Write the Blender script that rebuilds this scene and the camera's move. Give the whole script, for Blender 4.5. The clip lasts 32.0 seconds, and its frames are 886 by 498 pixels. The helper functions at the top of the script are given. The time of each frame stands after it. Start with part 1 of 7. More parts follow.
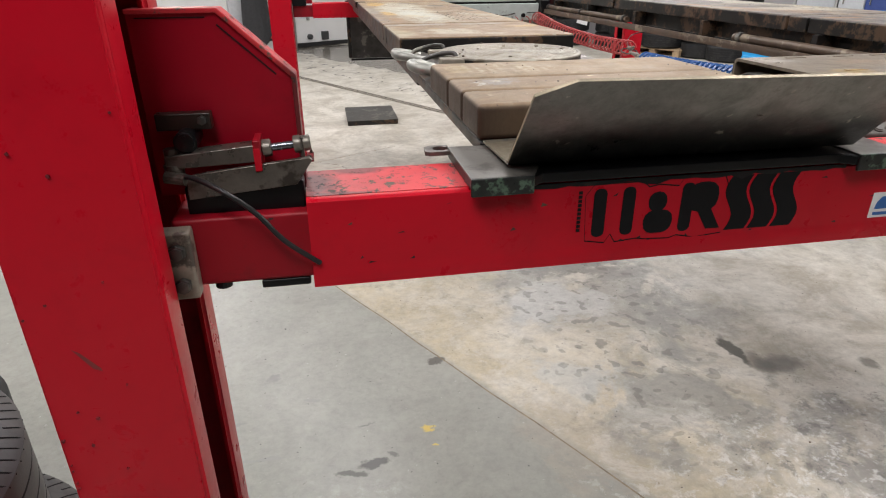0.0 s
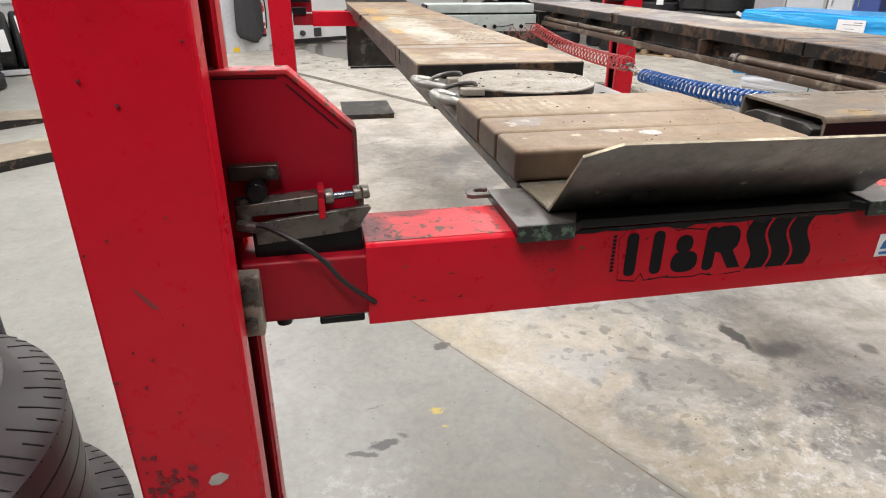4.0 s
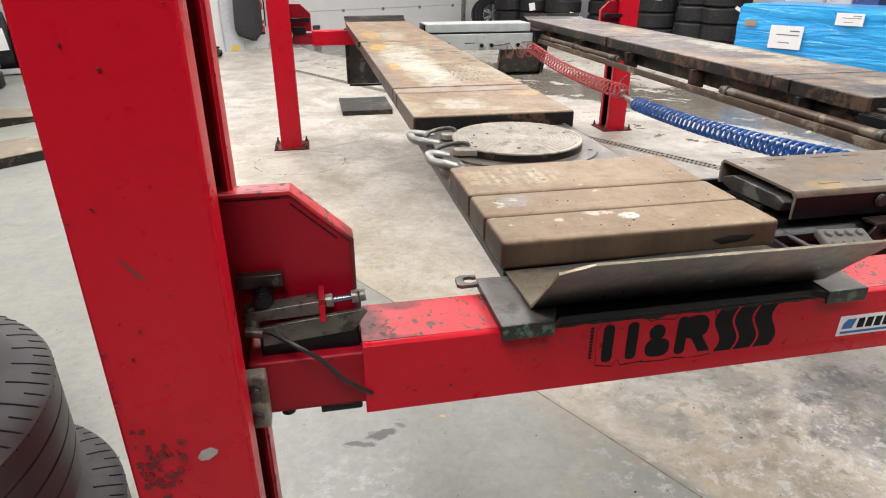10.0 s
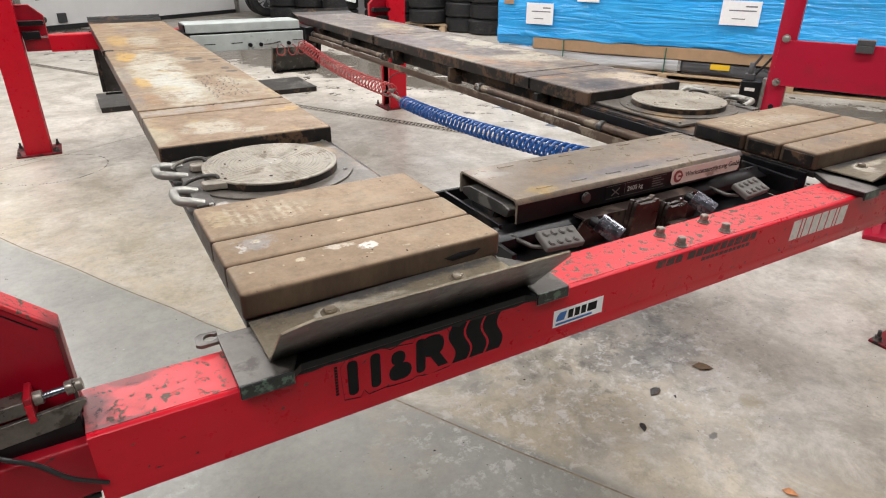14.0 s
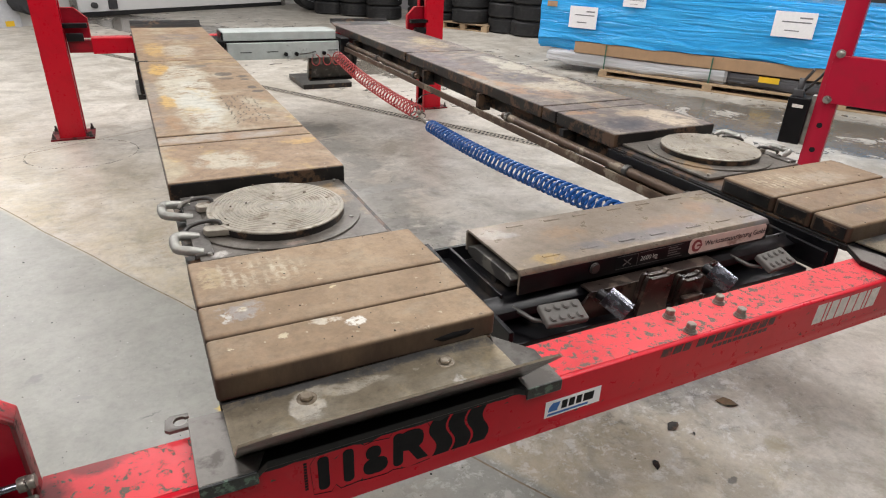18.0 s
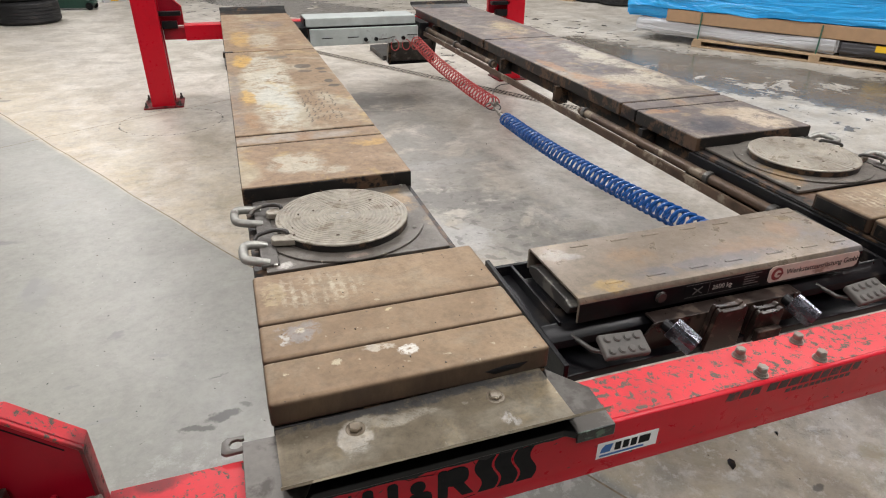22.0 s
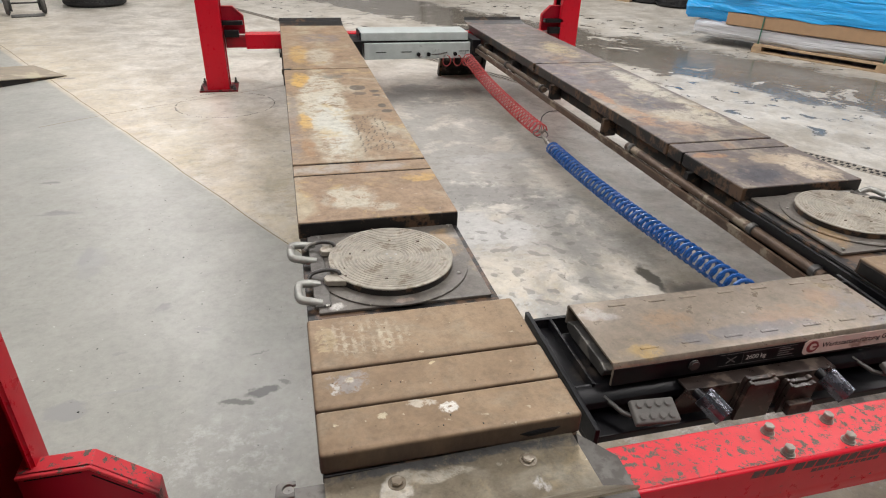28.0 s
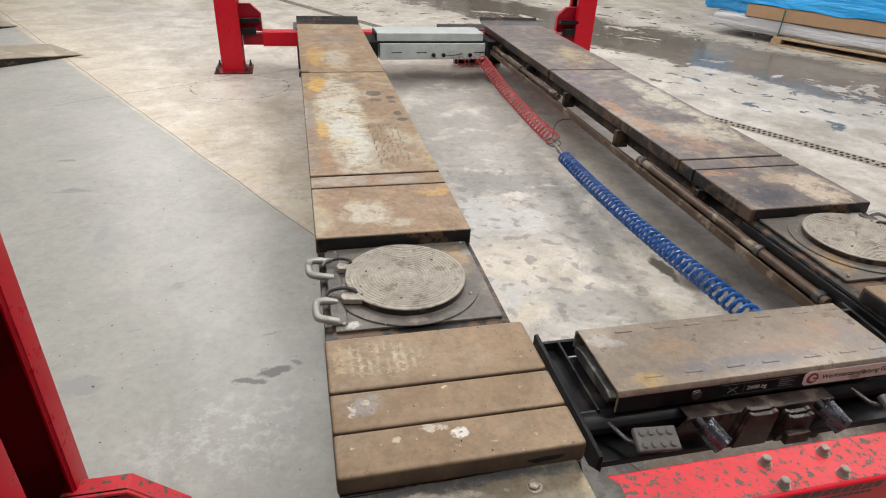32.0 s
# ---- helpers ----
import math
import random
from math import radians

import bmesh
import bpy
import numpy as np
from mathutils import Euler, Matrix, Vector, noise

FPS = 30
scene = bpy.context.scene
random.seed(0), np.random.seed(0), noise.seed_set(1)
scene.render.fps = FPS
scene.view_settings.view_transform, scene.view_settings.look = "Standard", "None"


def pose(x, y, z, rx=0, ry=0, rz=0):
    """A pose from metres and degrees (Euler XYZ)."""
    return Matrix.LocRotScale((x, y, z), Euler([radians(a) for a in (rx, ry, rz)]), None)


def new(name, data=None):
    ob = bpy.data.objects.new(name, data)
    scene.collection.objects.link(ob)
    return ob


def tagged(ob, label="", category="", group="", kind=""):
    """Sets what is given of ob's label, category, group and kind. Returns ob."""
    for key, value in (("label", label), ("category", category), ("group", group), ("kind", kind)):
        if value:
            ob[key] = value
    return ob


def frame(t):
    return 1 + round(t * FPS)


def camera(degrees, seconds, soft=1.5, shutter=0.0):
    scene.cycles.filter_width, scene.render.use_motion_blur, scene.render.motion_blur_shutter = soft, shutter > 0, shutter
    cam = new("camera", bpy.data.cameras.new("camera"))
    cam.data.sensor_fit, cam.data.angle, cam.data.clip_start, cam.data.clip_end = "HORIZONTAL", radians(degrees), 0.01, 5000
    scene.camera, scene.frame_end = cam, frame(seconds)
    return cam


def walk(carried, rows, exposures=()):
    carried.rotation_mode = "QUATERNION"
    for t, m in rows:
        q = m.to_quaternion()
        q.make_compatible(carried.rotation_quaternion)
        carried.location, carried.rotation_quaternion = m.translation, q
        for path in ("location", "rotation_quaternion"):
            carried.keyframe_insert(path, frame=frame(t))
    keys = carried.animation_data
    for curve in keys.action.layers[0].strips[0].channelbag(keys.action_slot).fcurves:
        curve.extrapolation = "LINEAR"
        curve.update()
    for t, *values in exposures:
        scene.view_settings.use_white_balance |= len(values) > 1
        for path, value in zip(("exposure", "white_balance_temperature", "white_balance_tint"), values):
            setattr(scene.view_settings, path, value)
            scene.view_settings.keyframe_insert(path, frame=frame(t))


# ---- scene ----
# World: x along the lift's crossbeams, y along its runways, z up from the workshop floor.
cam = camera(71.7, 32.0, soft=1.1)
PATH = [
    (0.0, -0.2206, -1.0306, 1.6468, 65.449, 0.383, -10.468),
    (0.5, -0.2953, -1.0533, 1.6182, 66.847, -1.413, -11.538),
    (1.0, -0.3049, -1.0711, 1.6114, 66.857, -1.105, -11.843),
    (1.5, -0.3070, -1.0624, 1.6042, 66.213, -1.292, -11.250),
    (2.0, -0.3119, -1.0633, 1.5961, 65.522, -1.136, -10.951),
    (2.5, -0.3108, -1.0630, 1.5944, 65.774, -1.147, -11.632),
    (3.0, -0.3081, -1.0562, 1.5904, 65.639, -0.977, -11.718),
    (3.5, -0.3087, -1.0507, 1.5878, 65.532, -0.506, -11.435),
    (5.5, -0.3031, -1.0474, 1.5746, 65.622, -0.015, -11.537),
    (6.0, -0.2921, -1.0534, 1.5727, 65.973, 0.099, -12.053),
    (6.5, -0.2927, -1.0523, 1.5674, 65.959, 0.089, -12.320),
    (7.0, -0.2942, -1.0499, 1.5661, 65.976, 0.029, -11.988),
    (7.5, -0.2961, -1.0518, 1.5619, 65.638, -0.273, -11.608),
    (8.0, -0.2960, -1.0516, 1.5598, 65.682, -0.174, -11.583),
    (8.5, -0.2998, -1.0514, 1.5580, 65.845, -0.274, -11.303),
    (9.0, -0.2989, -1.0522, 1.5549, 65.661, -0.177, -11.391),
    (9.5, -0.2982, -1.0575, 1.5522, 65.459, 0.199, -11.202),
    (10.0, -0.2955, -1.0610, 1.5494, 65.413, -0.035, -11.405),
    (10.5, -0.2924, -1.0686, 1.5425, 65.126, -0.308, -11.223),
    (11.0, -0.2857, -1.0758, 1.5413, 65.277, -0.593, -11.775),
    (11.5, -0.2799, -1.0716, 1.5379, 65.007, -0.532, -12.279),
    (12.0, -0.2807, -1.0702, 1.5339, 65.183, -0.474, -12.403),
    (12.5, -0.2823, -1.0631, 1.5284, 65.023, -0.444, -12.999),
    (13.0, -0.2517, -1.0690, 1.5186, 64.331, 0.029, -17.251),
    (13.5, -0.2007, -1.0848, 1.5182, 64.245, -0.117, -24.483),
    (14.0, -0.1614, -1.0975, 1.5223, 64.146, -0.420, -30.120),
    (14.5, -0.1379, -1.1166, 1.5263, 64.547, -0.678, -33.577),
    (15.0, -0.1137, -1.1409, 1.5338, 65.141, -0.764, -36.241),
    (15.5, -0.0930, -1.1577, 1.5358, 65.819, -0.521, -38.832),
    (17.5, -0.1036, -1.1067, 1.5463, 66.858, -1.811, -35.391),
    (18.0, -0.0371, -1.0303, 1.5161, 63.990, -2.038, -25.922),
    (18.5, 0.0176, -1.0189, 1.5060, 61.764, -0.475, -17.954),
    (19.0, 0.0172, -1.0140, 1.4971, 63.803, -0.536, -16.841),
    (19.5, 0.0225, -1.0098, 1.4888, 62.386, -0.545, -19.345),
    (20.0, 0.0339, -1.0053, 1.4849, 61.607, 0.034, -19.524),
    (20.5, 0.0307, -1.0058, 1.4879, 62.160, 0.151, -19.607),
    (21.0, 0.0275, -0.9957, 1.4814, 61.078, -0.057, -19.349),
    (21.5, 0.0276, -0.9869, 1.4796, 60.707, -0.240, -19.279),
    (22.0, 0.0251, -0.9863, 1.4815, 61.487, -0.559, -18.605),
    (22.5, 0.0184, -0.9864, 1.4818, 62.742, -0.996, -16.963),
    (23.0, 0.0169, -0.9913, 1.4798, 62.948, -1.059, -15.803),
    (23.5, 0.0124, -0.9940, 1.4767, 62.485, -1.176, -15.310),
    (24.0, 0.0082, -0.9923, 1.4736, 62.055, -1.427, -14.843),
    (24.5, 0.0086, -0.9903, 1.4699, 61.652, -1.383, -14.856),
    (26.5, -0.0022, -0.9820, 1.4532, 60.526, -1.982, -13.896),
    (27.0, -0.0039, -0.9847, 1.4561, 60.912, -1.908, -13.921),
    (27.5, -0.0017, -0.9846, 1.4563, 61.190, -1.831, -13.651),
    (28.0, 0.0027, -0.9839, 1.4539, 61.144, -1.739, -13.928),
    (28.5, 0.0033, -0.9840, 1.4521, 60.909, -1.807, -13.810),
    (29.0, -0.0039, -0.9805, 1.4467, 60.643, -2.256, -13.572),
    (29.5, -0.0060, -0.9800, 1.4457, 60.636, -2.221, -13.667),
    (30.0, -0.0097, -0.9775, 1.4415, 60.452, -2.366, -13.621),
    (30.5, -0.0105, -0.9786, 1.4397, 60.158, -2.343, -13.530),
    (31.0, -0.0119, -0.9790, 1.4412, 60.314, -2.316, -13.507),
    (31.5, -0.0159, -0.9801, 1.4392, 60.206, -2.672, -13.183),
    (32.0, -0.0169, -0.9829, 1.4394, 60.056, -2.535, -12.555),
]
DROP = [
    (0, 1.4598),
    (3.5, 1.3368),
    (7.5, 1.1993),
    (11.5, 1.0653),
    (15.5, 0.9353),
    (17.5, 0.8709),
    (19, 0.8227),
    (20.5, 0.7751),
    (22, 0.7285),
    (24.5, 0.6491),
    (28, 0.5357),
    (30, 0.4714),
    (32, 0.4082),
]

walk(cam, [(t, pose(x, y, z, rx, ry, rz)) for t, x, y, z, rx, ry, rz in PATH],
     [(0.0, 0.05, 6500, 10), (0.6, 0.23, 6500, 10), (2.0, 0.41, 6500, 10), (12.0, 0.41, 6500, 10), (15.0, 0.18, 6500, 10), (32.0, 0.0, 6500, 10)])
LIFT = DROP[0][1]  # height of the runways' top above the floor when the clip starts
YARD = 30.0  # the building stands turned to the lift by this many degrees


def hall(u, v, z=0.0):
    """A point given along the building's own axes."""
    c, s = math.cos(radians(YARD)), math.sin(radians(YARD))
    return Vector((u * c - v * s, u * s + v * c, z))


# ---------------------------------------------------------------- light
world = bpy.data.worlds.new("daylight")
scene.world = world
world.use_nodes = True
sky = world.node_tree.nodes.new("ShaderNodeTexSky")
sky.sky_type, sky.sun_disc, sky.sun_elevation, sky.sun_rotation = "NISHITA", False, radians(35), radians(60)
world.node_tree.links.new(sky.outputs["Color"], world.node_tree.nodes["Background"].inputs["Color"])
world.node_tree.nodes["Background"].inputs["Strength"].default_value = 0.1


def strip_light(u, v, z, length, watts):
    lamp = bpy.data.lights.new("strip_light", "AREA")
    lamp.shape, lamp.size, lamp.size_y, lamp.energy = "RECTANGLE", length, 0.5, watts
    lamp.color = (1.0, 0.97, 0.968)
    ob = new("strip_light", lamp)
    p = hall(u, v, z)
    ob.matrix_basis = pose(p.x, p.y, z, 0, 0, YARD + 90)


for u, v in ((-2.0, -1.1), (2.2, -1.1), (6.4, -1.1), (-2.0, 5.0), (2.2, 5.0), (6.4, 5.0), (3.0, 10.5), (10.5, 6.0)):
    strip_light(u, v, 4.6, 4.0, 170)

# ---------------------------------------------------------------- materials
def nodes_of(name):
    m = bpy.data.materials.new(name)
    m.use_nodes = True
    nt = m.node_tree
    return m, nt, nt.nodes["Principled BSDF"]


def coords(nt, scale=(1, 1, 1), kind="Object", turn=(0, 0, 0)):
    tc = nt.nodes.new("ShaderNodeTexCoord")
    mp = nt.nodes.new("ShaderNodeMapping")
    mp.inputs["Scale"].default_value = scale
    mp.inputs["Rotation"].default_value = [radians(a) for a in turn]
    nt.links.new(tc.outputs[kind], mp.inputs["Vector"])
    return mp.outputs["Vector"]


def noise_tex(nt, vec, scale, detail=6, rough=0.6, warp=0.0):
    n = nt.nodes.new("ShaderNodeTexNoise")
    n.inputs["Scale"].default_value = scale
    n.inputs["Detail"].default_value = detail
    n.inputs["Roughness"].default_value = rough
    n.inputs["Distortion"].default_value = warp
    nt.links.new(vec, n.inputs["Vector"])
    return n.outputs["Fac"]


def ramp(nt, fac, stops):
    r = nt.nodes.new("ShaderNodeValToRGB")
    e = r.color_ramp.elements
    while len(e) < len(stops):
        e.new(0.5)
    for el, (p, c) in zip(e, stops):
        el.position = p
        el.color = (c, c, c, 1) if isinstance(c, (int, float)) else (*c, 1)
    nt.links.new(fac, r.inputs["Fac"])
    return r.outputs["Color"]


def mix(nt, fac, a, b, how="MIX"):
    n = nt.nodes.new("ShaderNodeMix")
    n.data_type, n.blend_type = "RGBA", how
    for sock, v in ((n.inputs[0], fac), (n.inputs[6], a), (n.inputs[7], b)):
        if isinstance(v, (int, float)):
            sock.default_value = v
        elif isinstance(v, tuple):
            sock.default_value = (*v, 1)
        else:
            nt.links.new(v, sock)
    return n.outputs[2]


def mathn(nt, op, a, b=0.0, clamp=False):
    n = nt.nodes.new("ShaderNodeMath")
    n.operation, n.use_clamp = op, clamp
    for sock, v in ((n.inputs[0], a), (n.inputs[1], b)):
        if isinstance(v, (int, float)):
            sock.default_value = v
        else:
            nt.links.new(v, sock)
    return n.outputs[0]


def axes(nt, vec, warp=0.0, scale=6.0):
    """The x and y of a place, shaken a little so that stains get ragged edges."""
    if warp:
        n = nt.nodes.new("ShaderNodeTexNoise")
        n.inputs["Scale"].default_value, n.inputs["Detail"].default_value, n.inputs["Roughness"].default_value = scale, 6, 0.65
        nt.links.new(vec, n.inputs["Vector"])
        a = nt.nodes.new("ShaderNodeVectorMath")
        a.operation = "MULTIPLY_ADD"
        nt.links.new(n.outputs["Color"], a.inputs[0])
        a.inputs[1].default_value = (warp, warp, 0)
        b = nt.nodes.new("ShaderNodeVectorMath")
        b.operation = "SUBTRACT"
        nt.links.new(vec, b.inputs[0])
        b.inputs[1].default_value = (warp / 2, warp / 2, 0)
        nt.links.new(b.outputs[0], a.inputs[2])
        vec = a.outputs[0]
    sep = nt.nodes.new("ShaderNodeSeparateXYZ")
    nt.links.new(vec, sep.inputs[0])
    return sep.outputs[0], sep.outputs[1]


def blob(nt, xy, cx, cy, rx, ry, soft=0.35):
    """A rounded mask, 1 inside."""
    dx = mathn(nt, "MULTIPLY", mathn(nt, "SUBTRACT", xy[0], cx), 1 / rx)
    dy = mathn(nt, "MULTIPLY", mathn(nt, "SUBTRACT", xy[1], cy), 1 / ry)
    r2 = mathn(nt, "ADD", mathn(nt, "MULTIPLY", dx, dx), mathn(nt, "MULTIPLY", dy, dy))
    return ramp(nt, r2, [(max(0.0, 1 - soft * 2), 1.0), (1.0, 0.0)])


def stained(nt, c, xy, spots, grain=None):
    """Lay stains (x, y, half width, half length, colour, strength, softness) over a colour."""
    for cx, cy, rx, ry, col, k, soft in spots:
        mask = blob(nt, xy, cx, cy, rx, ry, 0.5 if grain else soft)
        if grain:
            mask = ramp(nt, mathn(nt, "MULTIPLY", mask, mathn(nt, "ADD", mathn(nt, "MULTIPLY", mathn(nt, "SUBTRACT", grain, 0.5), 8.0), 0.9)), [(0.15, 0.0), (0.66, 1.0)])
        c = mix(nt, mathn(nt, "MULTIPLY", mask, k), c, col)
    return c


def bump(nt, bsdf, height, strength=0.3, dist=0.002):
    b = nt.nodes.new("ShaderNodeBump")
    b.inputs["Strength"].default_value = strength
    b.inputs["Distance"].default_value = dist
    nt.links.new(height, b.inputs["Height"])
    nt.links.new(b.outputs["Normal"], bsdf.inputs["Normal"])


def shade(name, col, rough=0.5, metal=0.0, vary=0.25, scale=18.0, grain=140.0, relief=0.15, second=None, amount=0.0, tint=0.0, spec=0.5, coat=0.0, two_scale=6.0):
    """A plain worn surface: colour with two scales of variation, and patches of a second colour."""
    m, nt, b = nodes_of(name)
    v = coords(nt)
    big = noise_tex(nt, v, two_scale, 5, 0.6)
    mid = noise_tex(nt, v, scale, 6, 0.65)
    fine = noise_tex(nt, v, grain, 3, 0.6)
    lo = tuple(c * (1 - vary) for c in col)
    hi = tuple(min(1, c * (1 + vary)) for c in col)
    c = mix(nt, ramp(nt, mid, [(0.3, 0.0), (0.7, 1.0)]), lo, hi)
    if second:
        edge = 0.62 - 0.3 * amount
        k = ramp(nt, mathn(nt, "ADD", mathn(nt, "MULTIPLY", big, 0.55), mathn(nt, "MULTIPLY", mid, 0.45)), [(edge, 0.0), (edge + 0.05, 1.0)])
        c = mix(nt, k, c, second)
    if tint:
        oi = nt.nodes.new("ShaderNodeObjectInfo")
        c = mix(nt, mathn(nt, "MULTIPLY", oi.outputs["Random"], tint), c, (0.02, 0.015, 0.01))
    nt.links.new(c, b.inputs["Base Color"])
    nt.links.new(ramp(nt, mid, [(0.25, max(0.02, rough - 0.12)), (0.75, min(1.0, rough + 0.12))]), b.inputs["Roughness"])
    b.inputs["Metallic"].default_value = metal
    b.inputs["Specular IOR Level"].default_value = spec
    b.inputs["Coat Weight"].default_value = coat
    bump(nt, b, mathn(nt, "ADD", fine, mid), relief, 0.001)
    return m


def painted(name, col, bare, chips=0.35, scale=22.0, rough=0.32, dirt=(0.05, 0.03, 0.025), dirt_amount=0.35, marks=()):
    """Gloss paint over steel, chipped to the metal in ragged spots."""
    m, nt, b = nodes_of(name)
    v = coords(nt)
    zone = noise_tex(nt, v, 2.6, 3, 0.5)
    spots = noise_tex(nt, v, scale, 8, 0.72, 0.3)
    fine = noise_tex(nt, v, 160, 3, 0.6)
    both = mathn(nt, "ADD", mathn(nt, "MULTIPLY", spots, 0.9), mathn(nt, "MULTIPLY", zone, 0.1))
    edge = 0.72 - 0.28 * chips
    k = ramp(nt, both, [(edge, 0.0), (edge + 0.012, 1.0)])
    grime = ramp(nt, noise_tex(nt, v, 7, 7, 0.7), [(0.5, 0.0), (0.8, 1.0)])
    c = mix(nt, mathn(nt, "MULTIPLY", grime, dirt_amount), col, dirt)
    c = mix(nt, k, c, mix(nt, fine, bare, tuple(x * 0.6 for x in bare)))
    c = stained(nt, c, axes(nt, v, 0.05, 25.0), marks)
    nt.links.new(c, b.inputs["Base Color"])
    nt.links.new(mathn(nt, "ADD", mathn(nt, "MULTIPLY", k, 0.25), ramp(nt, spots, [(0.3, rough - 0.06), (0.7, rough + 0.1)])), b.inputs["Roughness"])
    b.inputs["Specular IOR Level"].default_value = 0.28
    bump(nt, b, mathn(nt, "SUBTRACT", mathn(nt, "MULTIPLY", fine, 0.15), k), 0.25, 0.0008)
    return m


def rusty_plate(name, brown, grey, yellow, rust, shift=0.0, spots=(), cover=0.0, rough=0.5, metal=0.15, drops=()):
    """Walked-over steel plate: brown skin, worn grey parts, yellow and pale spills at their places."""
    m, nt, b = nodes_of(name)
    v = coords(nt)
    z1 = noise_tex(nt, v, 2.6 + shift, 7, 0.66, 0.6)
    z2 = noise_tex(nt, v, 5.5, 8, 0.7, 0.4)
    z3 = noise_tex(nt, v, 13.0, 9, 0.74, 0.2)
    streak = noise_tex(nt, coords(nt, (30.0, 2.0, 1.0)), 1.5, 6, 0.7, 0.2)
    fine = noise_tex(nt, v, 190, 4, 0.7)
    c = mix(nt, ramp(nt, z3, [(0.3, 0.0), (0.72, 1.0)]), brown, tuple(x * 0.66 for x in brown))
    c = mix(nt, ramp(nt, z1, [(0.52 - cover, 0.0), (0.62 - cover, 0.8)]), c, grey)
    xy = axes(nt, v, 0.1, 5.0)
    c = stained(nt, c, xy, spots, noise_tex(nt, v, 11.0, 12, 0.8, 0.4))
    c = stained(nt, c, axes(nt, v, 0.02, 30.0), drops)
    c = mix(nt, ramp(nt, z2, [(0.57, 0.0), (0.66, 0.55)]), c, yellow)
    c = mix(nt, ramp(nt, noise_tex(nt, v, 3.7, 7, 0.72, 0.5), [(0.58, 0.0), (0.68, 0.6)]), c, rust)
    c = mix(nt, ramp(nt, streak, [(0.6, 0.0), (0.75, 0.35)]), c, tuple(x * 0.5 for x in brown))
    c = mix(nt, ramp(nt, noise_tex(nt, v, 38, 5, 0.6), [(0.68, 0.0), (0.71, 0.55)]), c, (0.5, 0.46, 0.38))
    c = mix(nt, ramp(nt, noise_tex(nt, v, 21, 7, 0.78), [(0.62, 0.0), (0.7, 0.6)]), c, (0.05, 0.04, 0.03))
    c = mix(nt, 0.85, c, ramp(nt, noise_tex(nt, v, 33, 9, 0.8, 0.2), [(0.3, 0.55), (0.5, 1.0), (0.7, 1.3)]), "MULTIPLY")
    nt.links.new(c, b.inputs["Base Color"])
    b.inputs["Metallic"].default_value = metal
    nt.links.new(ramp(nt, z3, [(0.3, rough - 0.12), (0.7, rough + 0.12)]), b.inputs["Roughness"])
    bump(nt, b, mathn(nt, "ADD", mathn(nt, "MULTIPLY", fine, 0.5), z3), 0.3, 0.0016)
    return m


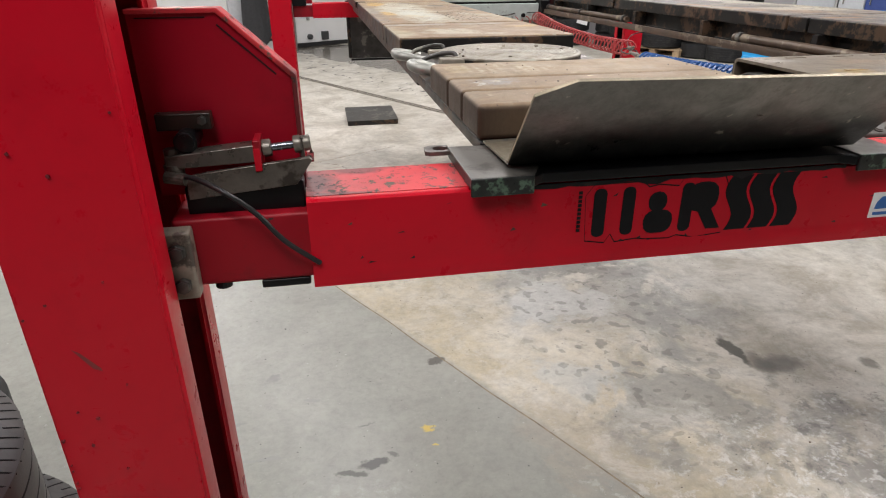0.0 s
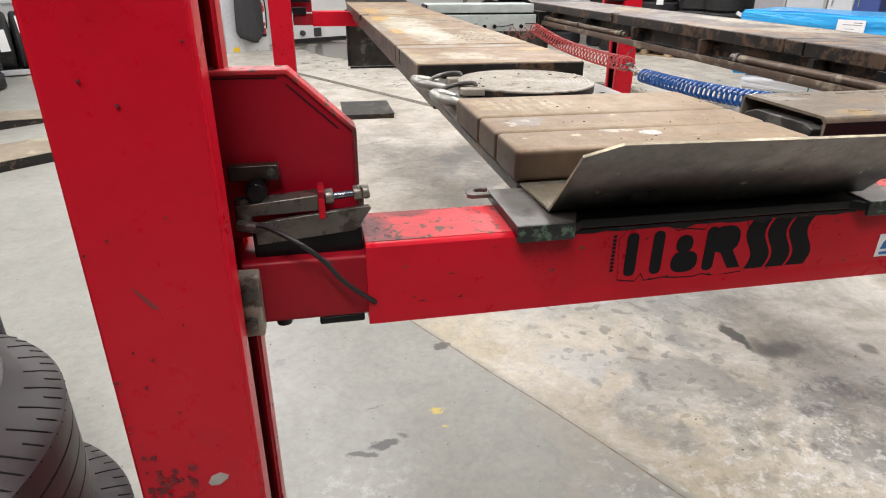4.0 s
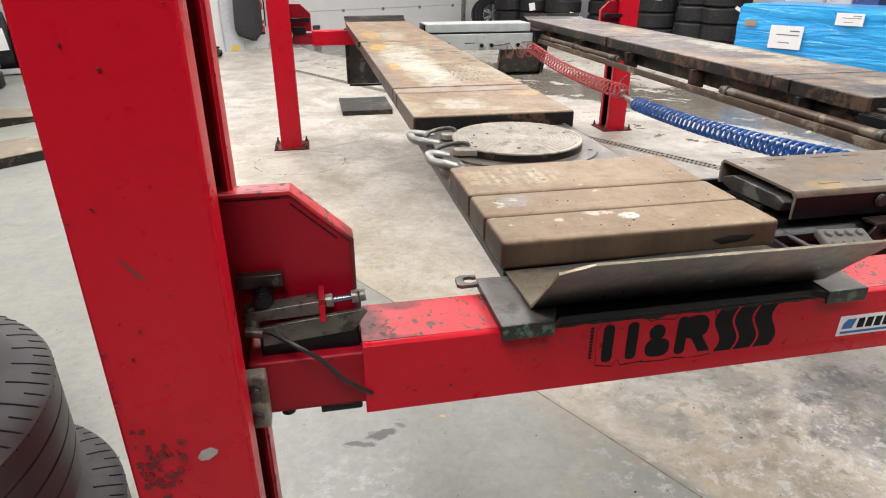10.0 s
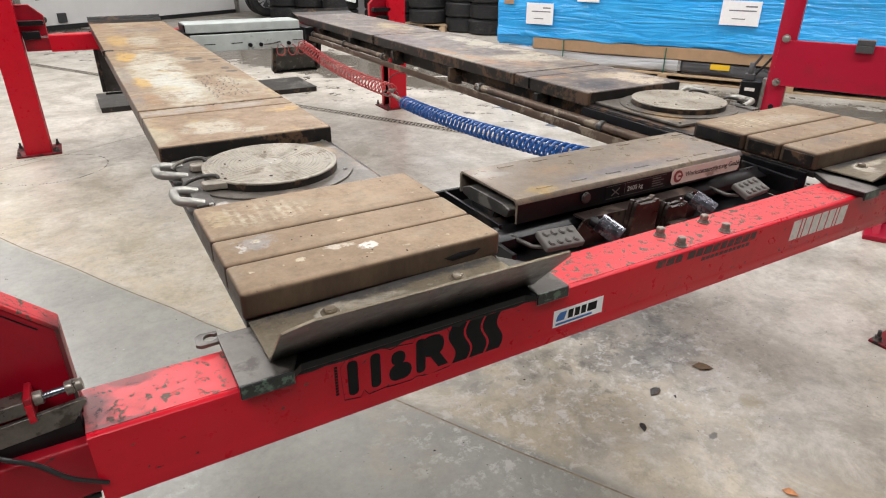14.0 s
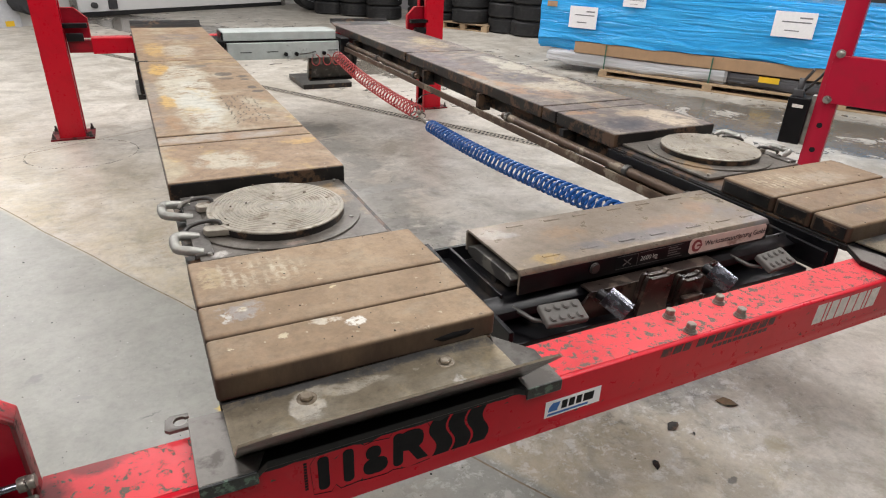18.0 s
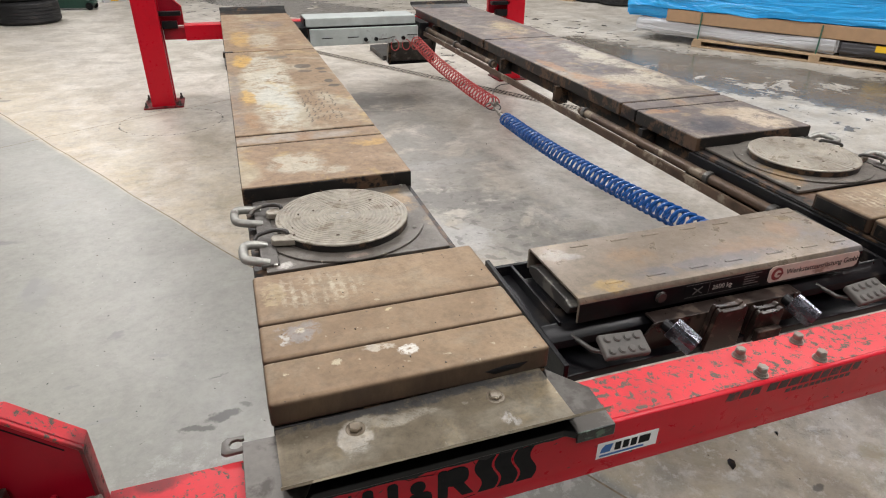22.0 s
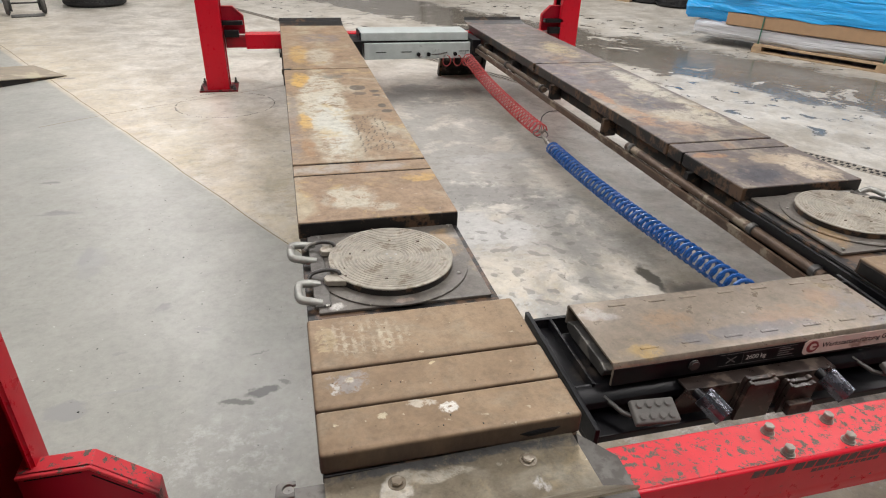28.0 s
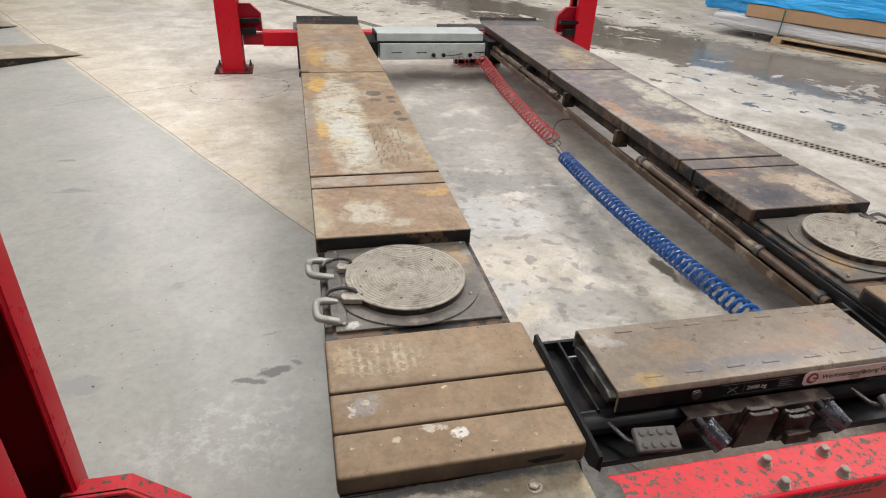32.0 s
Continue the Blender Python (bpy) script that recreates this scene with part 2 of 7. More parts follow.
def cover_box(name, spots, tone=1.0):
    """Brown oxidised tube with paint splashes, pale crazed residue and darkened front edges."""
    m, nt, b = nodes_of(name)
    v = coords(nt)
    z1 = noise_tex(nt, v, 4.0, 7, 0.66, 0.4)
    z2 = noise_tex(nt, v, 16.0, 8, 0.72, 0.2)
    fine = noise_tex(nt, v, 210, 4, 0.7)
    c = mix(nt, ramp(nt, z1, [(0.35, 0.0), (0.65, 1.0)]), tuple(x * tone for x in (0.185, 0.122, 0.066)), tuple(x * tone for x in (0.29, 0.205, 0.122)))
    c = mix(nt, ramp(nt, z2, [(0.52, 0.0), (0.72, 0.5)]), c, (0.13, 0.085, 0.05))
    c = mix(nt, ramp(nt, noise_tex(nt, v, 7.0, 8, 0.72, 0.5), [(0.5, 0.0), (0.68, 0.5)]), c, (0.25, 0.215, 0.15))
    # pale tyre print on the rear tube
    xy = axes(nt, v, 0.05, 20.0)
    px = axes(nt, v, 0.02, 45.0)
    comb = mathn(nt, "SINE", mathn(nt, "MULTIPLY", px[0], 140.0))
    rung = mathn(nt, "SINE", mathn(nt, "ADD", mathn(nt, "MULTIPLY", px[1], 210.0), mathn(nt, "MULTIPLY", px[0], 60.0)))
    craze = ramp(nt, mathn(nt, "MAXIMUM", mathn(nt, "ABSOLUTE", comb), mathn(nt, "MULTIPLY", rung, 0.9)), [(0.55, 0.1), (0.95, 1.0)])
    craze = mathn(nt, "MULTIPLY", craze, blob(nt, xy, -0.135, 0.235, 0.125, 0.085, 0.25))
    craze = mathn(nt, "MULTIPLY", craze, ramp(nt, z2, [(0.35, 0.3), (0.6, 1.0)]))
    c = mix(nt, mathn(nt, "MULTIPLY", mathn(nt, "MULTIPLY", craze, ramp(nt, noise_tex(nt, v, 26, 8, 0.8), [(0.42, 0.0), (0.56, 1.0)])), 0.78), c, (0.46, 0.41, 0.305))
    c = stained(nt, c, xy, spots, noise_tex(nt, v, 45.0, 8, 0.75, 0.3))
    c = mix(nt, 0.8, c, ramp(nt, noise_tex(nt, v, 40, 9, 0.8, 0.2), [(0.3, 0.6), (0.5, 1.0), (0.7, 1.25)]), "MULTIPLY")
    c = mix(nt, ramp(nt, noise_tex(nt, v, 30, 4, 0.55), [(0.69, 0.0), (0.72, 0.6)]), c, (0.45, 0.4, 0.28))
    c = mix(nt, ramp(nt, noise_tex(nt, v, 55, 3, 0.55), [(0.72, 0.0), (0.75, 0.8)]), c, (0.04, 0.03, 0.025))
    # upright faces darkened: shade under the overhead light put into the colour, with grime
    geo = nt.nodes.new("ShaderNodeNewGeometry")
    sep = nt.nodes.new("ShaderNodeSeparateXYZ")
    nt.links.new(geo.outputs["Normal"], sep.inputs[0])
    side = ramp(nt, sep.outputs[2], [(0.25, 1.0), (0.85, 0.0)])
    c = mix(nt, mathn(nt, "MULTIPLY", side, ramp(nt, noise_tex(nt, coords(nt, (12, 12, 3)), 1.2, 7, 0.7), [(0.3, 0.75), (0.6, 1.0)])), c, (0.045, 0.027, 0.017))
    nt.links.new(c, b.inputs["Base Color"])
    b.inputs["Metallic"].default_value = 0.1
    nt.links.new(ramp(nt, z2, [(0.3, 0.42), (0.7, 0.62)]), b.inputs["Roughness"])
    bump(nt, b, mathn(nt, "ADD", mathn(nt, "MULTIPLY", fine, 0.5), z2), 0.3, 0.0015)
    return m


CREAM, TAN, OCHRE, OIL, WHITE = (0.47, 0.44, 0.35), (0.3, 0.215, 0.135), (0.5, 0.31, 0.08), (0.055, 0.048, 0.04), (0.62, 0.6, 0.54)
RED = (0.5, 0.004, 0.017)
M = {
    "red": painted("red_gloss_paint", RED, (0.12, 0.08, 0.07), 0.06, 30.0, 0.3, (0.12, 0.002, 0.006), 0.3),
    # paler and pinker than RED: lamp sheen put into the colour, besides worn chips
    "red_worn_sheen": painted("worn_sheen_red_paint", (0.58, 0.04, 0.05), (0.13, 0.11, 0.088), 0.6, 58.0, 0.36, marks=((-0.25, -0.22, 0.035, 0.07, (0.03, 0.02, 0.02), 0.8, 0.4), (-0.19, -0.17, 0.05, 0.025, (0.05, 0.03, 0.03), 0.7, 0.4), (-0.22, -0.27, 0.06, 0.01, (0.05, 0.03, 0.03), 0.7, 0.4))),
    # shield's red set darker: the column's shade on it is put into the colour
    "red_shaded": painted("shaded_red_paint", (0.33, 0.004, 0.017), (0.1, 0.06, 0.05), 0.1, 30.0, 0.34, (0.08, 0.002, 0.006), 0.6),
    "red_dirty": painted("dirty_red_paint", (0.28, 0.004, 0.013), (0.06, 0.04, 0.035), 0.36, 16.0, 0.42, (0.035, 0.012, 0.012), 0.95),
    "plate_brown": rusty_plate("brown_runway_plate", (0.3, 0.205, 0.125), (0.37, 0.32, 0.22), (0.44, 0.31, 0.12), (0.27, 0.15, 0.075), spots=((-0.1, 1.08, 0.13, 0.13, CREAM, 0.75, 0.45), (0.02, 0.98, 0.09, 0.06, CREAM, 0.6, 0.4), (0.2, 1.22, 0.09, 0.06, OCHRE, 0.6, 0.45), (-0.16, 3.6, 0.09, 0.4, OCHRE, 0.6, 0.45), (-0.02, 3.5, 0.12, 0.35, CREAM, 0.6, 0.4), (0.03, 4.2, 0.2, 0.25, (0.17, 0.15, 0.15), 0.6, 0.4), (-0.05, 1.36, 0.28, 0.06, (0.33, 0.3, 0.26), 0.7, 0.3))),
    "plate_grey": rusty_plate("worn_runway_plate", (0.31, 0.215, 0.13), (0.4, 0.36, 0.27), (0.48, 0.36, 0.16), (0.28, 0.16, 0.08), 0.4, spots=((-0.08, 2.25, 0.15, 1.0, CREAM, 0.95, 0.35), (-0.06, 2.0, 0.1, 0.55, (0.5, 0.5, 0.44), 0.8, 0.4), (-0.19, 2.85, 0.06, 0.24, OCHRE, 0.95, 0.45), (-0.2, 2.0, 0.05, 0.2, OCHRE, 0.8, 0.45), (-0.2, 1.62, 0.04, 0.14, (0.3, 0.17, 0.08), 0.7, 0.4), (-0.25, 2.0, 0.04, 0.7, (0.2, 0.17, 0.15), 0.6, 0.4), (0.015, 2.91, 0.09, 0.07, (0.14, 0.13, 0.11), 0.7, 0.3)), drops=((0.133, 2.62, 0.05, 0.06, OIL, 0.75, 0.12), (0.13, 2.49, 0.045, 0.035, OIL, 0.65, 0.15), (0.22, 2.53, 0.028, 0.03, OIL, 0.85, 0.12), (0.22, 2.445, 0.024, 0.024, OIL, 0.8, 0.12), (0.218, 2.235, 0.024, 0.036, OIL, 0.85, 0.12), (0.228, 2.13, 0.03, 0.03, OIL, 0.85, 0.12), (0.1, 2.97, 0.03, 0.02, OIL, 0.6, 0.2))),
    "plate_dark": rusty_plate("dark_runway_plate", (0.15, 0.125, 0.115), (0.3, 0.26, 0.2), (0.36, 0.27, 0.15), (0.24, 0.13, 0.07), 0.8, spots=((0.17, 2.45, 0.12, 0.5, CREAM, 0.75, 0.4), (0.05, 1.78, 0.2, 0.22, (0.42, 0.38, 0.3), 0.8, 0.4), (-0.2, 1.85, 0.07, 0.25, (0.34, 0.2, 0.11), 0.8, 0.4), (-0.05, 1.62, 0.16, 0.14, (0.33, 0.21, 0.13), 0.6, 0.4), (0.1, 3.6, 0.14, 0.4, (0.4, 0.34, 0.2), 0.75, 0.4), (-0.13, 1.02, 0.15, 0.13, (0.06, 0.058, 0.066), 0.95, 0.4), (-0.18, 1.24, 0.1, 0.05, (0.3, 0.17, 0.09), 0.8, 0.4), (0.15, 1.05, 0.13, 0.2, (0.44, 0.37, 0.28), 0.95, 0.4), (0.05, 1.16, 0.12, 0.07, (0.36, 0.29, 0.21), 0.8, 0.4), (0.0, 2.1, 0.1, 0.2, (0.08, 0.078, 0.09), 0.8, 0.4), (0.2, 1.9, 0.09, 0.3, (0.44, 0.4, 0.31), 0.85, 0.4), (-0.22, 2.25, 0.05, 0.2, (0.3, 0.16, 0.08), 0.8, 0.4), (-0.18, 2.9, 0.12, 0.5, (0.12, 0.11, 0.125), 0.7, 0.4))),
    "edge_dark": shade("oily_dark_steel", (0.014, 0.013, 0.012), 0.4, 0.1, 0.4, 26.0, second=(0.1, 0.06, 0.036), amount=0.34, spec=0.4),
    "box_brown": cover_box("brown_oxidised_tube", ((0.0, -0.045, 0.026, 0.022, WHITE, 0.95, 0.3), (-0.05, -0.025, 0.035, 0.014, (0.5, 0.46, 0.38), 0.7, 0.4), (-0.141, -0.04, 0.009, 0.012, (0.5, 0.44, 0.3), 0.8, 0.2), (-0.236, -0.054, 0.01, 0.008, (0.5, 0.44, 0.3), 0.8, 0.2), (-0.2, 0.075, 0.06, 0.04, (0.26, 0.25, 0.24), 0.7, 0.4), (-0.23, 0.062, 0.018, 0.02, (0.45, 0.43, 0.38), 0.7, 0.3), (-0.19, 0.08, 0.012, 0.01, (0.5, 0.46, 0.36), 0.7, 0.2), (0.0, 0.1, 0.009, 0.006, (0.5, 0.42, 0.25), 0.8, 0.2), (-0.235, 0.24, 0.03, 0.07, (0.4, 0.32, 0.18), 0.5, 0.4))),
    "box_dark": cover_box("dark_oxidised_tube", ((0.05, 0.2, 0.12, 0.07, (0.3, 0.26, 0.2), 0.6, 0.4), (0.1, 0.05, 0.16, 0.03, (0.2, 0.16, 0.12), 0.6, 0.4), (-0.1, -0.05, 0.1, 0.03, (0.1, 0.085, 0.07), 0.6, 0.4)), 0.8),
    "bare": rusty_plate("bare_worn_steel", (0.27, 0.23, 0.165), (0.33, 0.3, 0.235), (0.42, 0.34, 0.21), (0.18, 0.14, 0.095), 2.0, spots=((-0.136, -0.2, 0.035, 0.04, (0.6, 0.57, 0.5), 0.9, 0.3), (-0.06, -0.17, 0.1, 0.018, (0.58, 0.54, 0.45), 0.7, 0.4), (0.146, -0.235, 0.02, 0.02, (0.62, 0.6, 0.57), 0.9, 0.3), (0.0, -0.138, 0.5, 0.022, (0.1, 0.1, 0.1), 0.95, 0.4), (-0.2, -0.24, 0.05, 0.03, (0.34, 0.31, 0.24), 0.5, 0.4)), rough=0.4, metal=0.6),
    # black row along the bend: dark reflection of the plate painted in, with smears
    "sheet_under": rusty_plate("shaded_greasy_underside", (0.23, 0.228, 0.215), (0.3, 0.295, 0.28), (0.24, 0.235, 0.21), (0.15, 0.145, 0.138), 1.0, drops=tuple((-0.25 + 0.062 * k, -0.268 - 0.004 * (k % 3), 0.075, 0.058 + 0.016 * (3 <= k <= 6), (0.01, 0.01, 0.01), 0.97, 0.4) for k in range(9)), rough=0.36, metal=0.55),
    "plate_grease": shade("greasy_grey_plate", (0.13, 0.122, 0.11), 0.4, 0.45, 0.35, 16, 200, 0.15, (0.075, 0.068, 0.06), 0.45, two_scale=9.0),
    "turn_base": rusty_plate("greasy_turn_plate_steel", (0.15, 0.135, 0.115), (0.23, 0.215, 0.19), (0.26, 0.2, 0.12), (0.09, 0.075, 0.06), 2.4, spots=((0.2, 0.1, 0.06, 0.12, (0.3, 0.2, 0.1), 0.7, 0.4), (0.0, -0.205, 0.05, 0.015, (0.3, 0.24, 0.2), 0.9, 0.4), (-0.19, -0.19, 0.03, 0.02, (0.5, 0.48, 0.44), 0.8, 0.4)), rough=0.38, metal=0.3),
    "bolt_bronze": shade("browned_bolt_steel", (0.2, 0.165, 0.12), 0.4, 0.5, 0.3, 40, 200, 0.1, (0.3, 0.27, 0.22), 0.25),
    "lip_green": shade("chipped_green_paint", (0.016, 0.018, 0.017), 0.35, 0.1, 0.4, 60, 200, 0.15, (0.09, 0.14, 0.1), 0.36, two_scale=40.0),
    "chrome_dark": shade("dull_chromed_steel", (0.2, 0.21, 0.24), 0.26, 0.9, 0.3, 40, 200, 0.05, (0.05, 0.05, 0.06), 0.3, two_scale=25.0),
    "adapter_brown": shade("oily_brown_steel", (0.024, 0.016, 0.013), 0.34, 0.2, 0.4, 24, 160, 0.15, (0.075, 0.055, 0.042), 0.26, two_scale=12.0),
    "column_inside": shade("shaded_greasy_red_paint", (0.02, 0.005, 0.006), 0.45, 0.0, 0.4, 14, 160, 0.1, (0.09, 0.008, 0.014), 0.2),
    "bare_dark": shade("greasy_grey_steel", (0.075, 0.072, 0.067), 0.42, 0.5, 0.35, 12, 200, 0.15, (0.2, 0.19, 0.165), 0.2),
    "black": shade("greasy_black_paint", (0.004, 0.004, 0.005), 0.36, 0.05, 0.4, 14, 160, 0.12, (0.03, 0.024, 0.02), 0.12, spec=0.3),
    "jack_top": rusty_plate("jack_cover_steel", (0.27, 0.222, 0.17), (0.2, 0.195, 0.2), (0.36, 0.28, 0.16), (0.27, 0.18, 0.115), 0.2, spots=((-0.2, 0.05, 0.1, 0.06, (0.33, 0.22, 0.13), 0.55, 0.4), (0.15, 0.0, 0.14, 0.06, (0.3, 0.2, 0.13), 0.55, 0.4), (0.3, 0.06, 0.08, 0.06, (0.34, 0.22, 0.14), 0.55, 0.4), (-0.3, -0.06, 0.05, 0.03, (0.45, 0.3, 0.1), 0.6, 0.4), (-0.36, 0.1, 0.06, 0.04, (0.4, 0.38, 0.35), 0.7, 0.4), (0.0, -0.04, 0.3, 0.04, (0.12, 0.12, 0.14), 0.6, 0.4)), rough=0.34, metal=0.3),
    "grey_paint": shade("pale_grey_green_paint", (0.43, 0.47, 0.45), 0.42, 0.1, 0.15, 9, 120, 0.08, (0.2, 0.2, 0.19), 0.12),
    "cast": shade("ribbed_cast_aluminium", (0.33, 0.303, 0.25), 0.42, 0.35, 0.3, 30, 200, 0.3, (0.22, 0.19, 0.145), 0.24, two_scale=20.0),
    "zinc": shade("zinc_plated_steel", (0.42, 0.41, 0.38), 0.35, 0.9, 0.25, 30, 200, 0.08, (0.16, 0.14, 0.12), 0.2),
    "rusty_pipe": shade("rusty_brown_steel", (0.085, 0.055, 0.036), 0.45, 0.3, 0.4, 16, 180, 0.3, (0.22, 0.18, 0.13), 0.28),
    "rubber": shade("black_tyre_rubber", (0.018, 0.018, 0.019), 0.62, 0.0, 0.3, 20, 200, 0.2, (0.035, 0.034, 0.033), 0.3, spec=0.35),
    "rubber_grey": shade("grey_rubber_pad", (0.1, 0.094, 0.085), 0.75, 0.0, 0.25, 30, 200, 0.25),
    "alloy": shade("silver_alloy", (0.6, 0.6, 0.62), 0.3, 0.85, 0.1),
    "hose_blue": shade("blue_plastic_hose", (0.01, 0.075, 0.27), 0.26, 0.0, 0.2, spec=0.6),
    "hose_red": shade("red_plastic_hose", (0.42, 0.05, 0.05), 0.32, 0.0, 0.2, spec=0.6),
    "hose_black": shade("black_rubber_hose", (0.012, 0.012, 0.013), 0.4, 0.0, 0.2),
    "wood": shade("pale_pallet_wood", (0.42, 0.3, 0.18), 0.75, 0.0, 0.25, 12, 90, 0.3, tint=0.3),
    "card": shade("brown_cardboard", (0.36, 0.23, 0.13), 0.8, 0.0, 0.12, 8, 120, 0.1),
    "white_paint": shade("white_wall_paint", (0.74, 0.74, 0.72), 0.7, 0.0, 0.05, 3, 120, 0.05, (0.55, 0.54, 0.5), 0.08, two_scale=1.5),
    "door_white": shade("white_door_panel", (0.8, 0.8, 0.79), 0.4, 0.0, 0.03, 3, 160, 0.04),
    "paper": shade("white_label_paper", (0.8, 0.8, 0.8), 0.6, 0.0, 0.05, 30, 200, 0.05),
    "ink": shade("black_print", (0.007, 0.007, 0.008), 0.7, 0.0, 0.3, 60, 200, 0.02, spec=0.2),
    "ink_grey": shade("grey_print", (0.16, 0.16, 0.17), 0.6, 0.0, 0.2),
    "ink_blue": shade("blue_print", (0.03, 0.14, 0.42), 0.5, 0.0, 0.2),
    "ink_white": shade("worn_white_print", (0.62, 0.58, 0.54), 0.5, 0.0, 0.2, 60, second=(0.3, 0.1, 0.1), amount=0.1),
    "sticker_grey": shade("dull_silver_sticker", (0.36, 0.33, 0.3), 0.5, 0.1, 0.2, 30),
    "yellow": shade("yellow_paint", (0.75, 0.47, 0.02), 0.45, 0.0, 0.1),
    "dark_grey": shade("dark_grey_plastic", (0.05, 0.05, 0.052), 0.5, 0.0, 0.2),
    "cloth_dark": shade("dark_grey_cloth", (0.035, 0.035, 0.037), 0.9, 0.0, 0.3),
    "green": shade("dark_green_steel", (0.015, 0.05, 0.035), 0.5, 0.1, 0.3),
    "strap": shade("green_plastic_strap", (0.03, 0.12, 0.08), 0.4),
    "tarp_grey": shade("pale_grey_sheet", (0.5, 0.51, 0.53), 0.5, 0.0, 0.1),
}


def plastic_film(name, col, rough, wrinkle=1.0):
    m, nt, b = nodes_of(name)
    v = coords(nt, (6.0, 0.7, 9.0))
    w1 = noise_tex(nt, v, 1.2, 4, 0.5, 1.4)
    w2 = noise_tex(nt, coords(nt, (5.0, 2.2, 4.0)), 1.6, 3, 0.5, 1.5)
    c = mix(nt, ramp(nt, w1, [(0.4, 0.0), (0.75, 0.5)]), col, tuple(min(1, x * 1.6 + 0.05) for x in col))
    nt.links.new(c, b.inputs["Base Color"])
    b.inputs["Roughness"].default_value = rough
    bump(nt, b, mathn(nt, "ADD", w1, mathn(nt, "MULTIPLY", w2, 0.6)), 0.9 * wrinkle, 0.03)
    return m


M["film_blue"] = plastic_film("blue_stretch_film", (0.02, 0.33, 0.76), 0.22, 1.3)
M["film_clear"] = plastic_film("clear_stretch_film", (0.45, 0.46, 0.47), 0.25)
M["film_dark"] = plastic_film("dark_wrapped_goods", (0.05, 0.05, 0.055), 0.3)


# ---------------------------------------------------------------- mesh helpers
def bm_box(x0, y0, z0, x1, y1, z1, bevel=0.0, seg=2):
    bm = bmesh.new()
    bmesh.ops.create_cube(bm, size=1, matrix=Matrix.Translation(((x0 + x1) / 2, (y0 + y1) / 2, (z0 + z1) / 2)) @ Matrix.Diagonal((x1 - x0, y1 - y0, z1 - z0, 1)))
    if bevel:
        bmesh.ops.bevel(bm, geom=bm.edges[:], offset=bevel, segments=seg, affect="EDGES", profile=0.6)
    return bm


def bm_cyl(p0, p1, r0, r1=None, n=20, bevel=0.0):
    bm = bmesh.new()
    p0, p1 = Vector(p0), Vector(p1)
    d = p1 - p0
    m = Matrix.Translation((p0 + p1) / 2) @ d.to_track_quat("Z", "Y").to_matrix().to_4x4()
    bmesh.ops.create_cone(bm, cap_ends=True, segments=n, radius1=r0, radius2=r0 if r1 is None else r1, depth=d.length, matrix=m)
    if bevel:
        caps = [e for e in bm.edges if any(len(f.verts) > 4 for f in e.link_faces)]
        bmesh.ops.bevel(bm, geom=caps, offset=bevel, segments=2, affect="EDGES")
    return bm


def bm_prism(outline, axis, a, b, bevel=0.0):
    """An outline of (u, v) pairs drawn out along an axis: x takes (y, z), y takes (x, z), z takes (x, y)."""
    bm = bmesh.new()
    put = {"x": lambda u, v, w: (w, u, v), "y": lambda u, v, w: (u, w, v), "z": lambda u, v, w: (u, v, w)}[axis]
    lo = [bm.verts.new(put(u, v, a)) for u, v in outline]
    hi = [bm.verts.new(put(u, v, b)) for u, v in outline]
    n = len(outline)
    bm.faces.new(lo)
    bm.faces.new(hi)
    for i in range(n):
        bm.faces.new((lo[i], lo[(i + 1) % n], hi[(i + 1) % n], hi[i]))
    bmesh.ops.recalc_face_normals(bm, faces=bm.faces[:])
    if bevel:
        bmesh.ops.bevel(bm, geom=bm.edges[:], offset=bevel, segments=2, affect="EDGES", profile=0.6)
    return bm


def bm_tube(points, r, n=8):
    """A round bar along a line of points."""
    bm = bmesh.new()
    pts = [Vector(p) for p in points]
    rings = []
    up = Vector((0, 0, 1))
    for i, p in enumerate(pts):
        d = (pts[min(i + 1, len(pts) - 1)] - pts[max(i - 1, 0)]).normalized()
        side = d.cross(up)
        if side.length < 0.05:
            side = d.cross(Vector((0, 1, 0)))
        side.normalize()
        top = side.cross(d).normalized()
        rings.append([bm.verts.new(p + r * (math.cos(a) * side + math.sin(a) * top)) for a in [2 * math.pi * k / n for k in range(n)]])
    for a, b in zip(rings, rings[1:]):
        for k in range(n):
            bm.faces.new((a[k], a[(k + 1) % n], b[(k + 1) % n], b[k]))
    bm.faces.new(rings[0][::-1])
    bm.faces.new(rings[-1])
    bmesh.ops.recalc_face_normals(bm, faces=bm.faces[:])
    return bm


def smooth_line(points, steps=8):
    """Points of a smooth curve through the given ones."""
    p = [Vector(q) for q in points]
    p = [2 * p[0] - p[1]] + p + [2 * p[-1] - p[-2]]
    out = []
    for i in range(1, len(p) - 2):
        for k in range(steps):
            t = k / steps
            out.append(0.5 * ((2 * p[i]) + (p[i + 1] - p[i - 1]) * t + (2 * p[i - 1] - 5 * p[i] + 4 * p[i + 1] - p[i + 2]) * t * t + (3 * p[i] - p[i - 1] - 3 * p[i + 1] + p[i + 2]) * t ** 3))
    out.append(p[-2])
    return out


def joined(*bms):
    out = bmesh.new()
    for b in bms:
        me = bpy.data.meshes.new("tmp")
        b.to_mesh(me)
        out.from_mesh(me)
        bpy.data.meshes.remove(me)
        b.free()
    return out


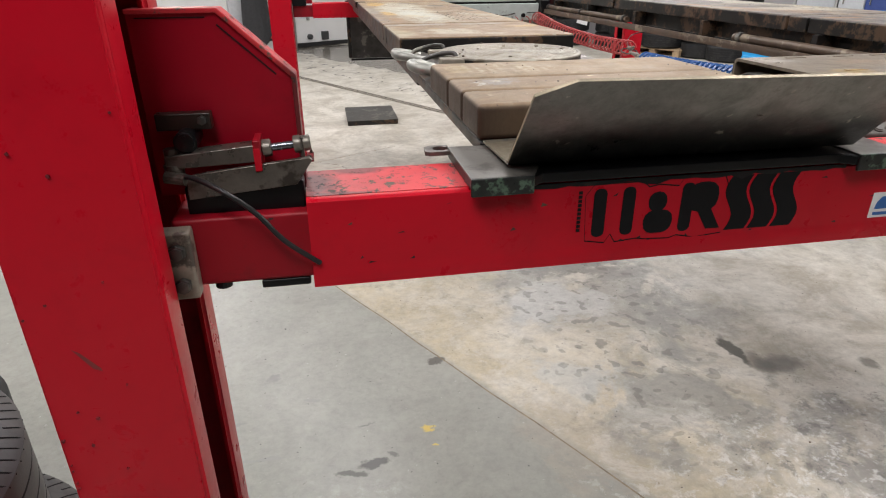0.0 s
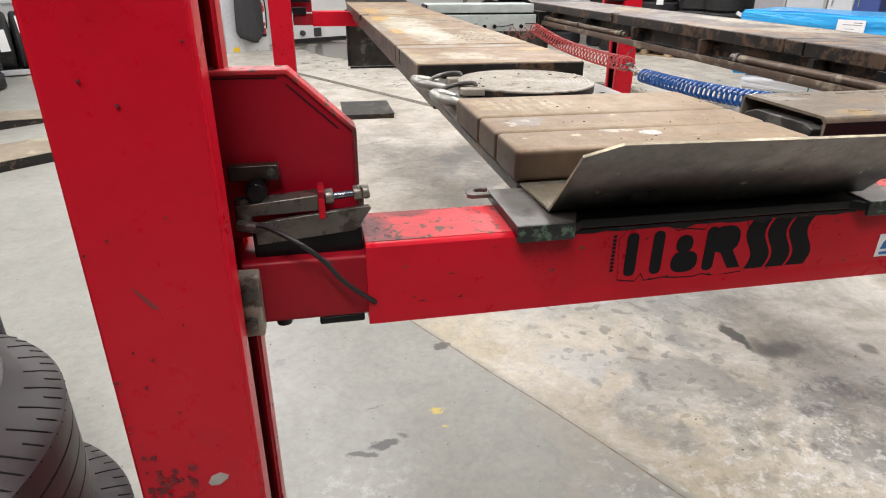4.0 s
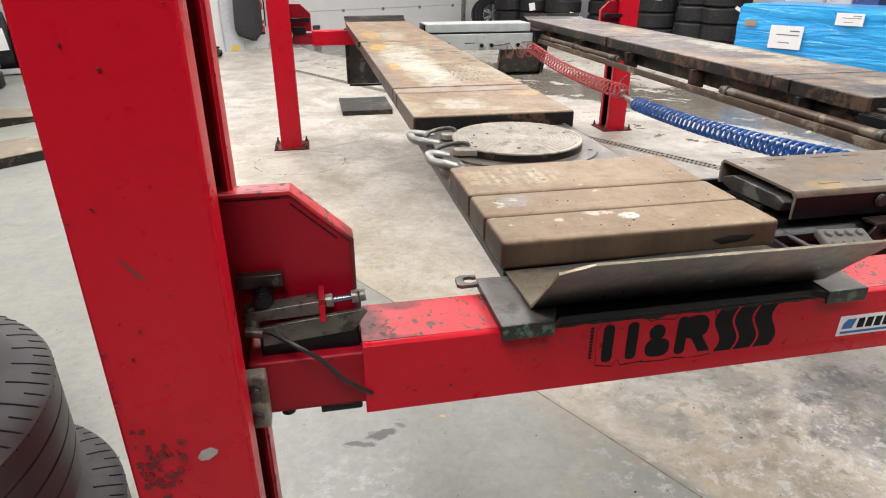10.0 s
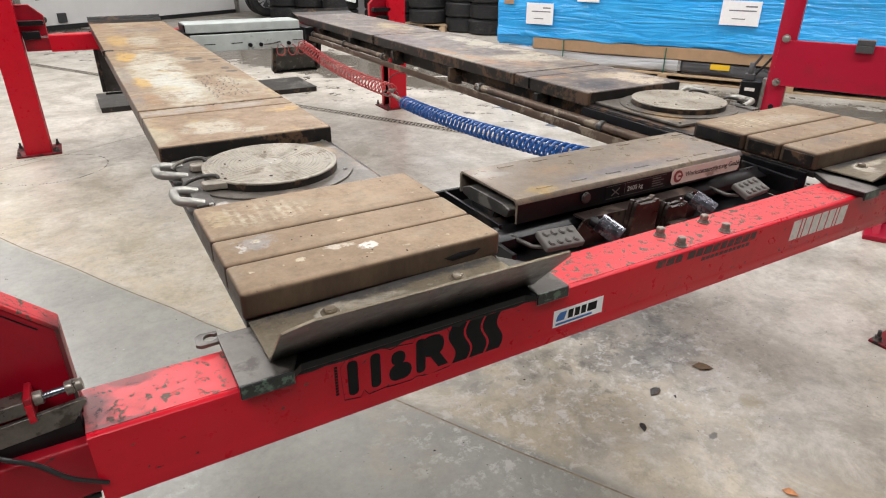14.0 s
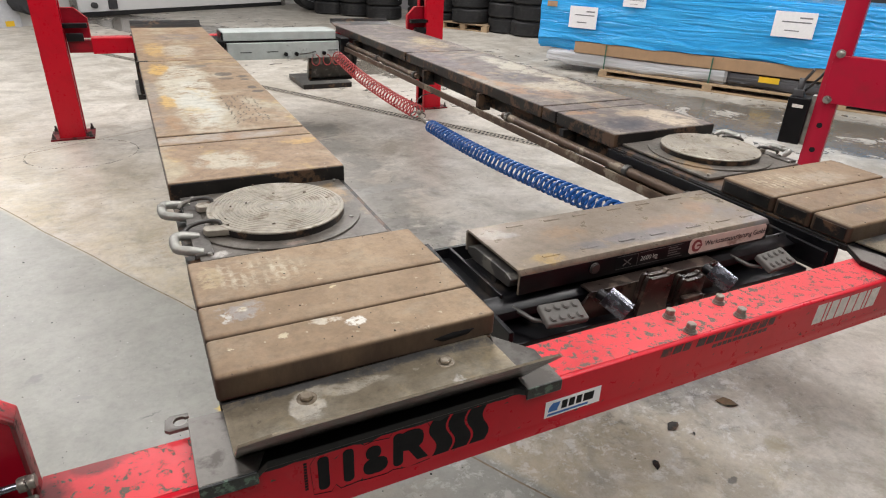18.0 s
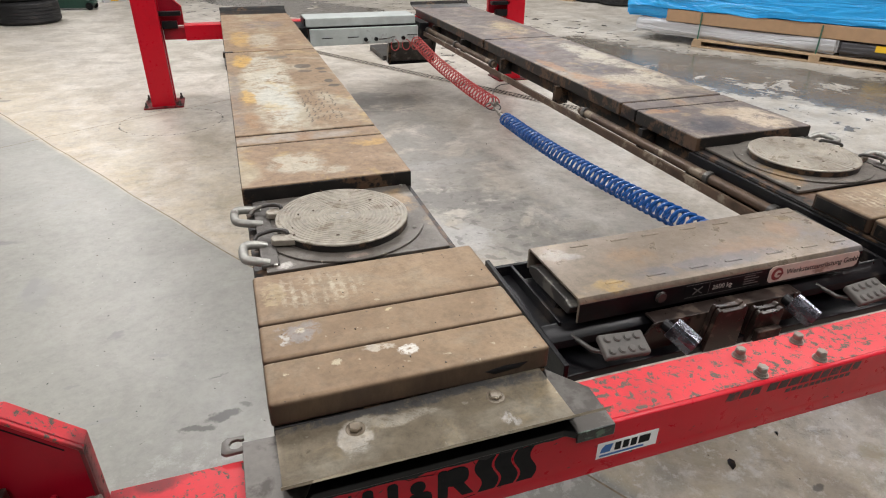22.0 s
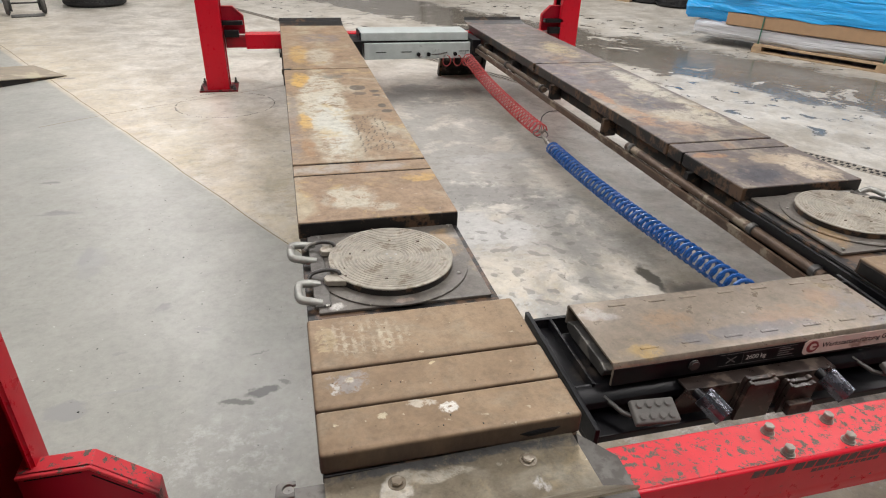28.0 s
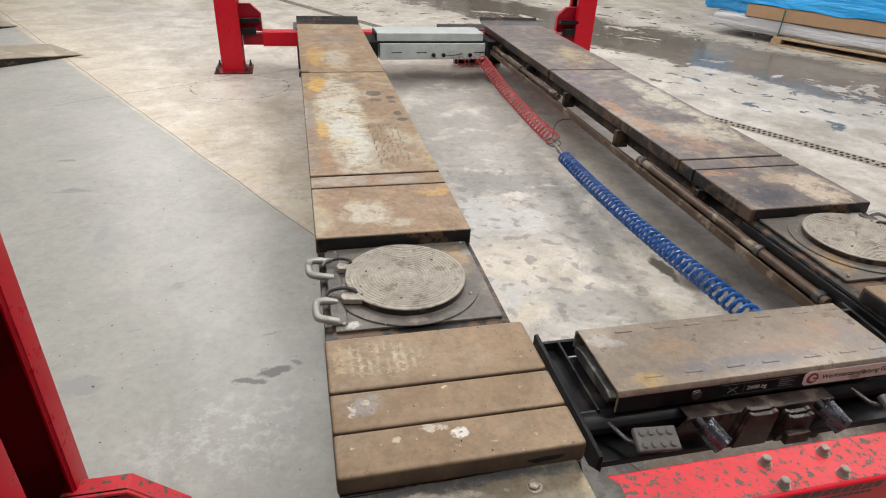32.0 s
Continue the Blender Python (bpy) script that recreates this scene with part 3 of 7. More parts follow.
def flat_faced(me):
    """Weight the normals by face area, so that large faces stay flat beside their rounded edges."""
    total = [Vector((0, 0, 0)) for _ in me.vertices]
    for f in me.polygons:
        n = f.normal * f.area
        for i in f.vertices:
            total[i] += n
    out = []
    for f in me.polygons:
        for i in f.vertices:
            n = total[i].normalized() if total[i].length > 1e-12 else f.normal
            out.append(n if n.dot(f.normal) > 0.74 else f.normal.copy())
    me.normals_split_custom_set(out)


def mesh_of(name, bm, material, smooth=True):
    me = bpy.data.meshes.new(name)
    bm.to_mesh(me)
    bm.free()
    me.materials.append(material)
    if smooth:
        me.shade_smooth()
        me.set_sharp_from_angle(angle=radians(35))
        if len(me.polygons) < 1500:
            flat_faced(me)
    return me


def part(name, bm, material, parent, label=""):
    """One mesh object under a thing or a part; its points are given in the thing's own space."""
    ob = new(name, mesh_of(name, bm, material))
    ob.parent = parent
    if parent.type == "MESH":
        ob.matrix_parent_inverse = parent.matrix_basis.inverted()
    return tagged(ob, label)


def thing(name, label, category, at=(0, 0, 0), turn=0, group=""):
    ob = new(name)
    ob.empty_display_size = 0.1
    ob.matrix_basis = pose(*at, 0, 0, turn)
    return tagged(ob, label, category, group)


def solid(name, bm, material, label, category="", kind="", group="", at=(0, 0, 0), turn=0):
    ob = new(name, mesh_of(name, bm, material))
    ob.matrix_basis = pose(*at, 0, 0, turn)
    return tagged(ob, label, category, group, kind)


def moved(bm, m):
    bmesh.ops.transform(bm, matrix=m, verts=bm.verts[:])
    return bm


def hex_bolt(name, at, parent, r=0.0125, h=0.0085, washer=0.018, mat="bolt_bronze"):
    x, y, z = at
    return part(name, joined(bm_cyl((x, y, z), (x, y, z + 0.003), washer, n=20), bm_cyl((x, y, z + 0.003), (x, y, z + 0.003 + h), r, n=6, bevel=0.0015)), M[mat], parent)


# ---------------------------------------------------------------- building
def floor_material():
    m, nt, b = nodes_of("stained_concrete")
    v = coords(nt)
    big = noise_tex(nt, v, 0.6, 7, 0.62, 0.4)
    mid = noise_tex(nt, v, 2.3, 9, 0.7, 0.5)
    small = noise_tex(nt, v, 9, 9, 0.74, 0.3)
    fine = noise_tex(nt, v, 90, 4, 0.7)
    grit = noise_tex(nt, v, 30, 5, 0.65)
    uv = axes(nt, coords(nt, turn=(0, 0, -YARD)))
    wuv = axes(nt, coords(nt, turn=(0, 0, -YARD)), 1.0, 1.6)
    xy = axes(nt, v, 0.12, 9.0)
    wxy = axes(nt, v, 0.7, 2.0)
    # cleaner grey-green slab on one side of the joint, warmer dirty one on the other
    clean = mix(nt, ramp(nt, mid, [(0.3, 0.0), (0.7, 1.0)]), (0.262, 0.263, 0.233), (0.352, 0.349, 0.312))
    warm = mix(nt, ramp(nt, mid, [(0.38, 0.0), (0.62, 1.0)]), (0.35, 0.316, 0.258), (0.585, 0.552, 0.488))
    side = ramp(nt, mathn(nt, "ADD", mathn(nt, "MULTIPLY", uv[0], 0.1), 0.5), [(0.5835, 0.0), (0.5845, 1.0)])
    c = mix(nt, side, clean, warm)
    # yellowed strip beside the joint
    strip = mathn(nt, "MULTIPLY", side, ramp(nt, mathn(nt, "MULTIPLY", wuv[0], 0.2), [(0.16, 1.0), (0.42, 0.0)]))
    strip = mathn(nt, "MULTIPLY", strip, ramp(nt, small, [(0.35, 0.4), (0.6, 1.0)]))
    c = mix(nt, mathn(nt, "MULTIPLY", strip, 0.62), c, (0.52, 0.43, 0.26))
    # dirt trodden in under and before the lift
    spots = ((1.1, 2.9, 0.75, 2.4, (0.27, 0.262, 0.24), 0.7, 0.45), (1.5, 1.6, 0.35, 0.6, (0.21, 0.205, 0.19), 0.55, 0.45), (1.15, 2.2, 0.4, 0.3, (0.18, 0.175, 0.16), 0.6, 0.45), (1.2, 4.4, 0.6, 0.5, (0.2, 0.195, 0.18), 0.6, 0.45),
             (1.1, 0.8, 0.5, 0.45, (0.26, 0.255, 0.235), 0.7, 0.45), (0.8, 1.1, 0.2, 0.3, (0.5, 0.5, 0.47), 0.6, 0.45), (1.65, 0.45, 0.35, 0.3, (0.22, 0.21, 0.195), 0.7, 0.45), (1.6, -0.4, 0.6, 0.4, (0.32, 0.29, 0.245), 0.6, 0.45), (1.0, -0.5, 0.4, 0.4, (0.34, 0.3, 0.24), 0.5, 0.45), (0.55, 0.6, 0.25, 0.5, (0.36, 0.32, 0.26), 0.5, 0.45), (0.9, 1.75, 0.25, 0.3, (0.5, 0.5, 0.48), 0.6, 0.45), (1.3, 2.8, 0.3, 0.12, (0.44, 0.44, 0.42), 0.5, 0.45), (0.2, 4.6, 0.6, 0.5, (0.3, 0.28, 0.25), 0.5, 0.45))
    c = stained(nt, c, wxy, spots, noise_tex(nt, v, 2.8, 10, 0.7, 0.4))
    c = mix(nt, ramp(nt, noise_tex(nt, v, 1.5, 8, 0.75, 0.8), [(0.47, 0.0), (0.72, 0.38)]), c, (0.21, 0.2, 0.18))
    calm = ramp(nt, blob(nt, wxy, 1.1, 3.0, 0.8, 2.6, 0.45), [(0.0, 1.0), (1.0, 0.3)])
    c = mix(nt, mathn(nt, "MULTIPLY", mathn(nt, "MULTIPLY", side, calm), ramp(nt, noise_tex(nt, v, 3.1, 10, 0.74, 0.5), [(0.5, 0.0), (0.68, 0.7)])), c, (0.64, 0.615, 0.56))
    c = mix(nt, mathn(nt, "MULTIPLY", side, ramp(nt, noise_tex(nt, v, 7.5, 8, 0.74, 0.3), [(0.55, 0.0), (0.68, 0.5)])), c, (0.19, 0.175, 0.15))
    c = mix(nt, mathn(nt, "MULTIPLY", side, ramp(nt, small, [(0.66, 0.0), (0.74, 0.35)])), c, (0.2, 0.18, 0.15))
    c = mix(nt, ramp(nt, noise_tex(nt, v, 5.0, 5, 0.55, 0.6), [(0.58, 0.0), (0.75, 0.35)]), c, (0.25, 0.25, 0.235))
    c = mix(nt, mathn(nt, "MULTIPLY", blob(nt, wxy, 1.5, 0.25, 1.1, 0.55, 0.45), ramp(nt, noise_tex(nt, v, 16, 8, 0.75, 0.2), [(0.53, 0.0), (0.6, 0.75)])), c, (0.68, 0.67, 0.64))
    c = mix(nt, mathn(nt, "MULTIPLY", blob(nt, wxy, 1.7, 0.5, 0.9, 0.6, 0.45), ramp(nt, noise_tex(nt, v, 11, 9, 0.78, 0.2), [(0.54, 0.0), (0.62, 0.7)])), c, (0.13, 0.125, 0.115))
    # white ragged patch on a corner of the clean slab
    c = mix(nt, mathn(nt, "MULTIPLY", blob(nt, wxy, -0.32, 0.42, 0.26, 0.24, 0.45), ramp(nt, noise_tex(nt, v, 17, 9, 0.8), [(0.49, 0.0), (0.62, 0.45)])), c, (0.56, 0.56, 0.54))
    # fine trodden grain
    tread = ramp(nt, noise_tex(nt, v, 24, 10, 0.8, 0.2), [(0.3, 0.74), (0.5, 1.0), (0.7, 1.18)])
    c = mix(nt, mathn(nt, "MULTIPLY", ramp(nt, big, [(0.35, 0.6), (0.65, 1.0)]), ramp(nt, side, [(0.0, 0.85), (1.0, 1.0)])), c, tread, "MULTIPLY")
    # old oil drops between the runways
    drip = mathn(nt, "MULTIPLY", blob(nt, wxy, 1.1, 1.6, 0.6, 1.5, 0.45), ramp(nt, noise_tex(nt, v, 15, 2, 0.4, 0.2), [(0.6, 0.0), (0.63, 0.55)]))
    c = mix(nt, drip, c, (0.13, 0.125, 0.11))
    # single marks
    marks = [(-0.25, 0.665, 0.06, 0.019, (0.1, 0.098, 0.088), 0.9, 0.25), (-0.165, 0.705, 0.06, 0.028, (0.08, 0.078, 0.074), 0.9, 0.25), (-0.09, 0.74, 0.03, 0.014, (0.13, 0.128, 0.12), 0.8, 0.3), (-0.78, 0.74, 0.075, 0.05, (0.24, 0.24, 0.23), 0.85, 0.2), (-0.6, 0.8, 0.12, 0.012, (0.27, 0.27, 0.26), 0.5, 0.3),
             (0.064, 0.856, 0.018, 0.03, (0.66, 0.48, 0.1), 0.85, 0.3), (0.069, 0.753, 0.014, 0.012, (0.66, 0.48, 0.1), 0.85, 0.3), (1.56, 1.12, 0.035, 0.16, (0.05, 0.045, 0.035), 0.9, 0.3), (1.62, 1.0, 0.06, 0.12, (0.1, 0.085, 0.06), 0.7, 0.4), (1.7, 0.98, 0.14, 0.07, (0.09, 0.085, 0.08), 0.7, 0.4), (2.1, 0.9, 0.05, 0.05, (0.1, 0.09, 0.07), 0.7, 0.3),
             (-2.17, 5.38, 0.09, 0.03, (0.16, 0.15, 0.13), 0.8, 0.3), (-1.95, 5.37, 0.09, 0.03, (0.17, 0.16, 0.14), 0.8, 0.3), (-1.22, 2.32, 0.13, 0.03, (0.2, 0.2, 0.19), 0.8, 0.35), (-1.37, 2.77, 0.06, 0.03, (0.2, 0.2, 0.19), 0.7, 0.35), (-1.02, 2.8, 0.08, 0.06, (0.3, 0.3, 0.28), 0.6, 0.4), (-0.94, 1.78, 0.08, 0.13, (0.29, 0.29, 0.28), 0.6, 0.4), (0.17, 1.3, 0.04, 0.025, (0.09, 0.08, 0.07), 0.85, 0.25), (1.78, 0.16, 0.04, 0.05, (0.2, 0.15, 0.1), 0.7, 0.4), (1.78, -0.1, 0.06, 0.05, (0.3, 0.24, 0.12), 0.6, 0.4), (1.5, -0.15, 0.03, 0.02, (0.1, 0.1, 0.09), 0.8, 0.3), (-1.4, 4.9, 0.25, 0.04, (0.3, 0.28, 0.25), 0.4, 0.4), (-2.6, 7.0, 0.3, 0.05, (0.25, 0.23, 0.2), 0.5, 0.4)]
    # smudges on the clean slab
    marks += [(-0.96, 1.82, 0.035, 0.11, (0.25, 0.25, 0.237), 0.6, 0.35), (-0.92, 1.64, 0.05, 0.06, (0.26, 0.26, 0.247), 0.5, 0.35), (-0.56, 1.30, 0.03, 0.02, (0.2, 0.2, 0.19), 0.6, 0.35), (-1.23, 2.35, 0.09, 0.02, (0.17, 0.17, 0.162), 0.7, 0.35), (-1.38, 2.77, 0.06, 0.02, (0.15, 0.15, 0.142), 0.7, 0.35), (-0.18, 0.91, 0.05, 0.006, (0.12, 0.12, 0.114), 0.7, 0.35), (-0.39, 1.11, 0.04, 0.012, (0.24, 0.24, 0.228), 0.5, 0.35), (-0.67, 1.01, 0.03, 0.012, (0.22, 0.22, 0.209), 0.5, 0.35)]
    c = stained(nt, c, xy, marks)
    # standing water and damp along the wrapped pack
    wet = mathn(nt, "MULTIPLY", ramp(nt, mathn(nt, "MULTIPLY", wuv[0], 0.1), [(0.585, 0.0), (0.6, 1.0), (0.74, 1.0), (0.77, 0.0)]), ramp(nt, noise_tex(nt, v, 1.7, 7, 0.68, 0.6), [(0.38, 0.0), (0.42, 1.0)]))
    spill = mathn(nt, "MULTIPLY", ramp(nt, noise_tex(nt, v, 5.0, 5, 0.6, 0.5), [(0.6, 0.0), (0.63, 1.0)]), ramp(nt, mathn(nt, "MULTIPLY", uv[0], 0.1), [(0.46, 0.0), (0.5, 1.0), (0.9, 1.0), (0.95, 0.0)]))
    wet = mathn(nt, "MAXIMUM", wet, spill)
    c = mix(nt, wet, c, mix(nt, 0.8, c, (0.08, 0.066, 0.048)))
    # specks
    c = mix(nt, ramp(nt, grit, [(0.685, 0.0), (0.715, 0.7)]), c, (0.1, 0.085, 0.07))
    c = mix(nt, ramp(nt, noise_tex(nt, v, 47, 4, 0.6), [(0.69, 0.0), (0.72, 0.5)]), c, (0.62, 0.61, 0.58))
    nt.links.new(c, b.inputs["Base Color"])
    r = mathn(nt, "SUBTRACT", ramp(nt, small, [(0.3, 0.3), (0.7, 0.48)]), mathn(nt, "MULTIPLY", wet, 0.2))
    nt.links.new(r, b.inputs["Roughness"])
    b.inputs["Specular IOR Level"].default_value = 0.45
    bump(nt, b, mathn(nt, "ADD", mathn(nt, "MULTIPLY", fine, 0.3), mathn(nt, "MULTIPLY", small, 0.7)), 0.14, 0.003)
    return m


M["floor"] = floor_material()


def slab(name, u0, v0, u1, v1, z0, z1, material, label, kind="structure", category=""):
    c = hall((u0 + u1) / 2, (v0 + v1) / 2)
    hu, hv = (u1 - u0) / 2, (v1 - v0) / 2
    return solid(name, bm_box(-hu, -hv, z0, hu, hv, z1), M[material], label, category, kind, at=(c.x, c.y, 0), turn=YARD)


M["ceiling_grey"] = shade("grey_sheet_ceiling", (0.13, 0.13, 0.13), 0.6, 0.0, 0.1, 3)
M["wall_grey"] = shade("pale_grey_wall", (0.22, 0.22, 0.21), 0.7, 0.0, 0.06, 3)
# floor in one sheet, set so that its own axes are the world's
solid("floor", bm_box(-16, -16, -0.2, 24, 26, 0.0), M["floor"], "stained grey concrete workshop floor with oil marks and damp patches", "floor", "structure")
slab("wall_north", -9.0, 12.9, 22.0, 13.2, 0, 5.0, "white_paint", "white painted workshop wall round the sectional door")
slab("wall_south", -9.0, -8.3, 22.0, -8.0, 0, 5.0, "wall_grey", "pale grey workshop wall")
slab("wall_west", -9.3, -8.3, -9.0, 13.2, 0, 5.0, "wall_grey", "pale grey workshop wall")
slab("wall_east", 13.9, -8.0, 14.2, 12.9, 0, 5.0, "white_paint", "white workshop wall with a grey dado behind stored goods")
M["dado_grey"] = shade("grey_dado_paint", (0.42, 0.41, 0.43), 0.6, 0.0, 0.06, 3)
slab("dado", 13.892, -8.0, 13.9, 12.9, 0, 1.25, "dado_grey", "grey painted dado along the wall")
slab("wall_pier", -3.0, 12.0, 5.5, 12.9, 0, 5.0, "white_paint", "white painted wall pier with a scuffed foot")
slab("ceiling", -9.3, -8.3, 17.3, 13.2, 5.0, 5.2, "ceiling_grey", "grey sheet-metal workshop ceiling")


def groove(name, points, width, material, label):
    bms = []
    for (x0, y0), (x1, y1) in zip(points, points[1:]):
        d = Vector((x1 - x0, y1 - y0, 0))
        n = Vector((-d.y, d.x, 0)).normalized() * width / 2
        b = bmesh.new()
        q = [(Vector((x0, y0, 0.0005)) + n), (Vector((x0, y0, 0.0005)) - n), (Vector((x1, y1, 0.0005)) - n), (Vector((x1, y1, 0.0005)) + n)]
        b.faces.new([b.verts.new(p) for p in q])
        b.normal_update()
        if b.faces[:][0].normal.z < 0:
            bmesh.ops.reverse_faces(b, faces=b.faces[:])
        bms.append(b)
    return solid(name, joined(*bms), M[material], label, "joint", "structure")


M["joint"] = shade("dirty_joint_filler", (0.23, 0.185, 0.125), 0.8, 0.0, 0.4, 30)


def wavy(p, q, step=0.25, amp=0.006):
    d = Vector(q) - Vector(p)
    n = max(2, int(d.length / step))
    side = Vector((-d.y, d.x)).normalized()
    return [tuple(Vector(p) + d * i / n + side * random.uniform(-amp, amp)) for i in range(n + 1)]


groove("floor_joint", wavy((-5.6, 11.6), (4.2, -5.8)), 0.007, "joint", "sawn joint in the concrete slab, filled with dirt")
groove("floor_joint", wavy((-1.75, 3.87), (-1.35, 4.15), 0.15) + wavy((-1.35, 4.15), (0.4, 5.1), 0.15), 0.007, "joint", "thin crack across the concrete slab")


# sectional door
def sectional_door():
    d = thing("sectional_door", "closed white sectional door with ribbed panels and a black bottom seal", "door", hall(9.15, 12.86), YARD)
    tagged(d, kind="structure")
    for i in range(8):
        z0 = 0.09 + i * 0.54
        part("panel", bm_box(-2.74, -0.05, z0, 2.74, 0.0, z0 + 0.535, 0.012), M["door_white"], d)
        for k in range(5):
            x = -2.4 + k * 1.2
            if i < 3:
                part("hinge", bm_box(x - 0.04, -0.062, z0 + 0.49, x + 0.04, -0.048, z0 + 0.56, 0.004), M["zinc"], d)
    part("seal", bm_box(-2.74, -0.06, 0.0, 2.74, 0.0, 0.085, 0.01), M["rubber"], d, "black rubber bottom seal")
    for x in (-2.85, 2.75):
        part("guide_rail", bm_box(x, -0.1, 0, x + 0.1, 0.0, 4.6, 0.006), M["zinc"], d)
    part("lock_box", bm_box(-2.08, -0.1, 0.13, -1.9, -0.05, 0.32, 0.01), M["dark_grey"], d)
    part("push_knob", bm_cyl((-2.4, -0.05, 0.22), (-2.4, -0.14, 0.22), 0.06, n=16, bevel=0.01), M["dark_grey"], d)
    return d


sectional_door()


# ---------------------------------------------------------------- lift columns
M["base_dirty"] = painted("grimy_red_paint", (0.16, 0.006, 0.01), (0.03, 0.02, 0.018), 0.62, 14.0, 0.45, (0.03, 0.018, 0.016), 0.95)


def lift_column(x0, x1, y0, y1, facing, label, inside="column_inside"):
    """A lipped channel whose mouth faces the lift; facing is +1 when it opens towards +x."""
    w, t, lip = x1 - x0, 0.012, 0.055
    c = thing("lift_column", label, "lift column", ((x0 + x1) / 2, (y0 + y1) / 2, 0), 0, "lift columns")
    hx, hy, top = w / 2, (y1 - y0) / 2, 2.35
    f = facing
    out = [(-hx, -hy), (hx, -hy), (hx, -hy + lip), (hx - t, -hy + lip), (hx - t, -hy + t), (-hx + t, -hy + t), (-hx + t, hy - t), (hx - t, hy - t), (hx - t, hy - lip), (hx, hy - lip), (hx, hy), (-hx, hy)]
    if f < 0:
        out = [(-a, b) for a, b in out][::-1]
    bm = bm_prism(out, "z", 0.012, top)
    bmesh.ops.bevel(bm, geom=[e for e in bm.edges if abs(e.verts[0].co.z - e.verts[1].co.z) > 1], offset=0.005, segments=3, affect="EDGES")
    part("upright", bm, M["red"], c)
    part("inner_rail", bm_box(-f * (hx - t) - 0.004, -0.03, 0.02, -f * (hx - t) + 0.02 * f + 0.004, 0.03, top - 0.05), M["black"], c, "greasy black rack inside the column")
    hi = hy - t - 0.0005
    # lining sheets put the channel's inner shade into colour, along with grease
    part("lining", joined(bm_box(-f * (hx - t) - 0.0015, -hi, 0.015, -f * (hx - t) + 0.0025, hi, top - 0.02), bm_box(-hx + t + 0.003, hi - 0.002, 0.015, hx - t - 0.001, hi, top - 0.02), bm_box(-hx + t + 0.003, -hi, 0.015, hx - t - 0.001, -hi + 0.002, top - 0.02)), M[inside], c, "inside of the column, dark with painted shade and grease")
    part("base_plate", bm_box(-0.16, -0.155, 0.0, 0.16, 0.155, 0.013, 0.003), M["base_dirty"], c, "base plate black with dirt")
    for sx in (-1, 1):
        for sy in (-1, 1):
            part("anchor_bolt", joined(bm_cyl((sx * 0.135, sy * 0.132, 0.013), (sx * 0.135, sy * 0.132, 0.017), 0.02, n=16), bm_cyl((sx * 0.135, sy * 0.132, 0.017), (sx * 0.135, sy * 0.132, 0.033), 0.015, n=6), bm_cyl((sx * 0.135, sy * 0.132, 0.033), (sx * 0.135, sy * 0.132, 0.06), 0.008, n=10)), M["bare_dark"], c)
    return c


COL_L = (-0.584, -0.425, -0.365, -0.14)
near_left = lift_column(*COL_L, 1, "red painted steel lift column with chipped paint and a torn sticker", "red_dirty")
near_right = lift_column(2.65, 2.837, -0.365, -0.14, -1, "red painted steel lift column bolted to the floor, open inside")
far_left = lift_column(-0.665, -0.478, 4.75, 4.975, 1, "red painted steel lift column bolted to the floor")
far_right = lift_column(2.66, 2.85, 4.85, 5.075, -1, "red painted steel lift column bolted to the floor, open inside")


# ---------------------------------------------------------------- platform of the lift
MOVING = []


def riding(name, label, category, at=(0, 0, 0), turn=0, group=""):
    """A thing that goes down with the platform; z counts from the runways' top."""
    ob = thing(name, label, category, (at[0], at[1], at[2] + LIFT), turn, group)
    MOVING.append(ob)
    return ob


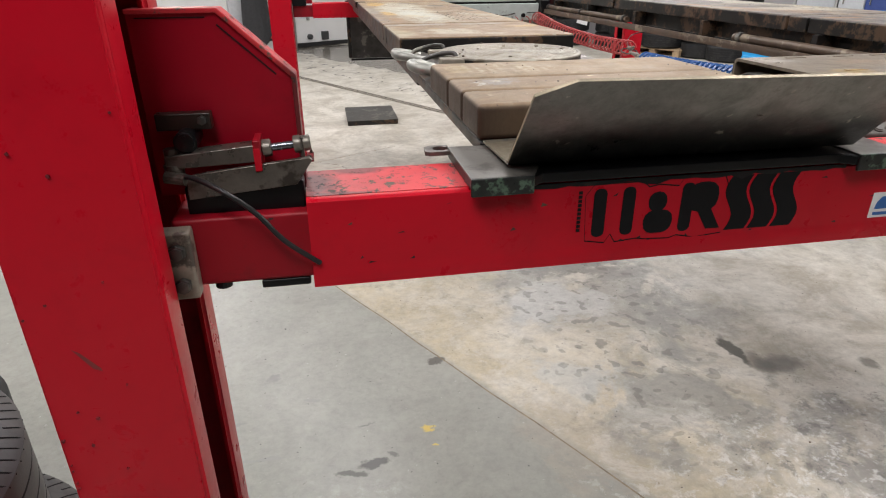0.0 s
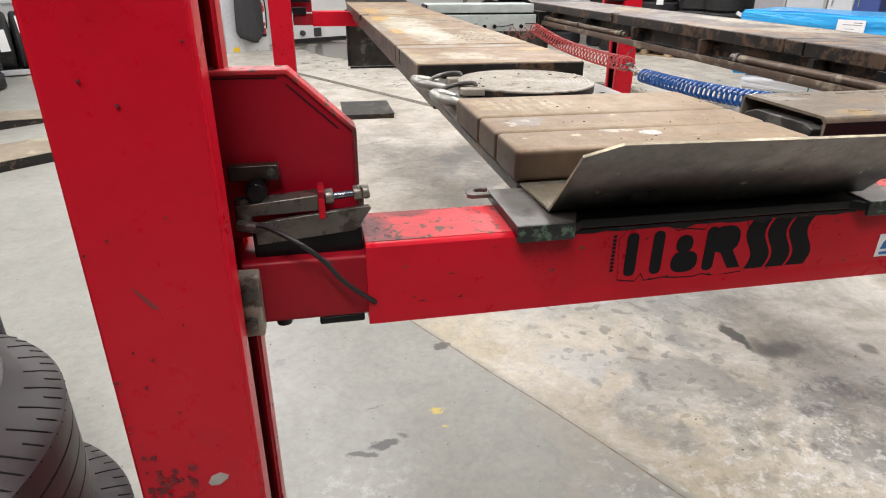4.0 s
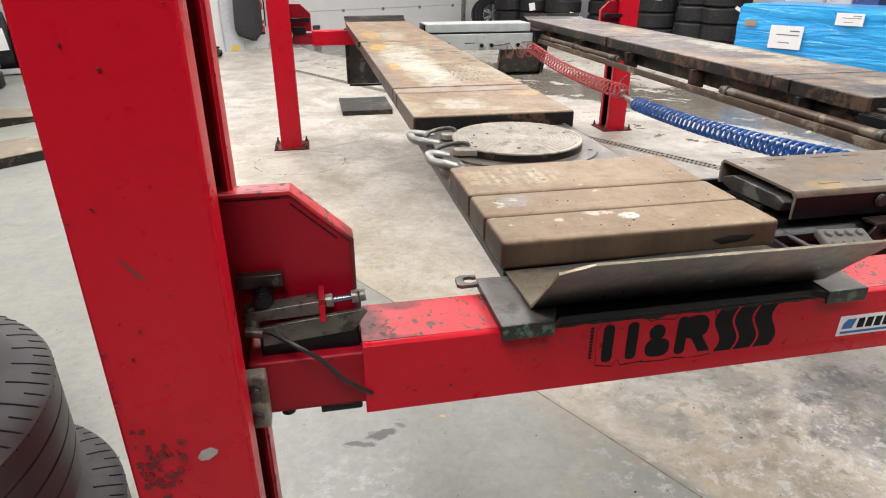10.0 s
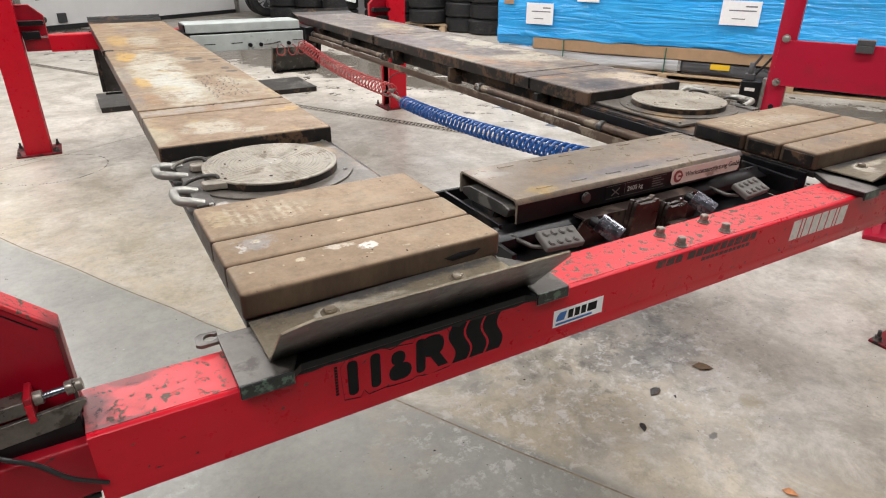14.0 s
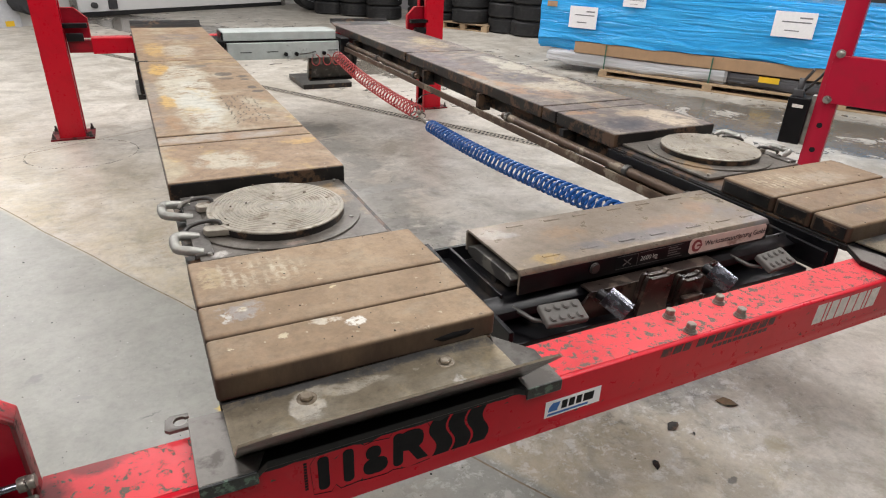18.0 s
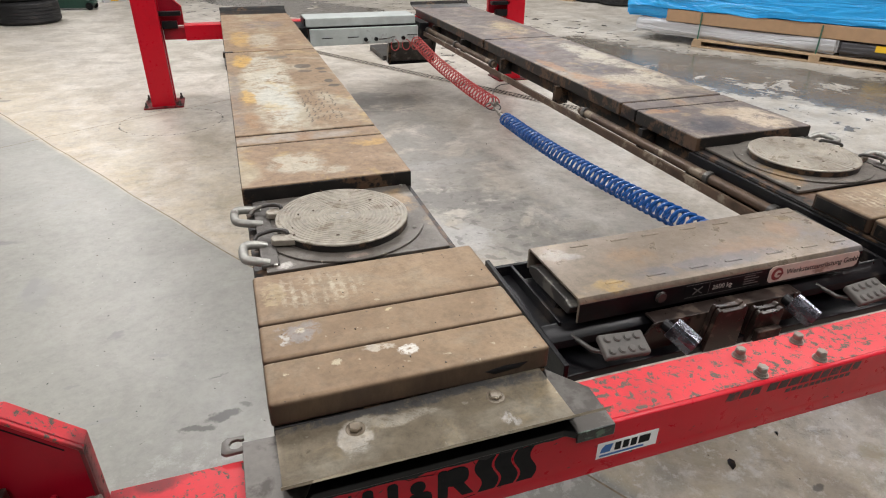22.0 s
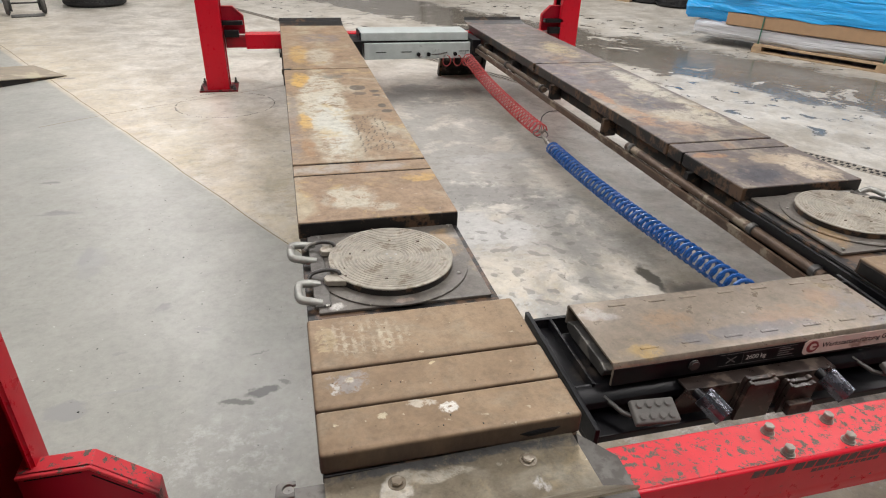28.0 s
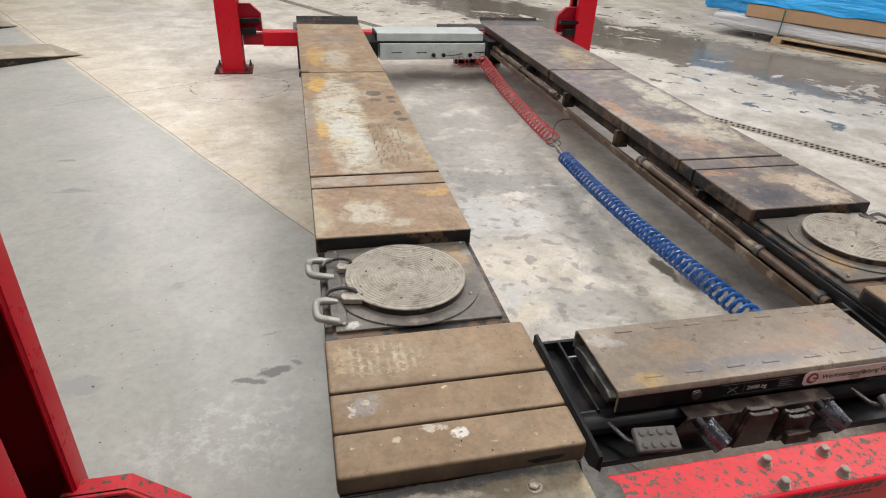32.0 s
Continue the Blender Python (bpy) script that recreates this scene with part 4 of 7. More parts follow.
def decals(p, y):
    """Sponsor marks on the beam's face, as plain shapes."""
    def bar(x0, z0, x1, z1, lean=0.0):
        return bm_prism([(x0, z0), (x1, z0), (x1 + lean, z1), (x0 + lean, z1)], "y", y, y + 0.0004)

    def pill(x0, z0, x1, z1, r, lift=0.0):
        q = []
        for cx, cz, a0 in ((x1 - r, z1 - r, 0), (x0 + r, z1 - r, 90), (x0 + r, z0 + r, 180), (x1 - r, z0 + r, 270)):
            q += [(cx + r * math.cos(radians(a0 + k * 30)), cz + r * math.sin(radians(a0 + k * 30))) for k in range(4)]
        return bm_prism(q, "y", y - 0.0002 - lift, y + 0.0004)

    # plain rounded blocks, ringed by a thin line, and three waves
    p("logo_block", joined(pill(0.129, -0.162, 0.148, -0.09, 0.008), pill(0.172, -0.162, 0.191, -0.09, 0.008)), "ink", "black rounded logo block")
    p("logo_block", joined(pill(0.207, -0.163, 0.252, -0.128, 0.015), pill(0.212, -0.13, 0.24, -0.1, 0.013, 0.0002)), "ink", "black rounded logo block")
    p("logo_block", joined(pill(0.262, -0.164, 0.281, -0.09, 0.008), pill(0.272, -0.135, 0.32, -0.09, 0.018, 0.0002), bm_prism([(0.288, -0.13), (0.31, -0.13), (0.33, -0.163), (0.308, -0.163)], "y", y - 0.0006, y + 0.0004)), "ink", "black rounded logo block")
    for x in (0.338, 0.376, 0.414):
        left = [(x + 0.008 * math.sin((z + 0.168) * 75) , z) for z in [-0.168 + 0.0084 * k for k in range(11)]]
        q = left + [(a + 0.033, z) for a, z in left[::-1]]
        p("logo_wave", bm_prism(q, "y", y, y + 0.0004), "ink", "black wavy logo stripe")
    line = [(0.12, -0.168), (0.116, -0.1), (0.128, -0.084), (0.2, -0.084), (0.21, -0.093), (0.225, -0.09), (0.255, -0.094), (0.262, -0.083), (0.325, -0.083), (0.334, -0.1)]
    low = [(0.12, -0.168), (0.15, -0.173), (0.158, -0.16), (0.166, -0.173), (0.198, -0.17), (0.21, -0.172), (0.25, -0.174), (0.262, -0.17), (0.29, -0.176), (0.334, -0.172)]
    for q in (line, low):
        p("logo_outline", joined(*[bm_prism([(a[0], a[1]), (b[0], b[1]), (b[0] + 0.0005, b[1] + 0.0016), (a[0] + 0.0005, a[1] + 0.0016)], "y", y, y + 0.0004) for a, b in zip(q, q[1:])]), "ink")
    p("small_print", joined(*[bar(0.106, -0.152 + k * 0.0062, 0.1115, -0.1475 + k * 0.0062) for k in range(10)]), "ink")
    # white sponsor sticker
    p("sticker", bar(0.583, -0.168, 0.72, -0.127, 0.0), "paper", "white sponsor sticker with a blue mark")
    p("sticker_mark", bm_prism([(0.59, -0.154), (0.612, -0.154), (0.618, -0.134), (0.6, -0.134), (0.593, -0.142)], "y", y - 0.0004, y - 0.0001), "ink_blue")
    p("sticker_word", joined(*[bm_prism([(x, -0.154), (x + 0.0135, -0.154), (x + 0.0145, -0.134), (x + 0.001, -0.134)], "y", y - 0.0004, y - 0.0001) for x in (0.622, 0.64, 0.658, 0.676, 0.688)]), "ink")
    p("sticker_print", bm_prism([(0.59, -0.164), (0.69, -0.164), (0.69, -0.159), (0.59, -0.159)], "y", y - 0.0004, y - 0.0001), "ink_blue")
    # shadow below the stop sheet and plate grease, drawn as a black band
    rg = random.Random(17)
    # ragged black band: the stop sheet's shadow painted on the face, with some grease
    for xa, xb in ((0.035, 0.52), (1.74, 2.24)):
        n = 26
        low = [(xa + (xb - xa) * k / n, -0.0815 - rg.uniform(0, 0.004) - 0.004 * (k in (9, 10, 17))) for k in range(n + 1)]
        p("grease_band", bm_prism([(xa, -0.078), *low, (xb, -0.078)], "y", y - 0.0004, y + 0.0002), "black", "black grease along the top edge of the beam")
    # a row of dark blocks, and a row of pale ones
    x = 0.872
    for k, w in enumerate((0.034, 0.03, 0.026, 0, 0.03, 0.028, 0.032, 0.028, 0.026, 0.026, 0.03, 0.03, 0.026)):
        if w:
            dz = -0.016 * (x - 0.872) / 0.33
            p("faded_block", bar(x, -0.104 + dz * 0.2, x + w - 0.005, -0.0835 + dz * 0.2, 0.005), "ink_faded", "faded dark lettering block")
        x += (w or 0.014)
    p("faded_line", joined(*[bar(1.03 + k * 0.0165, -0.1215, 1.043 + k * 0.0165, -0.112, 0.002) for k in range(11)]), "ink_faded")
    x = 1.385
    for w in (0.04, 0.016, 0.034, 0.038, 0.036, 0.036, 0.016, 0.042):
        p("pale_block", bar(x, -0.15, x + w - 0.006, -0.094, 0.004), "ink_white", "worn pale lettering block")
        x += w
    random.seed(5)
    for k in range(64):
        xx, zz = random.uniform(-0.22, 2.3), random.uniform(-0.17, -0.09) if k < 24 else random.gauss(-0.172, 0.0015)
        p("paint_chip", bm_prism([(xx, zz), (xx + random.uniform(0.003, 0.012), zz + random.uniform(-0.001, 0.002)), (xx + random.uniform(0.002, 0.009), zz + random.uniform(0.002, 0.006))], "y", y + 0.0002, y + 0.0005), "edge_dark")


M["stud_steel"] = shade("dull_zinc_steel", (0.24, 0.22, 0.19), 0.42, 0.6, 0.3, 40, 200, 0.1)
M["ink_faded"] = shade("faded_dark_print", (0.04, 0.012, 0.014), 0.5, 0.0, 0.3, 60, second=(0.3, 0.01, 0.015), amount=0.25)


M["latch_steel"] = shade("oily_bronze_grey_steel", (0.13, 0.115, 0.1), 0.33, 0.5, 0.4, 20, 200, 0.15, (0.05, 0.04, 0.033), 0.4, two_scale=22.0)
M["guide_pale"] = shade("pale_greasy_brass", (0.3, 0.265, 0.215), 0.45, 0.1, 0.3, 30, 200, 0.1, (0.1, 0.085, 0.07), 0.35, two_scale=25.0)


def crossbeam(y0, y1, x0, x1, label, front):
    """A box beam between two columns, with a sleeve, end stubs and the two shield plates."""
    beam = riding("crossbeam", label, "lift crossbeam", (0, 0, -0.2), 0, "lift crossbeams")
    up = 0.2

    def p(name, bm, mat, lab="", under=beam):
        return part(name, moved(bm, Matrix.Translation((0, 0, up))), M[mat], under, lab)

    bm = bm_prism([(y0, -0.082), (y0 + 0.006, -0.0765), (y1 - 0.006, -0.0765), (y1, -0.082), (y1, -0.2015), (y0 - 0.002, -0.2015), (y0 - 0.002, -0.179), (y0, -0.172)], "x", x0 + 0.17, x1 - 0.17)
    p("sleeve", bm, "red")
    p("top_wear", bm_box(x0 + 0.17, y0 + 0.007, -0.077, x1 - 0.17, y1 - 0.007, -0.0755), "red_worn_sheen", "worn top of the beam with paint rubbed to the metal")
    for side, xe in ((1, x0), (-1, x1)):
        a, b = sorted((xe - side * 0.0, xe + side * 0.175))
        p("end_stub", bm_box(a, y0 + 0.012, -0.192, b, y1 - 0.012, -0.098, 0.006), "red_dirty")
        s = side
        ol = [(xe - s * 0.02, 0.147), (xe + s * 0.085, 0.147), (xe + s * 0.17, 0.066), (xe + s * 0.17, -0.085), (xe - s * 0.02, -0.085)]
        ys = y0 + 0.075
        sh = p("shield_plate", bm_prism(ol, "y", ys, ys + 0.006, 0.0015), "red_shaded")
        rim = []
        for (ax, az), (bx, bz) in zip(ol[:-2], ol[1:-1]):
            d = Vector((bx - ax, 0, bz - az))
            n = Vector((d.z, 0, -d.x)).normalized() * 0.006
            if n.x * s < 0 and abs(n.x) > 0.001 or (abs(n.x) <= 0.001 and n.z < 0):
                n = -n
            q = [(ax, az), (bx, bz), (bx - n.x, bz - n.z), (ax - n.x, az - n.z)]
            rim.append(bm_prism(q, "y", ys - 0.004, ys + 0.036, 0.0015))
        p("shield_rim", joined(*rim), "red_worn_sheen", "rubbed rim of the shield", beam)
        slots = []
        d = Vector((ol[2][0] - ol[1][0], ol[2][1] - ol[1][1]))
        for f0, f1 in ((0.1, 0.85),):
            a0 = Vector(ol[1]) + d * f0 + Vector((-s * 0.012, -0.012))
            a1 = Vector(ol[1]) + d * f1 + Vector((-s * 0.012, -0.012))
            slots.append(bm_prism([tuple(a0), tuple(a1), tuple(a1 + Vector((s * 0.0012, 0.0014))), tuple(a0 + Vector((s * 0.0012, 0.0014)))], "y", ys - 0.001, ys + 0.001))
        a, b = sorted((xe - s * 0.01, xe + s * 0.07))
        slots.append(bm_box(a, ys - 0.001, 0.1355, b, ys + 0.001, 0.137))
        p("slot", joined(*slots), "ink")
        if not front:
            p("latch_bar", joined(bm_box(min(xe - s * 0.03, xe + s * 0.16), y0 - 0.01, 0.0, max(xe - s * 0.03, xe + s * 0.16), y0 + 0.05, 0.035, 0.005), bm_box(min(xe, xe + s * 0.12), y0 - 0.02, -0.1, max(xe, xe + s * 0.12), y0 + 0.03, -0.04, 0.006)), "black")
            continue
        # locking gear at the column end
        ya = ys - 0.018

        def bx(u0, v0, z0, u1, v1, z1, bev=0.003):
            a, b = sorted((xe + s * u0, xe + s * u1))
            return bm_box(a, v0, z0, b, v1, z1, bev)

        p("pivot_plate", bx(-0.004, ya - 0.006, 0.006, 0.062, ya + 0.012, 0.027, 0.002), "adapter_brown", "oily brown pivot plate")
        p("rivet", bm_cyl((xe + s * 0.052, ya - 0.012, 0.018), (xe + s * 0.052, ya - 0.004, 0.018), 0.006, n=6, bevel=0.001), "bare_dark")
        p("pivot_pin", bm_cyl((xe + s * 0.032, ya - 0.03, -0.004), (xe + s * 0.032, ya + 0.02, -0.004), 0.014, n=20, bevel=0.003), "black")
        q = [(xe + s * 0.004, -0.037), (xe + s * 0.004, -0.02), (xe + s * 0.112, -0.011), (xe + s * 0.112, -0.033)]
        p("latch_bar", bm_prism(q, "y", ya - 0.03, ya + 0.0, 0.002), "latch_steel", "greasy bronze-grey latch bar")
        p("bar_screw", joined(bm_cyl((xe + s * 0.012, ya - 0.02, -0.024), (xe + s * 0.012, ya - 0.02, -0.012), 0.0095, n=8, bevel=0.001), bm_cyl((xe + s * 0.012, ya - 0.02, -0.05), (xe + s * 0.012, ya - 0.02, -0.03), 0.012, n=10, bevel=0.002)), "latch_steel")
        p("latch_lug", bx(0.111, ya - 0.036, -0.044, 0.12, ya + 0.008, -0.004, 0.002), "red_dirty")
        p("lug_face", bx(0.1115, ya - 0.0375, -0.042, 0.1195, ya - 0.0355, -0.014, 0.0005), "red")
        p("threaded_rod", bm_cyl((xe + s * 0.11, ya - 0.016, -0.02), (xe + s * 0.18, ya - 0.016, -0.014), 0.0052, n=12), "chrome_dark")
        p("nut", bm_cyl((xe + s * 0.121, ya - 0.016, -0.019), (xe + s * 0.132, ya - 0.016, -0.018), 0.0115, n=6, bevel=0.001), "stud_steel")
        p("nut", bm_cyl((xe + s * 0.16, ya - 0.016, -0.016), (xe + s * 0.17, ya - 0.016, -0.015), 0.0115, n=6, bevel=0.001), "stud_steel")
        p("nut", bm_cyl((xe + s * 0.172, ya - 0.016, -0.015), (xe + s * 0.181, ya - 0.016, -0.014), 0.0105, n=6, bevel=0.001), "stud_steel")
        p("end_tab", bx(0.168, ya - 0.022, -0.036, 0.173, ya - 0.01, -0.006, 0.001), "latch_steel")
        w = [(xe + s * 0.026, -0.076), (xe + s * 0.026, -0.046), (xe + s * 0.05, -0.042), (xe + s * 0.178, -0.029), (xe + s * 0.182, -0.033), (xe + s * 0.16, -0.064)]
        p("wedge", bm_prism(w, "y", ya - 0.034, ya - 0.026, 0.0012), "latch_steel", "greasy grey locking plate with a bright edge")
        # solid black filler added where a dark greasy gap lies
        p("wedge_back", bx(0.02, ya - 0.025, -0.1, 0.168, ya + 0.005, -0.062, 0.003), "black", "greasy black block filling the gap behind the locking plate")
        p("guide_block", bx(-0.012, y0 - 0.012, -0.198, 0.026, y0 + 0.014, -0.105, 0.004), "guide_pale", "pale greasy guide plate")
        for zz in (-0.13, -0.176):
            p("bolt", bm_cyl((xe + s * 0.009, y0 - 0.022, zz), (xe + s * 0.009, y0 - 0.01, zz), 0.0105, n=6, bevel=0.002), "bare_dark")
        cab = smooth_line([(xe + s * 0.012, ya - 0.045, -0.042), (xe + s * 0.04, ya - 0.055, -0.041), (xe + s * 0.08, y0 - 0.022, -0.056), (xe + s * 0.11, y0 - 0.016, -0.086), (xe + s * 0.14, y0 - 0.014, -0.126), (xe + s * 0.18, y0 - 0.002, -0.166)], 8)
        p("cable", bm_tube(cab, 0.0035, 8), "hose_black", "thin black cable")
        p("cable_end", bm_cyl((xe + s * 0.006, ya - 0.045, -0.041), (xe + s * 0.03, ya - 0.05, -0.044), 0.0075, n=12), "latch_steel")
        p("switch", bx(0.1, y0 + 0.015, -0.205, 0.165, y0 + 0.07, -0.193), "black")
        p("stop_screw", bm_cyl((xe + s * 0.05, y0 + 0.025, -0.2), (xe + s * 0.05, y0 + 0.025, -0.19), 0.011, n=14), "black")
    if front:
        decals(p, y0 - 0.0006)
        for x, y in ((0.974, -0.195), (0.974, -0.258), (1.134, -0.193), (1.134, -0.256)):
            p("stud", joined(bm_cyl((x, y, -0.0765), (x, y, -0.073), 0.0155, n=16), bm_cyl((x, y, -0.073), (x, y, -0.067), 0.0135, 0.0115, n=12), bm_cyl((x, y, -0.067), (x, y, -0.054), 0.0112, n=6, bevel=0.0015)), "stud_steel")
    return beam


beam_front = crossbeam(-0.28, -0.157, -0.43, 2.655, "red box-section crossbeam with worn paint, decals and latch gear", True)
beam_rear = crossbeam(4.86, 4.985, -0.47, 2.66, "red box-section crossbeam at the far end of the lift", False)


# ---------------------------------------------------------------- runways
def runway(x0, x1, side, label, deck):
    """side is +1 when the inner edge, towards the other runway, lies at x1."""
    r = riding("runway", label, "lift runway", ((x0 + x1) / 2, 0, -0.14), 0, "lift runways")
    cx = (x0 + x1) / 2

    def p(name, bm, mat, lab="", under=r):
        return part(name, moved(bm, Matrix.Translation((-cx, 0, 0.14))), M[mat], under, lab)

    for ya, yb in ((-0.125, -0.004), (0.0, 0.122), (0.128, 0.33)):
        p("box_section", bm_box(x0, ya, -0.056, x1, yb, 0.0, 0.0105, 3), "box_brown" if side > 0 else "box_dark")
        if side < 0:
            p("end_cap", bm_box(x0 - 0.002, ya + 0.013, -0.047, x0 + 0.004, yb - 0.013, -0.011, 0.001), "edge_dark", "black-painted end of the tube")
    # front tube shows a rusted slit
    p("rust_hole", bm_prism([(x0 + 0.41, -0.03), (x0 + 0.45, -0.024), (x0 + 0.5, -0.026), (x0 + 0.485, -0.036), (x0 + 0.43, -0.04)], "y", -0.1263, -0.12), "ink", "rusted-through dark slit")
    p("front_rail", bm_box(x0 + 0.004, -0.125, -0.077, x1 - 0.004, 0.9, -0.0575, 0.003), "edge_dark")
    if side < 0:
        p("side_channel", bm_box(x0 - 0.015, -0.11, -0.16, x0 - 0.003, 0.9, -0.062, 0.002), "black")
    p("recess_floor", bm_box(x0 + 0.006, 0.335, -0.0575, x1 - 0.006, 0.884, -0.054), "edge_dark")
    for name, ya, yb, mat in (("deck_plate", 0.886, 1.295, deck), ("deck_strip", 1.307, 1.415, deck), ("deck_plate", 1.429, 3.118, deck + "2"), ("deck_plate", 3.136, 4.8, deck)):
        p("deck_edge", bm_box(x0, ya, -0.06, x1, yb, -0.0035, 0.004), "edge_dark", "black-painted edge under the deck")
        p(name, bm_box(x0 + 0.002, ya + 0.002, -0.012, x1 - 0.002, yb - 0.002, 0.0 if name != "deck_strip" else -0.001, 0.003, 2), {"brown": "plate_brown", "brown2": "plate_grey", "dark": "plate_dark", "dark2": "plate_dark"}[mat])
    # hinge bar and lug at the rear joint
    p("hinge_lug", bm_box(x0 - 0.012, 3.115, -0.03, x0 + 0.05, 3.14, 0.004, 0.003), "edge_dark")
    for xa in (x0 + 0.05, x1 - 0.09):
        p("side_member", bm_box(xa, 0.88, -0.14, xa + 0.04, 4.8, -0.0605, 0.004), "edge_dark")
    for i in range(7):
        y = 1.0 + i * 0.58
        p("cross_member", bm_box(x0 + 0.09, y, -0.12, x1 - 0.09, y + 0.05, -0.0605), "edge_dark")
    # rear stop plate
    p("stop_plate", bm_prism([(4.79, -0.02), (4.97, 0.008), (4.985, 0.038), (4.979, 0.04), (4.966, 0.014), (4.79, -0.012)], "x", x0, x1), "edge_dark", "dark upright wheel stop")
    # beam plate, bent stop sheet and hook at the front
    bp = [(x0 - 0.05, -0.298), (x0 + 0.035, -0.298), (x0 + 0.05, -0.286), (x1 - 0.05, -0.286), (x1 - 0.03, -0.3), (x1 + 0.045, -0.3), (x1 + 0.05, -0.2), (x1 - 0.01, -0.12), (x0 - 0.05, -0.14)]
    if side < 0:
        bp = [(x0 + x1 - a, b) for a, b in bp][::-1]
    # black stands for the shade below the stop sheet as well as grease
    p("beam_plate", bm_prism(bp, "z", -0.0745, -0.06, 0.002), "black", "plate resting on the crossbeam, black with painted shade and grease")
    corners = [[(x0 - 0.051, -0.299), (x0 + 0.034, -0.299), (x0 + 0.052, -0.262), (x0 + 0.05, -0.142), (x0 - 0.051, -0.139)],
               [(x1 - 0.032, -0.301), (x1 + 0.046, -0.301), (x1 + 0.051, -0.2), (x1 - 0.008, -0.122), (x1 - 0.03, -0.2)]]
    for k, q in enumerate(corners):
        if side < 0:
            q = [(x0 + x1 - a, b) for a, b in q][::-1]
        p("corner_plate", bm_prism(q, "z", -0.0605, -0.0575, 0.001), "plate_grease", "bare grey corner of the plate")
        xs = [a for a, b in q if b < -0.29]
        p("corner_lip", bm_box(min(xs), -0.3035, -0.082, max(xs), -0.2985, -0.0575, 0.002), "lip_green", "bent-down lip with chipped green and black paint")
    ang = bmesh.new()
    lo = [(x0 + 0.006, -0.135, -0.0555), (x0 + 0.53, -0.12, -0.0555), (x0 + 0.53, -0.272, -0.0515), (x0 + 0.006, -0.268, -0.0515)]
    vs = [ang.verts.new(q) for q in lo]
    ang.faces.new(vs)
    tv = [vs[2]] + [ang.verts.new((qx, qy, -0.0515 - 1.118 * (qy + 0.27))) for qx, qy in ((x0 + 0.535, -0.3), (x0 + 0.54, -0.358), (x0 + 0.522, -0.374), (x0 + 0.05, -0.382), (x0 + 0.006, -0.366))] + [vs[3]]
    ang.faces.new(tv)
    bmesh.ops.recalc_face_normals(ang, faces=ang.faces[:])
    bmesh.ops.solidify(ang, geom=ang.faces[:], thickness=0.004)
    if side < 0:
        bmesh.ops.transform(ang, matrix=Matrix.Translation((x0 + x1, 0, 0)) @ Matrix.Diagonal((-1, 1, 1, 1)), verts=ang.verts[:])
        bmesh.ops.reverse_faces(ang, faces=ang.faces[:])
    sheet = p("stop_sheet", ang, "bare", "bent bare steel wheel stop")
    sheet.data.materials.append(M["sheet_under"])
    for f in sheet.data.polygons:
        f.material_index = 0
    bent = [f for f in sheet.data.polygons if f.area > 0.01 and f.center.y < -0.285]
    min(bent, key=lambda f: f.center.z + 1.118 * f.center.y).material_index = 1
    for fx in (0.142, 0.411):
        x = x0 + fx if side > 0 else x1 - fx
        hex_bolt("bolt", (x - cx, -0.176, -0.052 + 0.14), r)
    hx = x0 - 0.05 if side > 0 else x1 + 0.05
    ring = [(-0.012 + 0.0115 * math.cos(radians(k)), -0.137 + 0.0115 * math.sin(radians(k))) for k in range(-40, -321, -20)]
    hook = bm_prism([(0.002, -0.12), (-0.026, -0.118), (-0.035, -0.126), (-0.037, -0.15), (-0.03, -0.157), (0.002, -0.156), (0.002, -0.147)] + ring + [(0.002, -0.127)], "z", -0.066, -0.06)
    if side < 0:
        bmesh.ops.transform(hook, matrix=Matrix.Diagonal((-1, 1, 1, 1)), verts=hook.verts[:])
        bmesh.ops.reverse_faces(hook, faces=hook.faces[:])
    p("hook_tab", moved(hook, Matrix.Translation((hx, 0, 0))), "plate_grease")
    return r


runway_left = runway(0.0, 0.55, 1, "steel lift runway with worn rusty brown deck plates and yellow stains", "brown")
runway_right = runway(1.715, 2.287, -1, "steel lift runway with dark oily deck plates", "dark")


# ---------------------------------------------------------------- rail on the inner side of the dark runway
def jack_rail():
    r = riding("jack_rail", "rusty brown jack rail with clamped pipes beside the dark runway", "rail", (1.685, 0, -0.19))
    up = 0.19
    part("ledge", moved(bm_prism([(1.655, -0.165), (1.715, -0.165), (1.715, -0.155), (1.667, -0.155), (1.667, -0.13), (1.655, -0.13)], "y", 0.35, 4.75), Matrix.Translation((-1.685, 0, up))), M["rusty_pipe"], r)
    part("pipe", moved(bm_cyl((1.69, 0.4, -0.115), (1.69, 1.72, -0.115), 0.02, n=16), Matrix.Translation((-1.685, 0, up))), M["rusty_pipe"], r)
    part("pipe", moved(bm_cyl((1.69, 2.85, -0.115), (1.69, 4.4, -0.115), 0.018, n=16), Matrix.Translation((-1.685, 0, up))), M["rusty_pipe"], r)
    part("pipe", moved(bm_cyl((1.672, 0.6, -0.145), (1.672, 4.4, -0.145), 0.009, n=10), Matrix.Translation((-1.685, 0, up))), M["rusty_pipe"], r)
    for y in (0.42, 0.74, 1.66, 2.88, 3.6, 4.3):
        part("clamp", moved(bm_cyl((1.69, y, -0.115), (1.69, y + 0.03, -0.115), 0.026, n=16, bevel=0.003), Matrix.Translation((-1.685, 0, up))), M["bare_dark"], r)
    for y in (1.2, 2.0, 2.75, 3.5, 4.2):
        part("bracket", moved(bm_box(1.69, y, -0.155, 1.77, y + 0.03, -0.06, 0.002), Matrix.Translation((-1.685, 0, up))), M["edge_dark"], r)
    return r


